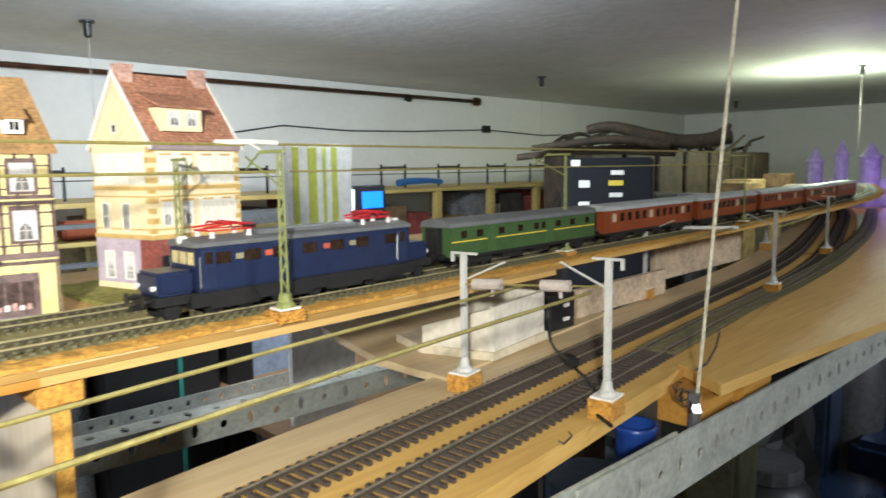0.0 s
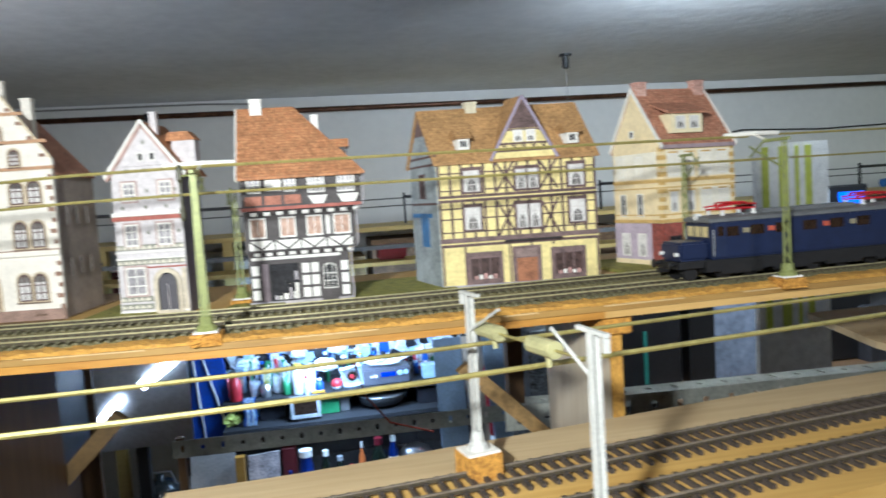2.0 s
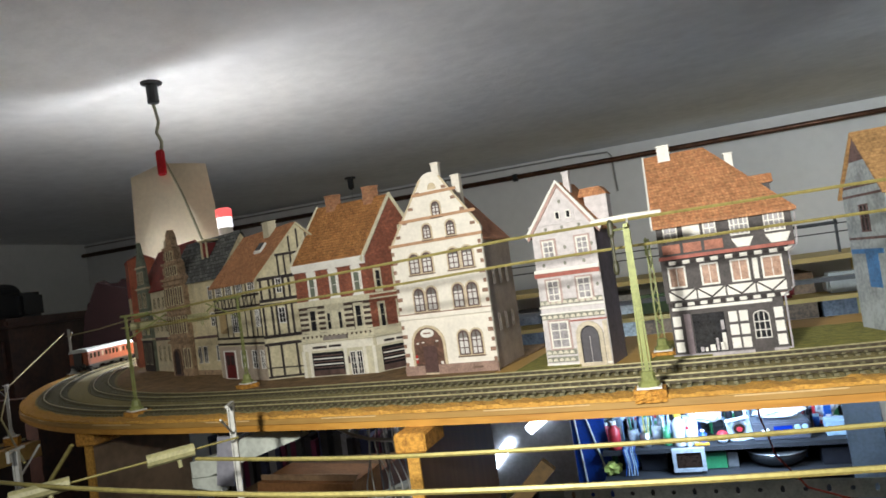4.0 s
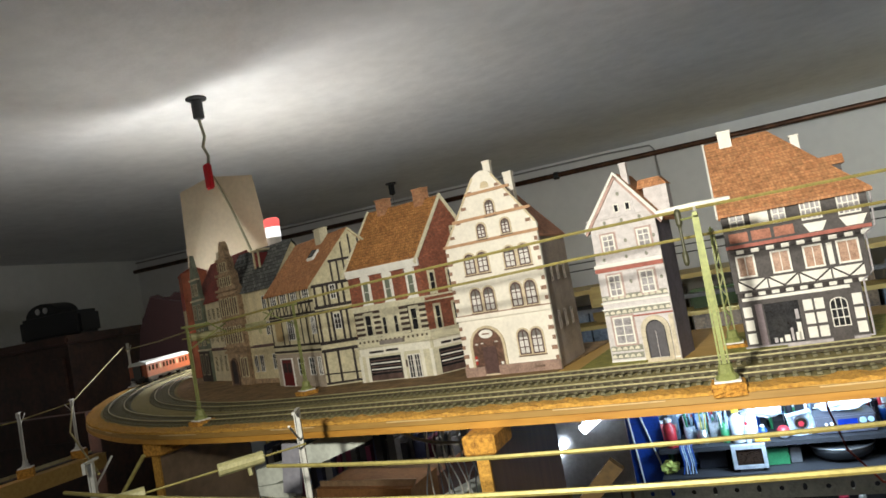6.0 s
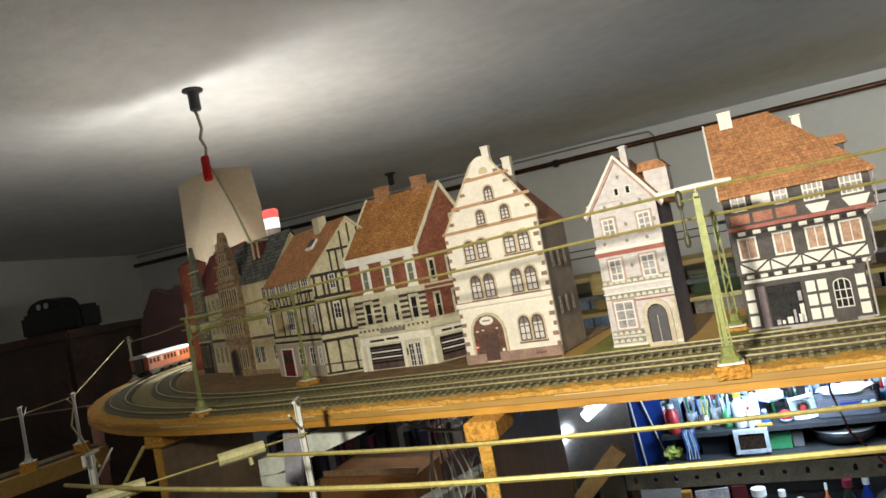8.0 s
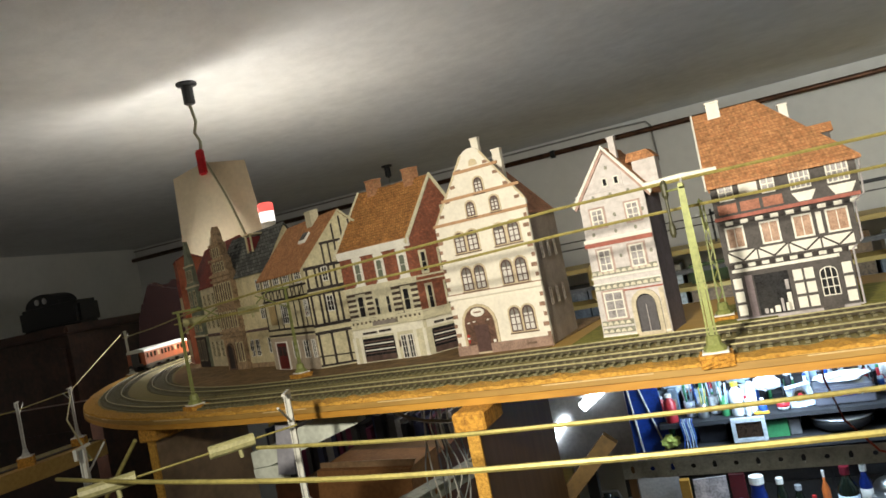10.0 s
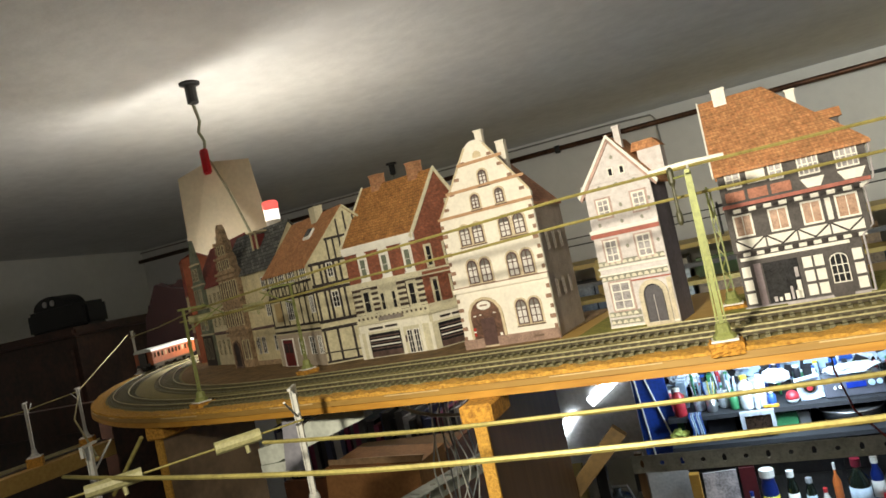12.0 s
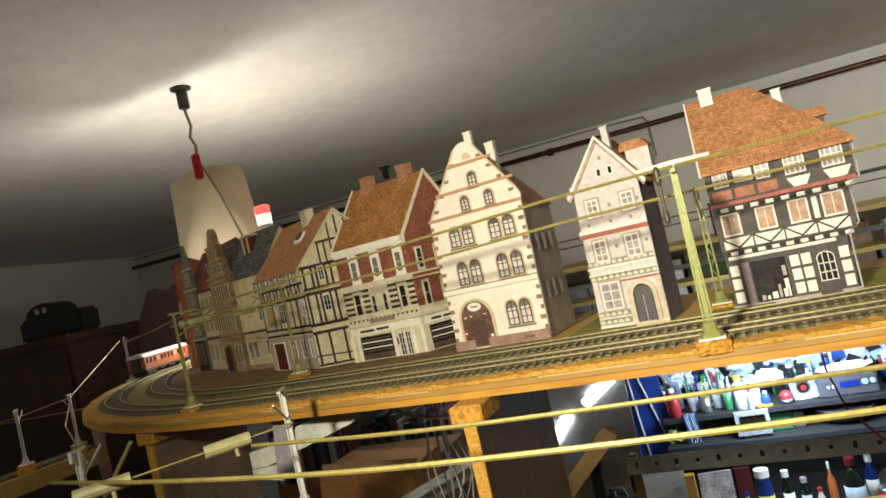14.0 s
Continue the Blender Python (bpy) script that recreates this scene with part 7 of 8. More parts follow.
# model castle lit in violet
CASTLE = mat("lilac_castle", (0.42, 0.36, 0.5), 0.7, vary=0.25, scale=50)
t = thing("model_castle", "lilac model castle with several turrets lit in violet", "model castle", at=(3.16, 0.62, 1.6), turn=-80)
for k, (x, y, r, hh) in enumerate(((0.05, 0, 0.03, 0.12), (0.14, 0.03, 0.025, 0.14), (0.24, 0, 0.035, 0.13), (0.36, 0.03, 0.03, 0.15), (0.47, 0, 0.045, 0.15), (0.62, 0.02, 0.04, 0.13))):
    bm = bmesh.new()
    hh = hh * 1.4
    lathe(bm, [(r, 0), (r, hh), (r * 1.15, hh + 0.004), (r * 1.15, hh + 0.012), (r * 0.9, hh + 0.014), (r * 0.1, hh + 0.06), (0.001, hh + 0.066)], (x, y, 0), 12)
    part("turret", bm, CASTLE, t)
for x0, x1, hh in ((0.05, 0.24, 0.09), (0.24, 0.62, 0.1)):
    bm = bmesh.new()
    box(bm, x0, x1, -0.01, 0.06, 0, hh)
    for k in range(int((x1 - x0) / 0.02)):
        box(bm, x0 + k * 0.02, x0 + k * 0.02 + 0.011, -0.012, -0.002, hh + 0.0005, hh + 0.012)
    part("castle_wall", bm, CASTLE, t)
bm = bmesh.new()
box(bm, 3.05, 3.5, -0.1, 0.68, 1.58, 1.5995)
tagged(part("castle_board", bm, BOARD), "plywood board carrying the model castle", "board")

# ---- workbench below ----
BENCH = mat("bench_white", (0.4, 0.42, 0.45), 0.4, vary=0.2, scale=12)
t = thing("workbench", "white-topped workbench under the far shelf", "workbench")
for name, b in (("benchtop", (-0.45, 0.62, 1.6, 2.1, 0.83, 0.86)), ("back_panel", (-0.45, 0.62, 2.1, 2.118, 0.4, 1.395))):
    bm = bmesh.new()
    box(bm, *b)
    part(name, bm, BENCH if name == "benchtop" else mat("dark_back_panel", (0.022, 0.022, 0.025), 0.7, scale=20), t)
for x in (-0.44, 0.57):
    for y in (1.62, 2.04):
        bm = bmesh.new()
        box(bm, x, x + 0.04, y, y + 0.04, 0, 0.83)
        part("leg", bm, STEEL, t)
for z, y in ((1.07, 1.82), (1.146, 1.86)):
    bm = bmesh.new()
    box(bm, -0.268, 0.56, y, 2.098, z, z + 0.013)
    part("tool_shelf", bm, MATS["dark_back_panel"], t)


# made-up drawers that keep the gap behind the bottles dark
t = thing("dark_gap_unit", "added dark unit filling the dark gap under the tool shelf", "drawer unit", at=(0.1, 1.91, 0.8602))
bm = bmesh.new()
box(bm, -0.4, 0.4, 0.004, 0.18, 0, 0.174)
part("body", bm, mat("dark_gap_case", (0.035, 0.035, 0.038), 0.6, vary=0.3, scale=20), t)
for k in range(5):
    for z in (0.006, 0.09):
        bm = bmesh.new()
        box(bm, -0.395 + 0.16 * k, -0.245 + 0.16 * k, 0, 0.0035, z, z + 0.078)
        part("drawer_front", bm, mat("dark_gap_front", (0.03, 0.028, 0.027), 0.45, vary=0.3, scale=30), t)


def bottle(x, y, z, r, h, body, cap, label, neck=0.4, band=None):
    r, h = r * 0.74, h * 0.88
    t = thing("bottle", label, "bottle", "bottles on the workbench", at=(x, y, z))
    bm = bmesh.new()
    lathe(bm, [(r * 0.9, 0), (r, 0.004), (r, h * 0.62), (r * neck, h * 0.78), (r * neck, h * 0.86)], sides=16)
    part("body", bm, body, t, smooth=True)
    bm = bmesh.new()
    lathe(bm, [(r * neck * 1.15, h * 0.86), (r * neck * 1.15, h)], sides=16)
    part("cap", bm, cap, t)
    if band:
        bm = bmesh.new()
        lathe(bm, [(r * 1.02, h * 0.15), (r * 1.02, h * 0.5)], sides=16)
        part("label", bm, band, t, smooth=True)


NAVY = mat("navy_tin", (0.01, 0.03, 0.2), 0.3, 0.2, scale=40)
DARKGREEN = mat("dark_bottle_glass", (0.01, 0.015, 0.01), 0.1, scale=40, bump=0)
BLUELABEL = mat("pale_blue_label", (0.55, 0.65, 0.75), 0.5, scale=60)
ORANGECAP = mat("orange_plastic", (0.55, 0.14, 0.03), 0.4, scale=60)
bright_red = mat("bright_red_cap", (0.5, 0.03, 0.03), 0.4, scale=60)
bottle(-0.025, 1.8, 0.86, 0.03, 0.165, NAVY, WHITE, "navy blue spray can with yellow label", 0.8, mat("yellow_label", (0.7, 0.6, 0.05), 0.5))
bottle(0.035, 1.83, 0.86, 0.02, 0.142, DARKGREEN, WHITE, "dark bottle with white cap and label", 0.6, WHITE)
bottle(0.15, 1.83, 0.86, 0.015, 0.156, ORANGECAP, WHITE, "small orange glue bottle with white nozzle", 0.3)
bottle(0.203, 1.81, 0.86, 0.036, 0.172, DARKGREEN, mat("dark_red_cap", (0.16, 0.01, 0.02), 0.4), "dark square-shouldered bottle with pale blue label", 0.42, BLUELABEL)
bottle(0.08, 1.84, 0.86, 0.018, 0.11, DARKGREEN, BENCH, "short dark bottle with grey cap", 0.6, BLUELABEL)
bottle(0.115, 1.8, 0.86, 0.014, 0.09, WHITE, bright_red, "short white bottle with red cap", 0.5)
bottle(-0.075, 1.79, 0.86, 0.013, 0.1, WHITE, NAVY, "short white bottle with navy cap", 0.5)
bottle(0.255, 1.87, 0.86, 0.022, 0.15, NAVY, WHITE, "slim navy bottle with white cap", 0.5, WHITE)
for x, y, r, m, l in ((0.285, 1.84, 0.028, REDPAINT, "small red jar on the bench"), (0.33, 1.84, 0.026, mat("amber_jar", (0.6, 0.25, 0.02), 0.2, scale=40), "small amber jar on the bench"), (0.12, 1.78, 0.016, STEEL, "small steel pot on the bench"), (0.145, 1.8, 0.014, STEEL, "small steel pot on the bench"), (0.42, 1.82, 0.03, WHITE, "white jar on the bench")):
    t = thing("jar", l, "jar", "jars on the workbench", at=(x, y, 0.86))
    bm = bmesh.new()
    lathe(bm, [(r * 0.8, 0), (r, 0.006), (r, r * 1.2), (r * 0.9, r * 1.5)], sides=14)
    part("body", bm, m, t, smooth=True)
    bm = bmesh.new()
    lathe(bm, [(r * 0.95, r * 1.5), (r * 0.95, r * 1.8), (r * 0.3, r * 1.85)], sides=14)
    part("lid", bm, STEEL, t, smooth=True)
bm = bmesh.new()
bmesh.ops.create_uvsphere(bm, u_segments=20, v_segments=12, radius=0.065)
bmesh.ops.scale(bm, verts=bm.verts, vec=(1, 1, 0.7))
bmesh.ops.translate(bm, verts=bm.verts, vec=(0.33, 1.94, 0.905))
tagged(part("steel_bowl", bm, STEEL, smooth=True), "upturned shiny steel bowl on the bench", "bowl")
rnd = random.Random(21)
bright = [mat("tool_%s" % n, c, 0.35, vary=0.15, scale=60) for n, c in (("white", (0.75, 0.78, 0.82)), ("blue", (0.02, 0.08, 0.35)), ("yellow", (0.65, 0.55, 0.05)), ("green", (0.05, 0.25, 0.1)), ("red", (0.45, 0.03, 0.04)), ("black", (0.02, 0.02, 0.025)), ("pale_blue", (0.4, 0.55, 0.7)))]
bright = [bright[k] for k in (0, 0, 1, 1, 2, 3, 3, 4, 4, 5, 5, 5, 5, 6, 6)]
for k in range(110):
    x, y = rnd.uniform(-0.29, 0.54), rnd.uniform(1.99, 2.08)
    kind = rnd.choice(("tin", "screwdriver", "box", "tin"))
    h = rnd.uniform(0.03, 0.085)
    low_shelf = k % 3 == 0
    t = thing(kind if kind != "box" else "small_carton", "%s standing on the tool shelf" % {"tin": "small painted hobby tin", "screwdriver": "screwdriver with coloured handle", "box": "small coloured carton"}[kind], kind if kind != "box" else "carton", "things on the tool shelf", at=(x, y - 0.06 if low_shelf else y, 1.083 if low_shelf else 1.159))
    bm = bmesh.new()
    if kind == "tin":
        r = rnd.uniform(0.004, 0.011)
        lathe(bm, [(r, 0), (r, h), (r * 0.9, h + 0.004)], sides=12)
        part("body", bm, rnd.choice(bright), t, smooth=True)
        bm = bmesh.new()
        lathe(bm, [(r * 0.95, h + 0.004), (r * 0.95, h + 0.012)], sides=12)
        part("lid", bm, rnd.choice(bright), t)
    elif kind == "screwdriver":
        lathe(bm, [(0.0025, 0.03), (0.0045, 0.034), (0.0045, 0.056), (0.003, 0.06)], sides=8)
        part("handle", bm, rnd.choice(bright), t)
        bm = bmesh.new()
        tube(bm, [(0, 0, 0), (0, 0, 0.03)], 0.0013, 6)
        part("blade", bm, STEEL, t)
    else:
        w = rnd.uniform(0.012, 0.028)
        box(bm, -w / 2, w / 2, -0.015, 0.015, 0, h)
        part("body", bm, rnd.choice(bright), t)
        bm = bmesh.new()
        box(bm, -w * 0.35, w * 0.35, -0.0165, -0.0152, h * 0.3, h * 0.6)
        part("label", bm, WHITE, t)
def crumpled(name, label, category, group, at, size, material, seed):
    """A crumpled bag or cloth: a ball pushed in and out by noise at two scales."""
    bm = bmesh.new()
    bmesh.ops.create_icosphere(bm, subdivisions=3, radius=1.0)
    for v in bm.verts:
        n1 = noise.noise_vector(v.co * 1.6 + Vector((seed, 0, 0))) * 0.5
        n2 = noise.noise_vector(v.co * 5 + Vector((0, seed, 0))) * 0.22
        v.co = Vector([(c + a + b) * k for c, a, b, k in zip(v.co, n1, n2, size)])
    bmesh.ops.translate(bm, verts=bm.verts, vec=at)
    tagged(part(name, bm, material), label, category, group)


CLEAR = mat("milky_bag", (0.62, 0.7, 0.8), 0.25, vary=0.25, scale=40)
SHELF = 1.159
rnd = random.Random(64)
for k, (x, z, w, h) in enumerate(((-0.225, 1.235, 0.028, 0.024), (-0.185, 1.24, 0.024, 0.02), (-0.03, 1.262, 0.03, 0.02), (0.055, 1.235, 0.038, 0.022), (0.1, 1.27, 0.03, 0.018), (0.4, 1.22, 0.03, 0.03), (0.47, 1.25, 0.035, 0.03))):
    crumpled("wall_bag", "crumpled milky plastic bag hung on the bench panel", "plastic bag", "bags on the bench panel", (x, 2.03 if k != 3 else 1.93, z), (w, 0.02, h), (CLEAR, bright[0])[k % 2], k * 3.1)

for k in range(34):
    x, z = -0.26 + 0.0245 * k + rnd.uniform(-0.012, 0.012), rnd.uniform(1.215, 1.31)
    w, h = rnd.uniform(0.018, 0.032), rnd.uniform(0.024, 0.045)
    m = pose(x, 2.092 - 0.0022 * (k % 9), z, 0, rnd.uniform(-28, 28), 0)
    t = thing("blister_pack", "small packet of spare parts pinned to the bench panel", "packet", "packets on the bench panel")
    bm = bmesh.new()
    box(bm, -w, w, -0.001, 0.001, -h, h, m)
    part("card", bm, (bright[0], bright[14], CLEAR, bright[0], bright[11], CLEAR, bright[2])[k % 7], t)
    bm = bmesh.new()
    prism(bm, [(-w * 0.7, -h * 0.7), (w * 0.7, -h * 0.6), (w * 0.6, h * 0.35), (-w * 0.6, h * 0.4)], "y", -0.012, -0.0012, m)
    part("blister", bm, (CLEAR, bright[11], bright[13], bright[14], CLEAR, bright[2], bright[0], bright[11])[k % 8], t)


def pot_of_brushes(x, y, r, h, body, n):
    """A pot with thin sticks fanning out of it."""
    t = thing("brush_pot", "small pot full of brushes and tweezers on the tool shelf", "pot", "pots on the tool shelf", at=(x, y, SHELF))
    bm = bmesh.new()
    lathe(bm, [(r * 0.85, 0), (r, 0.003), (r, h), (r * 0.9, h), (r * 0.85, 0.006)], sides=14)
    part("pot", bm, body, t, smooth=True)
    for k in range(n):
        a, lean, top = rnd.uniform(0, 6.28), rnd.uniform(0.3, 1.5), rnd.uniform(0.075, 0.115)
        bm = bmesh.new()
        tube(bm, [(r * 0.5 * math.cos(a), r * 0.5 * math.sin(a), 0.01), (r * lean * math.cos(a), r * lean * math.sin(a), top)], rnd.uniform(0.0011, 0.0026), 6)
        part("brush", bm, rnd.choice(sticks), t)


sticks = [bright[0], CLEAR, bright[2], bright[9], STEEL, STEEL, bright[4], bright[5], bright[13], bright[9]]
for x, y, r, h, m, n in ((-0.172, 1.93, 0.017, 0.05, CLEAR, 12), (-0.135, 1.9, 0.016, 0.045, STEEL, 11), (-0.098, 1.94, 0.018, 0.055, bright[0], 12), (-0.07, 1.9, 0.013, 0.06, bright[5], 9)):
    pot_of_brushes(x, y, r, h, m, n)


def shelf_bottle(x, y, r, h, body, cap, label):
    t = thing("bottle", label, "bottle", "bottles on the tool shelf", at=(x, y, SHELF))
    bm = bmesh.new()
    lathe(bm, [(r * 0.9, 0), (r, 0.003), (r, h * 0.72), (r * 0.45, h * 0.84), (r * 0.45, h * 0.88)], sides=14)
    part("body", bm, body, t, smooth=True)
    bm = bmesh.new()
    lathe(bm, [(r * 0.55, h * 0.88), (r * 0.55, h), (r * 0.3, h)], sides=12)
    part("cap", bm, cap, t)


shelf_bottle(-0.228, 1.89, 0.019, 0.088, bright[8], WHITE, "red plastic bottle with white cap on the tool shelf")
shelf_bottle(-0.258, 1.95, 0.014, 0.07, bright[8], bright[0], "slim dark red bottle on the tool shelf")
shelf_bottle(-0.033, 1.89, 0.02, 0.1, bright[0], bright[4], "white plastic bottle with yellow cap on the tool shelf")
shelf_bottle(0.008, 1.9, 0.015, 0.095, bright[0], CLEAR, "slim white plastic bottle on the tool shelf")
shelf_bottle(-0.008, 1.872, 0.008, 0.06, CLEAR, bright[8], "tiny clear bottle with round red cap on the tool shelf")
shelf_bottle(0.034, 1.885, 0.012, 0.045, bright[2], bright[0], "small blue bottle with white cap on the tool shelf")
for x, y, z, w, d, h, m, l in ((0.028, 1.868, SHELF, 0.042, 0.012, 0.009, mat("orange_card", (0.6, 0.3, 0.02), 0.6, scale=60), "flat orange carton at the edge of the tool shelf"), (0.06, 1.89, 1.083, 0.064, 0.05, 0.05, bright[5], "dark green carton beside the small monitor"), (0.11, 1.9, 1.083, 0.03, 0.03, 0.045, STEEL, "small grey metal box on the lower tool shelf"), (-0.12, 1.9, 1.083, 0.08, 0.04, 0.055, bright[11], "black plastic box on the lower tool shelf"), (0.4, 1.88, 1.083, 0.1, 0.06, 0.05, bright[11], "black plastic box on the lower tool shelf"), (0.42, 1.9, SHELF, 0.09, 0.05, 0.045, bright[14], "pale blue carton on the tool shelf")):
    bm = bmesh.new()
    box(bm, x - w / 2, x + w / 2, y, y + d, z + 0.0004, z + h)
    bmesh.ops.bevel(bm, geom=bm.edges[:], offset=0.0015, segments=1, affect="EDGES")
    tagged(part("carton", bm, m), l, "carton", "cartons on the tool shelves")
t = thing("tape_ball", "red and white roll of tape on the tool shelf", "tape roll", at=(0.09, 1.89, SHELF))
for name, m, a, b in (("red_tape", bright[8], -0.3, 1.5), ("white_tape", bright[0], -1.5, -0.33)):
    bm = bmesh.new()
    lathe(bm, [(0.019 * math.cos(a + (b - a) * k / 8), 0.019 + 0.019 * math.sin(a + (b - a) * k / 8)) for k in range(9)], sides=16)
    part(name, bm, m, t, smooth=True)
t = thing("lens_tray", "clear tilted plastic tray holding a round dark lens", "tray", at=(0.146, 1.91, SHELF))
tilt = pose(0, 0, 0, 12, -9, 0)
for name, b in (("back", (-0.032, 0.032, 0.012, 0.014, 0.004, 0.066)), ("side", (-0.034, -0.0322, -0.004, 0.014, 0.004, 0.066)), ("side", (0.0322, 0.034, -0.004, 0.014, 0.004, 0.066)), ("rim", (-0.034, 0.034, -0.004, 0.014, 0.0662, 0.069)), ("rim", (-0.034, 0.034, -0.004, 0.014, 0.0005, 0.0038))):
    bm = bmesh.new()
    box(bm, *b, tilt)
    part(name, bm, CLEAR, t)
for name, r, y, m in (("ring", 0.021, 0.0, STEEL), ("lens", 0.016, -0.003, DARKGLASS), ("lens_centre", 0.008, -0.006, bright[8])):
    bm = bmesh.new()
    lathe(bm, [(r, 0), (r, 0.002), (r * 0.1, 0.0025)], sides=18)
    bmesh.ops.transform(bm, verts=bm.verts, matrix=tilt @ pose(0.0, 0.011 + y, 0.034, 90, 0, 0))
    part(name, bm, m, t)
t = thing("bench_device", "black bench radio with pale knobs and a blue display", "radio", at=(0.253, 1.885, SHELF))
bm = bmesh.new()
box(bm, -0.078, 0.078, 0, 0.09, 0.0004, 0.054)
bmesh.ops.bevel(bm, geom=bm.edges[:], offset=0.004, segments=2, affect="EDGES")
part("case", bm, mat("dark_grey_case", (0.09, 0.09, 0.11), 0.35, scale=40), t)
bm = bmesh.new()
box(bm, -0.02, 0.03, -0.0025, -0.0003, 0.026, 0.042)
part("display", bm, mat("deep_blue_display", (0.01, 0.03, 0.25), 0.15, scale=40, bump=0), t)
for x, z, r, m in ((-0.05, 0.03, 0.004, WHITE), (-0.036, 0.031, 0.005, WHITE), (0.044, 0.035, 0.009, bright[14]), (0.064, 0.036, 0.008, bright[14])):
    bm = bmesh.new()
    lathe(bm, [(r, 0), (r * 0.9, 0.005), (r * 0.2, 0.006)], sides=12)
    bmesh.ops.transform(bm, verts=bm.verts, matrix=pose(x, -0.0004, z, 90, 0, 0))
    part("knob", bm, m, t)
crumpled("white_cloth", "crumpled white cloth lying on the bench radio", "cloth", "", (0.255, 1.93, SHELF + 0.072), (0.07, 0.03, 0.014), bright[0], 71)
t = thing("black_pan", "black pan with a shiny rim on the lower tool shelf", "pan", at=(0.235, 1.93, 1.083))
bm = bmesh.new()
lathe(bm, [(0.05, 0.0004), (0.075, 0.015), (0.085, 0.042), (0.081, 0.042), (0.07, 0.018), (0.03, 0.008)], sides=28)
part("body", bm, BLACK, t, smooth=True)
bm = bmesh.new()
lathe(bm, [(0.0855, 0.041), (0.088, 0.043), (0.0855, 0.0455), (0.083, 0.0432)], sides=28)
part("rim", bm, STEEL, t, smooth=True)
crumpled("yellow_green_sponge", "yellow-green sponge on the lower tool shelf", "sponge", "", (-0.245, 1.875, 1.104), (0.026, 0.018, 0.019), mat("yellow_green_sponge", (0.5, 0.55, 0.12), 0.8, scale=60), 17)
t = thing("hanging_leads", "blue and clear leads hanging over the edge of the tool shelf", "leads")
for k in range(7):
    x = -0.205 + 0.0055 * k
    bm = bmesh.new()
    tube(bm, [(x, 1.9, 1.162), (x, 1.857, 1.163), (x + 0.002, 1.853, 1.15), (x + 0.006, 1.85, 1.12), (x + 0.004 * (k % 3), 1.85, 1.086)], 0.0018, 6)
    part("lead", bm, (bright[2], CLEAR, bright[13])[k % 3], t)
t = thing("small_monitor", "white-framed small monitor on the tool shelf", "monitor", at=(-0.015, 1.84, 1.092))
bm = bmesh.new()
for b in ((-0.047, -0.036, 0, 0.02, 0, 0.068), (0.036, 0.047, 0, 0.02, 0, 0.068), (-0.0355, 0.0355, 0, 0.02, 0.057, 0.068), (-0.0355, 0.0355, 0, 0.02, 0, 0.01)):
    box(bm, *b)
part("frame", bm, BENCH, t)
bm = bmesh.new()
box(bm, -0.0355, 0.0355, 0.006, 0.018, 0.0105, 0.0565)
part("screen", bm, DARKGLASS, t)
bm = bmesh.new()
box(bm, -0.03, 0.03, 0.002, 0.05, -0.0086, -0.0005)
part("stand", bm, BLACK, t)

# tube lamp over the bench, and sheets beside it
t = thing("tube_lamp", "bright tube lamp standing beside the workbench", "tube lamp")
for a, b in (((-0.409, 1.5, 1.328), (-0.325, 1.5, 1.388)), ((-0.537, 1.5, 1.22), (-0.474, 1.5, 1.29))):
    bm = bmesh.new()
    tube(bm, [a, b], 0.014, 10)
    part("tube", bm, glow("tube_glow", (0.85, 0.93, 1.0), 9) if "tube_glow" not in MATS else MATS["tube_glow"], t)
bm = bmesh.new()
box(bm, -0.56, -0.3, 1.53, 1.54, 1.16, 1.42)
part("reflector", bm, STEEL, t)
bm = bmesh.new()
box(bm, -0.45, -0.42, 1.545, 1.57, 0, 1.4)
part("stand", bm, BLACK, t)
BLUESHEET = mat("blue_tarpaulin", (0.01, 0.05, 0.32), 0.5, vary=0.2, scale=20)
t = thing("blue_tarpaulin", "folded blue tarpaulin with white cords hanging by the bench", "tarpaulin")
bm = bmesh.new()
prism(bm, [(-0.375, 1.0), (-0.24, 1.0), (-0.26, 1.3), (-0.355, 1.3)], "y", 1.9, 1.915)
part("sheet", bm, BLUESHEET, t)
for a, b in ((-0.35, -0.33), (-0.32, -0.25)):
    bm = bmesh.new()
    tube(bm, [(a, 1.896, 1.3), (b, 1.896, 1.02)], 0.003, 5)
    part("cord", bm, WHITE, t)
t = thing("fire_extinguisher", "red fire extinguisher standing beside the workbench", "fire extinguisher", at=(0.6, 1.72, 0.72))
bm = bmesh.new()
lathe(bm, [(0.07, 0), (0.075, 0.02), (0.075, 0.46), (0.05, 0.52), (0.02, 0.53)], sides=20)
part("body", bm, mat("deep_red_enamel", (0.22, 0.01, 0.015), 0.3, scale=30), t, smooth=True)
bm = bmesh.new()
lathe(bm, [(0.0755, 0.2), (0.0755, 0.3)], sides=20)
part("label", bm, WHITE, t, smooth=True)
bm = bmesh.new()
box(bm, -0.02, 0.05, -0.01, 0.01, 0.53, 0.57)
part("valve", bm, BLACK, t)
bm = bmesh.new()
box(bm, 0.5, 0.75, 1.62, 1.82, 0.0, 0.718)
tagged(part("stool_crate", bm, tints[1]), "dark crate carrying the fire extinguisher", "crate")
t = thing("leaning_sheets", "blue-grey and white sheets leaning by the bench", "sheet material")
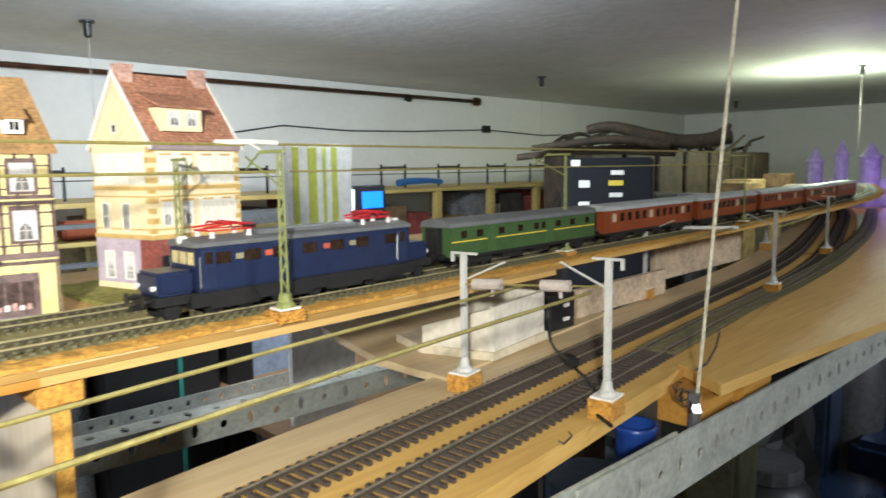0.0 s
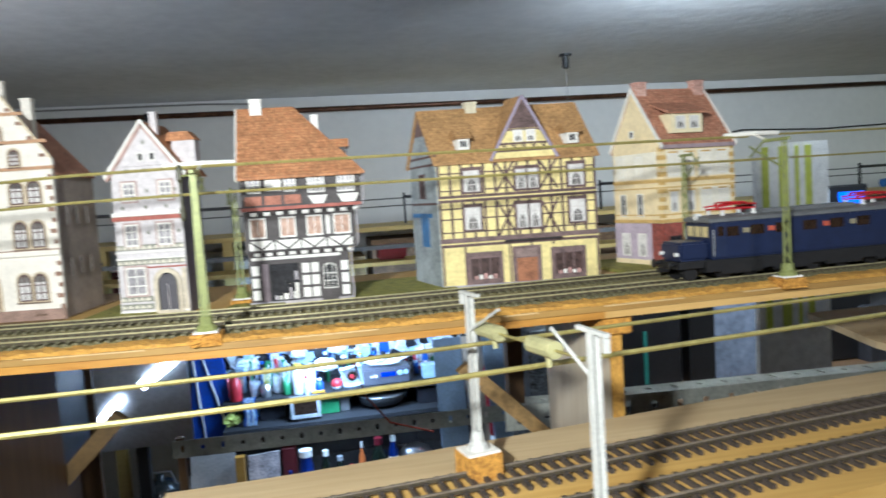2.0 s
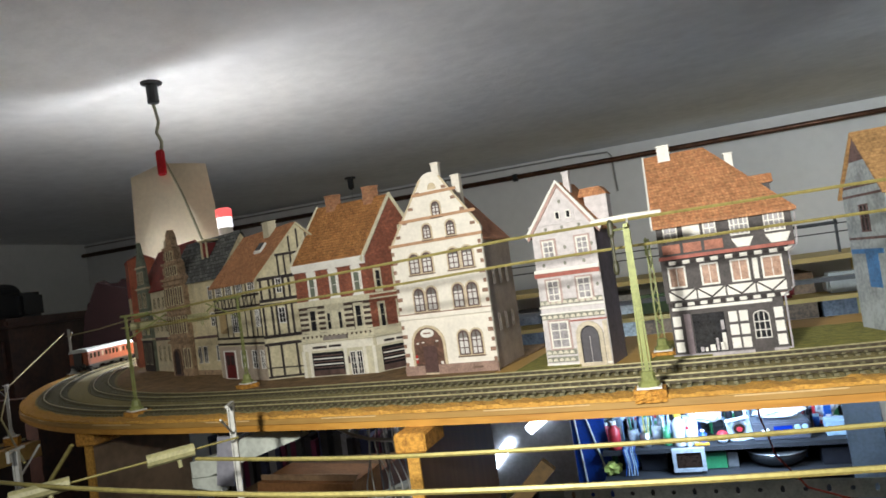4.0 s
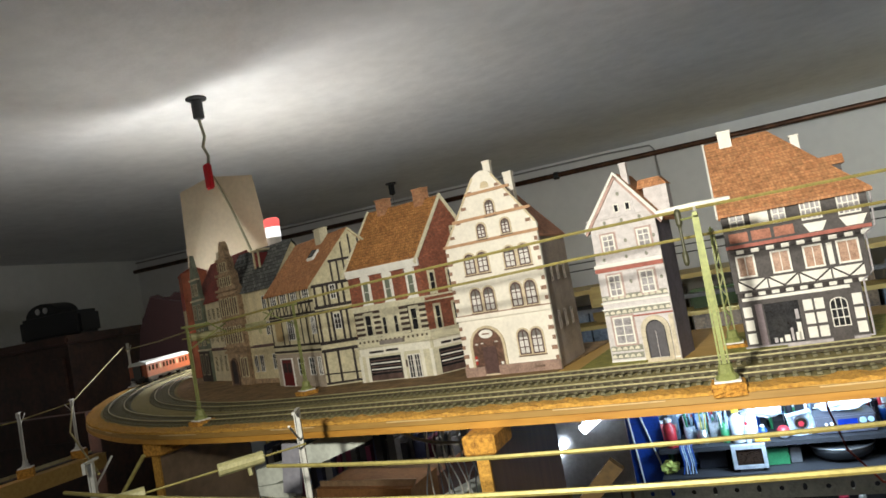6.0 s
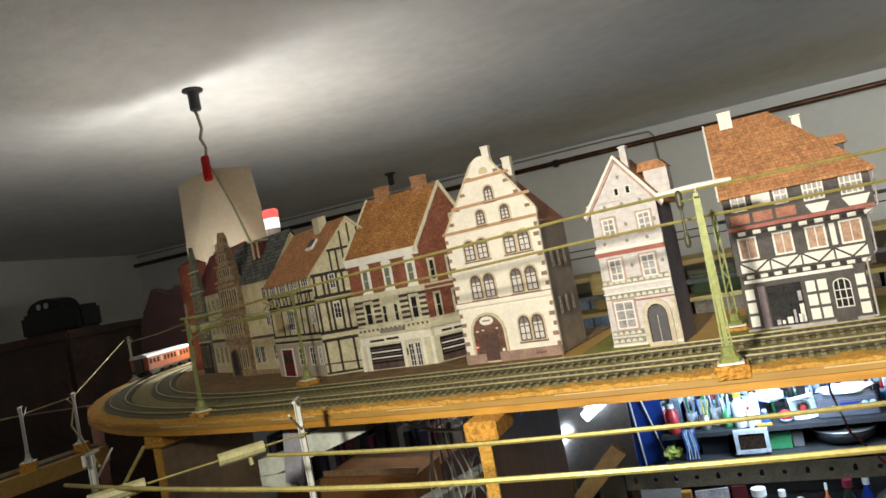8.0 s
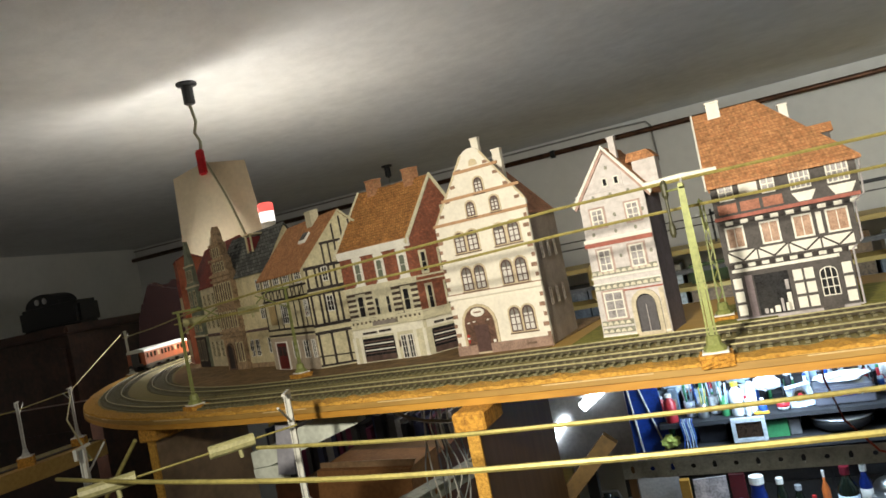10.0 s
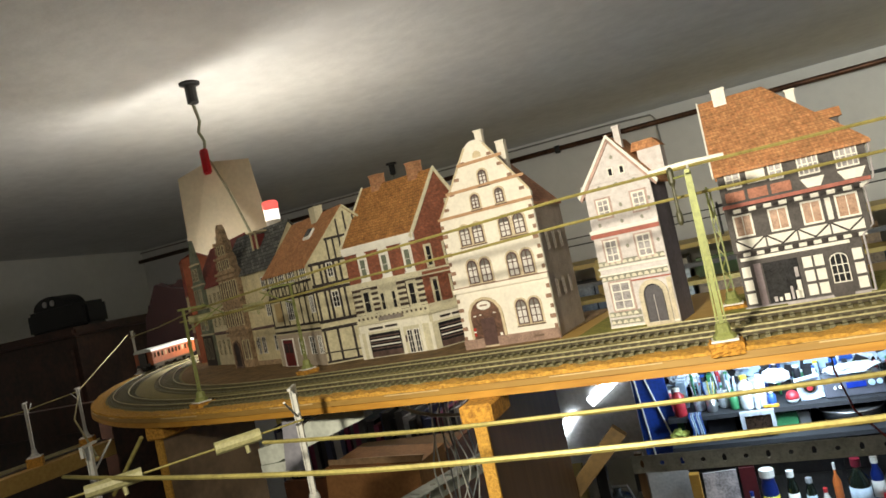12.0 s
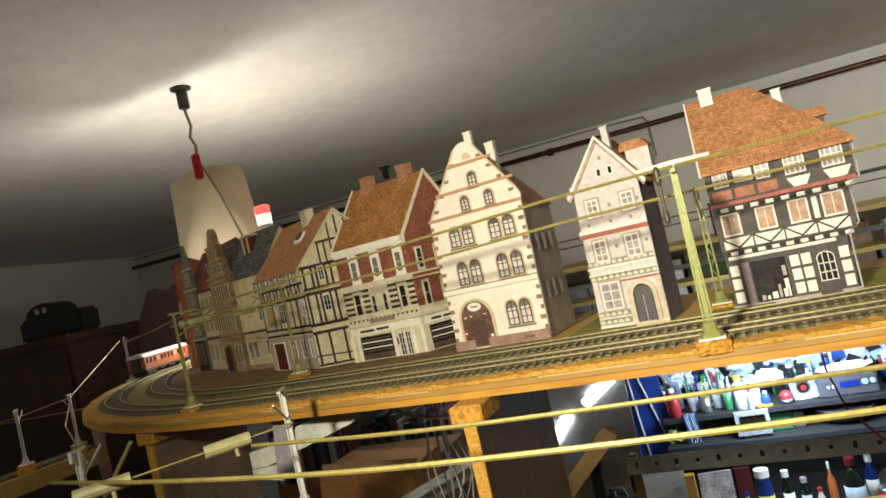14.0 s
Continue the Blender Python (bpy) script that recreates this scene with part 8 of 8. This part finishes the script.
for x0, x1, dx, m in ((0.44, 0.49, 0.05, WHITE), (0.5, 0.57, 0.06, mat("blue_grey_sheet", (0.3, 0.42, 0.6), 0.5, scale=20)), (0.47, 0.478, 0.05, STEEL), (0.36, 0.44, 0.02, MATS["blue_grey_sheet"])):
    bm = bmesh.new()
    prism(bm, [(x0 + dx, 0.6), (x1 + dx, 0.6), (x1, 1.36), (x0, 1.36)], "y", 1.55, 1.56)
    part("sheet", bm, m, t)

# dark clutter under the boards
t = thing("black_cabinet", "tall black cabinet standing under the boards", "cabinet", at=(0.66, 1.2, 0))
bm = bmesh.new()
box(bm, 0, 0.27, 0, 0.3, 0, 1.46)
bmesh.ops.bevel(bm, geom=bm.edges[:], offset=0.006, segments=1, affect="EDGES")
part("body", bm, mat("black_lacquer", (0.018, 0.018, 0.02), 0.35, scale=20), t)
bm = bmesh.new()
box(bm, 0.165, 0.175, -0.004, 0.0, 0.2, 1.4)
part("door_gap", bm, mat("teal_strip", (0.05, 0.25, 0.2), 0.5), t)
for x0, x1, y, z1, m, l in ((0.95, 1.02, 1.2, 1.45, BLACK, "black upright board under the layout"), (1.025, 1.285, 1.22, 1.46, mat("grey_blue_door", (0.25, 0.29, 0.38), 0.5, vary=0.2, scale=10), "grey-blue cabinet door under the layout"), (1.29, 1.45, 1.1, 1.24, mat("dark_red_crate", (0.25, 0.01, 0.03), 0.5, scale=20), "dark red crate under the layout"), (1.46, 1.8, 1.2, 1.4, mat("charcoal_board", (0.03, 0.03, 0.035), 0.6, scale=20), "charcoal box under the layout"), (0.55, 0.65, 1.25, 1.42, mat("patterned_grey", (0.12, 0.13, 0.14), 0.7, vary=0.5, scale=30), "patterned grey box under the layout"), (1.85, 2.4, 1.0, 1.23, tints[1], "dark box under the layout")):
    bm = bmesh.new()
    box(bm, x0, x1, y, y + 0.2, 0, z1)
    bmesh.ops.bevel(bm, geom=bm.edges[:], offset=0.004, segments=1, affect="EDGES")
    tagged(part("storage_unit", bm, m), l, "storage unit")
rnd = random.Random(8)
t = thing("record_shelf", "low shelf holding record sleeves under the bend", "shelf")
for name, b in (("shelf_board", (-0.98, -0.42, 0.86, 1.16, 1.29, 1.305)), ("back_board", (-0.98, -0.42, 1.16, 1.172, 0.6, 1.52))):
    bm = bmesh.new()
    box(bm, *b)
    part(name, bm, BULKDARK, t)
for x in (-0.96, -0.47):
    bm = bmesh.new()
    box(bm, x, x + 0.03, 0.9, 1.1, 0, 1.29)
    part("leg", bm, BULKDARK, t)
sleeves = [mat("sleeve_%s" % n, c, 0.4, scale=40) for n, c in (("black", (0.04, 0.04, 0.05)), ("navy", (0.06, 0.07, 0.14)), ("plum", (0.2, 0.04, 0.1)), ("grey", (0.42, 0.42, 0.45)), ("charcoal", (0.1, 0.1, 0.11)))]
x = -0.97
while x < -0.43:
    w = rnd.uniform(0.008, 0.02)
    bm = bmesh.new()
    box(bm, x, x + w * 0.92, 0.88 + rnd.uniform(0, 0.02), 1.14, 1.305, 1.305 + rnd.uniform(0.175, 0.2))
    tagged(part("record_sleeve", bm, rnd.choice(sleeves)), "dark upright sleeve standing on the low shelf", "sleeve", "sleeves on the low shelf")
    x += w
t = thing("wooden_crate", "tall red-brown slatted crate under the bend", "crate")
REDWOOD = mat("red_brown_wood", (0.17, 0.06, 0.02), 0.6, vary=0.2, scale=14)
for k in range(10):
    for x0, x1, y0, y1 in ((-0.7, -0.46, 0.55, 0.56), (-0.46, -0.45, 0.561, 0.8)):
        bm = bmesh.new()
        box(bm, x0, x1, y0, y1, k * 0.149, k * 0.149 + 0.145)
        part("slat", bm, REDWOOD, t)
bm = bmesh.new()
box(bm, -0.695, -0.465, 0.565, 0.8, 0.0, 1.47)
part("liner", bm, BULKDARK, t)
PALEGREEN = mat("pale_green_white", (0.62, 0.66, 0.6), 0.6, scale=40)
bm = bmesh.new()
prism(bm, [(-0.335, 1.649), (-0.32, 1.65), (-0.241, 1.673), (-0.24, 1.685), (-0.256, 1.686), (-0.29, 1.675), (-0.296, 1.667), (-0.335, 1.661)], "y", 0.06, 0.072)
tagged(part("white_brace", bm, PALEGREEN), "white-painted wooden brace under the bend", "brace")
bm = bmesh.new()
prism(bm, [(-0.309, 1.645), (-0.295, 1.644), (-0.288, 1.6862), (-0.303, 1.6862)], "y", 0.053, 0.056)
tagged(part("lilac_card_strip", bm, mat("lilac_grey_card", (0.34, 0.34, 0.4), 0.7, scale=40)), "upright lilac-grey card strip glued under the board", "card strip")
bm = bmesh.new()
prism(bm, [(-0.335, 1.642), (-0.31, 1.638), (-0.31, 1.65), (-0.3355, 1.6485)], "y", 0.06, 0.068)
tagged(part("white_offcut", bm, PALEGREEN), "notched white-painted offcut under the brace", "offcut")
t = thing("cardboard_box", "orange-brown cardboard box with a torn flap under the bend", "cardboard box")
CARTON = mat("orange_brown_carton", (0.36, 0.17, 0.06), 0.8, vary=0.15, scale=30)
bm = bmesh.new()
prism(bm, [(-0.575, 1.3), (-0.42, 1.3), (-0.41, 1.522), (-0.55, 1.53)], "y", 0.45, 0.54)
part("body", bm, CARTON, t)
bm = bmesh.new()
prism(bm, [(-0.55, 1.5305), (-0.41, 1.5225), (-0.405, 1.531), (-0.44, 1.533), (-0.55, 1.537)], "y", 0.46, 0.463)
part("flap", bm, mat("pale_carton_edge", (0.5, 0.34, 0.2), 0.8, scale=40), t, "pale torn flap")
t = thing("box_support", "dark wooden stand under the cardboard box", "stand")
for x in (-0.56, -0.45):
    bm = bmesh.new()
    box(bm, x, x + 0.02, 0.455, 0.535, 0, 1.2995)
    part("leg", bm, BULKDARK, t)
t = thing("drooping_cable", "white cable drooping under the upper board", "cable")
bm = bmesh.new()
tube(bm, [(-0.245, 0.088, 1.684), (-0.227, 0.09, 1.671), (-0.217, 0.09, 1.666), (-0.203, 0.09, 1.662), (-0.186, 0.09, 1.66), (-0.16, 0.085, 1.664), (-0.137, 0.07, 1.67)], 0.0013, 6)
part("cable", bm, WHITE, t)
t = thing("bundle_of_cables", "tangle of thin white cables hanging under the upper board", "cables")
droop = random.Random(23)
for k in range(14):
    x, y = -0.35 + 0.0045 * k + droop.uniform(-0.004, 0.004), 0.4 + droop.uniform(-0.02, 0.03)
    pts = [(x, y - 0.02, 1.684), (x + droop.uniform(-0.008, 0.008), y, 1.63), (x + droop.uniform(-0.015, 0.015), y, 1.58), (x + droop.uniform(-0.02, 0.015), y, 1.53), (x + droop.uniform(-0.02, 0.015), y, 1.47), (x, y, 1.38)]
    bm = bmesh.new()
    tube(bm, [tuple(p) for p in spline3(pts)], 0.0009, 5)
    part("cable", bm, (WHITE, PALEROOF, WHITE, GREYROOF)[k % 4], t)
t = thing("loose_red_wire", "thin red wire dangling above the bench", "wire")
bm = bmesh.new()
tube(bm, [(0.1, 0.27, 1.675), (0.1, 0.4, 1.66), (0.1, 0.62, 1.62), (0.1, 0.64, 1.53), (0.115, 0.66, 1.47), (0.15, 0.68, 1.42), (0.22, 0.7, 1.39)], 0.0016, 5)
part("wire", bm, mat("dull_red_wire", (0.3, 0.04, 0.02), 0.5), t)
bm = bmesh.new()
prism(bm, [(-0.186, 1.53), (-0.172, 1.53), (-0.086, 1.614), (-0.095, 1.622)], "y", 0.155, 0.163)
tagged(part("diagonal_brace", bm, mat("aged_brown_lath", (0.11, 0.065, 0.018), 0.6, vary=0.2, scale=40)), "brown wooden brace slanting up from the bulkhead", "brace")
t = thing("kettle", "dark steel kettle standing beside the bench", "kettle", at=(-0.425, 1.66, 0.94))
bm = bmesh.new()
lathe(bm, [(0.05, 0.0), (0.056, 0.01), (0.05, 0.06), (0.03, 0.078), (0.01, 0.082), (0.012, 0.095)], sides=20)
part("body", bm, mat("black_rubber", (0.015, 0.02, 0.022), 0.25), t, smooth=True)
bm = bmesh.new()
tube(bm, [(-0.045, 0, 0.06), (-0.03, 0, 0.1), (0.03, 0, 0.1), (0.045, 0, 0.06)], 0.004, 6)
part("handle", bm, STEEL, t)
bm = bmesh.new()
box(bm, -0.5, -0.37, 1.61, 1.71, 0, 0.94)
tagged(part("dark_stand", bm, BULKDARK), "dark stand carrying the kettle", "stand")
bm = bmesh.new()
prism(bm, [(-0.202, 0.8602), (-0.106, 0.8602), (-0.104, 1.012), (-0.197, 1.007)], "y", 1.8, 1.807)
tagged(part("pinkish_sheet", bm, mat("pinkish_white_panel", (0.55, 0.48, 0.47), 0.6, vary=0.3, scale=25)), "smudged pinkish-white panel standing on the bench", "panel")
bm = bmesh.new()
box(bm, -0.1, -0.056, 1.85, 1.885, 0.8602, 0.998)
bmesh.ops.bevel(bm, geom=bm.edges[:], offset=0.002, segments=1, affect="EDGES")
tagged(part("dark_red_carton", bm, mat("dark_red_carton", (0.1, 0.008, 0.01), 0.5, scale=30)), "tall dark red carton on the bench", "carton")

# ---- aisle side and far left ----
rnd = random.Random(31)
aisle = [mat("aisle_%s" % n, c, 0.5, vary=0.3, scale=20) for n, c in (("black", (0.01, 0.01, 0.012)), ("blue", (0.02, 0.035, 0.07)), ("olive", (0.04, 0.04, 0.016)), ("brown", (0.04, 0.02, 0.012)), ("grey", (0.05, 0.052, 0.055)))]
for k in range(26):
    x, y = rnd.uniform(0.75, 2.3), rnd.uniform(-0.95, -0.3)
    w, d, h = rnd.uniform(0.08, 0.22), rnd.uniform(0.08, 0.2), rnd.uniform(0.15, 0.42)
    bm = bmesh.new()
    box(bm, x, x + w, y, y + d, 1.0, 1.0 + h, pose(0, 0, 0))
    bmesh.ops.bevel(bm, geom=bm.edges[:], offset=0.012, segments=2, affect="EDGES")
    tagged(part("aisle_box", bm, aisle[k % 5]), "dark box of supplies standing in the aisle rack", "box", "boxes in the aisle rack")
t = thing("aisle_rack", "dark steel rack standing in the aisle", "rack")
bm = bmesh.new()
box(bm, 0.7, 2.6, -1.0, -0.28, 0.985, 0.999)
part("rack_shelf", bm, aisle[3], t)
for x in (0.71, 2.56):
    for y in (-0.99, -0.32):
        bm = bmesh.new()
        box(bm, x, x + 0.03, y, y + 0.03, 0, 0.985)
        part("post", bm, aisle[4], t)
DARKWOOD = mat("dark_mahogany", (0.05, 0.02, 0.012), 0.45, vary=0.3, scale=10)
t = thing("sideboard", "dark mahogany sideboard in the far corner", "sideboard", at=(-2.82, 1.3, 0))
bm = bmesh.new()
box(bm, 0, 0.85, 0, 0.45, 0, 1.8)
part("body", bm, DARKWOOD, t)
bm = bmesh.new()
box(bm, -0.03, 0.88, -0.03, 0.48, 1.8005, 1.83)
bmesh.ops.bevel(bm, geom=bm.edges[:], offset=0.008, segments=2, affect="EDGES")
part("top", bm, DARKWOOD, t)
for k in range(2):
    bm = bmesh.new()
    box(bm, 0.03 + k * 0.41, 0.42 + k * 0.41, -0.012, -0.001, 1.0, 1.76)
    part("door", bm, DARKWOOD, t)
t = thing("mantel_clock", "black round-topped mantel clock on the sideboard", "mantel clock", at=(-2.23, 1.5, 1.8305))
bm = bmesh.new()
box(bm, -0.15, 0.15, -0.05, 0.05, 0, 0.088)
bmesh.ops.bevel(bm, geom=bm.edges[:], offset=0.012, segments=2, affect="EDGES")
part("case", bm, BLACK, t)
bm = bmesh.new()
prism(bm, [(-0.03 + 0.085 * math.cos(a), 0.0885 + 0.045 * math.sin(a)) for a in [math.pi * k / 14 for k in range(15)]], "y", -0.04, 0.04)
part("crest", bm, BLACK, t)
for x in (-0.05, -0.012):
    bm = bmesh.new()
    lathe(bm, [(0.011, 0), (0.011, 0.003), (0.002, 0.004)], sides=12)
    bmesh.ops.transform(bm, verts=bm.verts, matrix=pose(x, -0.0405, 0.108, 90, 0, 0))
    part("dial", bm, STEEL, t)
t = thing("winged_chair", "dark red padded chair back near the far corner", "chair", at=(-1.32, 1.05, 0))
bm = bmesh.new()
prism(bm, [(-0.13, 1.0), (0.1, 1.0), (0.1, 1.83), (0.06, 1.87), (0.0, 1.885), (-0.035, 1.86), (-0.085, 1.848), (-0.11, 1.81), (-0.13, 1.72)], "y", 0, 0.1)
bmesh.ops.bevel(bm, geom=bm.edges[:], offset=0.02, segments=2, affect="EDGES")
part("backrest", bm, mat("dark_red_velvet", (0.02, 0.003, 0.003), 0.9, scale=30), t)
for x in (-0.07, 0.11):
    bm = bmesh.new()
    box(bm, x, x + 0.04, 0.03, 0.09, 0, 0.999)
    part("leg", bm, DARKWOOD, t)
t = thing("screen_panel", "dark framed wooden panel standing behind the board's bend", "panel")
for name, b in (("panel", (-1.7, -1.35, 0.755, 0.775, 0.1, 1.58)), ("stile", (-1.75, -1.701, 0.75, 0.78, 0, 1.64)), ("stile", (-1.349, -1.3, 0.75, 0.78, 0, 1.64)), ("top_rail", (-1.7, -1.35, 0.75, 0.78, 1.581, 1.64))):
    bm = bmesh.new()
    box(bm, *b)
    part(name, bm, DARKWOOD, t)

# dark clutter under the right-hand boards
t = thing("under_shelf", "dark storage shelf under the lower board", "shelf")
bm = bmesh.new()
box(bm, 0.62, 2.2, -0.26, 0.45, 1.2, 1.215)
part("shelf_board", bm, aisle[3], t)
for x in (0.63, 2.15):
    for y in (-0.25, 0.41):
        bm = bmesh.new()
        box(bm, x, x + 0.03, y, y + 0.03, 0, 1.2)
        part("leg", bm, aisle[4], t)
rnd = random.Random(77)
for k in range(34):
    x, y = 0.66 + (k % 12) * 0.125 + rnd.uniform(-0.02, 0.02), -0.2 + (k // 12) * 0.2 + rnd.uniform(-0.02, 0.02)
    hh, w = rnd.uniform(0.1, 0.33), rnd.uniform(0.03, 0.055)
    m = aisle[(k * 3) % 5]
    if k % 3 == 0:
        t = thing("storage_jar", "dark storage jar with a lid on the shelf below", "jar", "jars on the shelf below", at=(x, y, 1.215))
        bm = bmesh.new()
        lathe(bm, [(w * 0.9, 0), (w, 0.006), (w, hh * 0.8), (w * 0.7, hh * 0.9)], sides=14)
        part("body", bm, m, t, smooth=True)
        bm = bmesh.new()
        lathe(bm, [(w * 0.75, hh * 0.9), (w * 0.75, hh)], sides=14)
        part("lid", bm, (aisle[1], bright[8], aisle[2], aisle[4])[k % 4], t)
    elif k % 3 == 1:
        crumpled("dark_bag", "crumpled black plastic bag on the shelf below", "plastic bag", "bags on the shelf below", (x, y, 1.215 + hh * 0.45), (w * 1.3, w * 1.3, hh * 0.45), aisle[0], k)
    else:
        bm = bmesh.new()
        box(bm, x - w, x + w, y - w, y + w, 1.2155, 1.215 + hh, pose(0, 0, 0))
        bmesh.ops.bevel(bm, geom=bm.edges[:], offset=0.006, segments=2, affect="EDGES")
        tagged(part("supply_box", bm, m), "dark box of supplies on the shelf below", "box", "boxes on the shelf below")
crumpled("olive_bag", "crumpled yellow-olive bag on the shelf below", "bag", "", (1.2, 0.1, 1.29), (0.1, 0.05, 0.07), mat("yellow_olive_bag", (0.2, 0.17, 0.015), 0.6, vary=0.3, scale=30), 5)
for x, y, w, h in ((1.08, -0.12, 0.2, 0.1), (1.32, -0.14, 0.16, 0.13), (0.9, -0.16, 0.12, 0.07)):
    bm = bmesh.new()
    box(bm, x, x + w, y, y + 0.1, 1.2155, 1.2155 + h)
    bmesh.ops.bevel(bm, geom=bm.edges[:], offset=0.012, segments=2, affect="EDGES")
    tagged(part("glossy_case", bm, mat("glossy_blue_black", (0.015, 0.03, 0.07), 0.18, scale=30, bump=0)), "glossy blue-black plastic case on the shelf below", "case", "cases on the shelf below")
t = thing("folding_chair", "dark folding chair frame leaning in the aisle", "chair")
for a, b in (((0.8, -0.27, 1.2), (1.25, -0.3, 1.56)), ((0.9, -0.27, 0.0), (0.8, -0.27, 1.2)), ((0.95, -0.34, 1.2), (1.3, -0.36, 1.5)), ((0.95, -0.34, 0.0), (0.95, -0.34, 1.2))):
    bm = bmesh.new()
    tube(bm, [a, b], 0.008, 8)
    part("tube", bm, aisle[4], t)

bm = bmesh.new()
prism(bm, [(0.222, 1.569), (0.222, 1.583), (0.159, 1.645), (0.15, 1.6385)], "y", 0.094, 0.102)
tagged(part("short_brace", bm, mat("brown_lath", (0.3, 0.19, 0.07), 0.6, vary=0.25, scale=40)), "yellow-brown wooden brace slanting up from the pale bulkhead", "brace")
bm = bmesh.new()
prism(bm, [(-0.375, 0.8602), (-0.237, 0.8602), (-0.235, 1.036), (-0.365, 1.034)], "y", 1.8, 1.808)
tagged(part("beige_sheet", bm, mat("beige_panel", (0.55, 0.5, 0.45), 0.6, scale=20)), "beige panel leaning at the bench end", "panel")
bm = bmesh.new()
box(bm, -0.232, -0.205, 1.76, 1.785, 0.86, 1.02)
tagged(part("orange_post", bm, LATH), "orange-brown wooden post at the bench", "post")
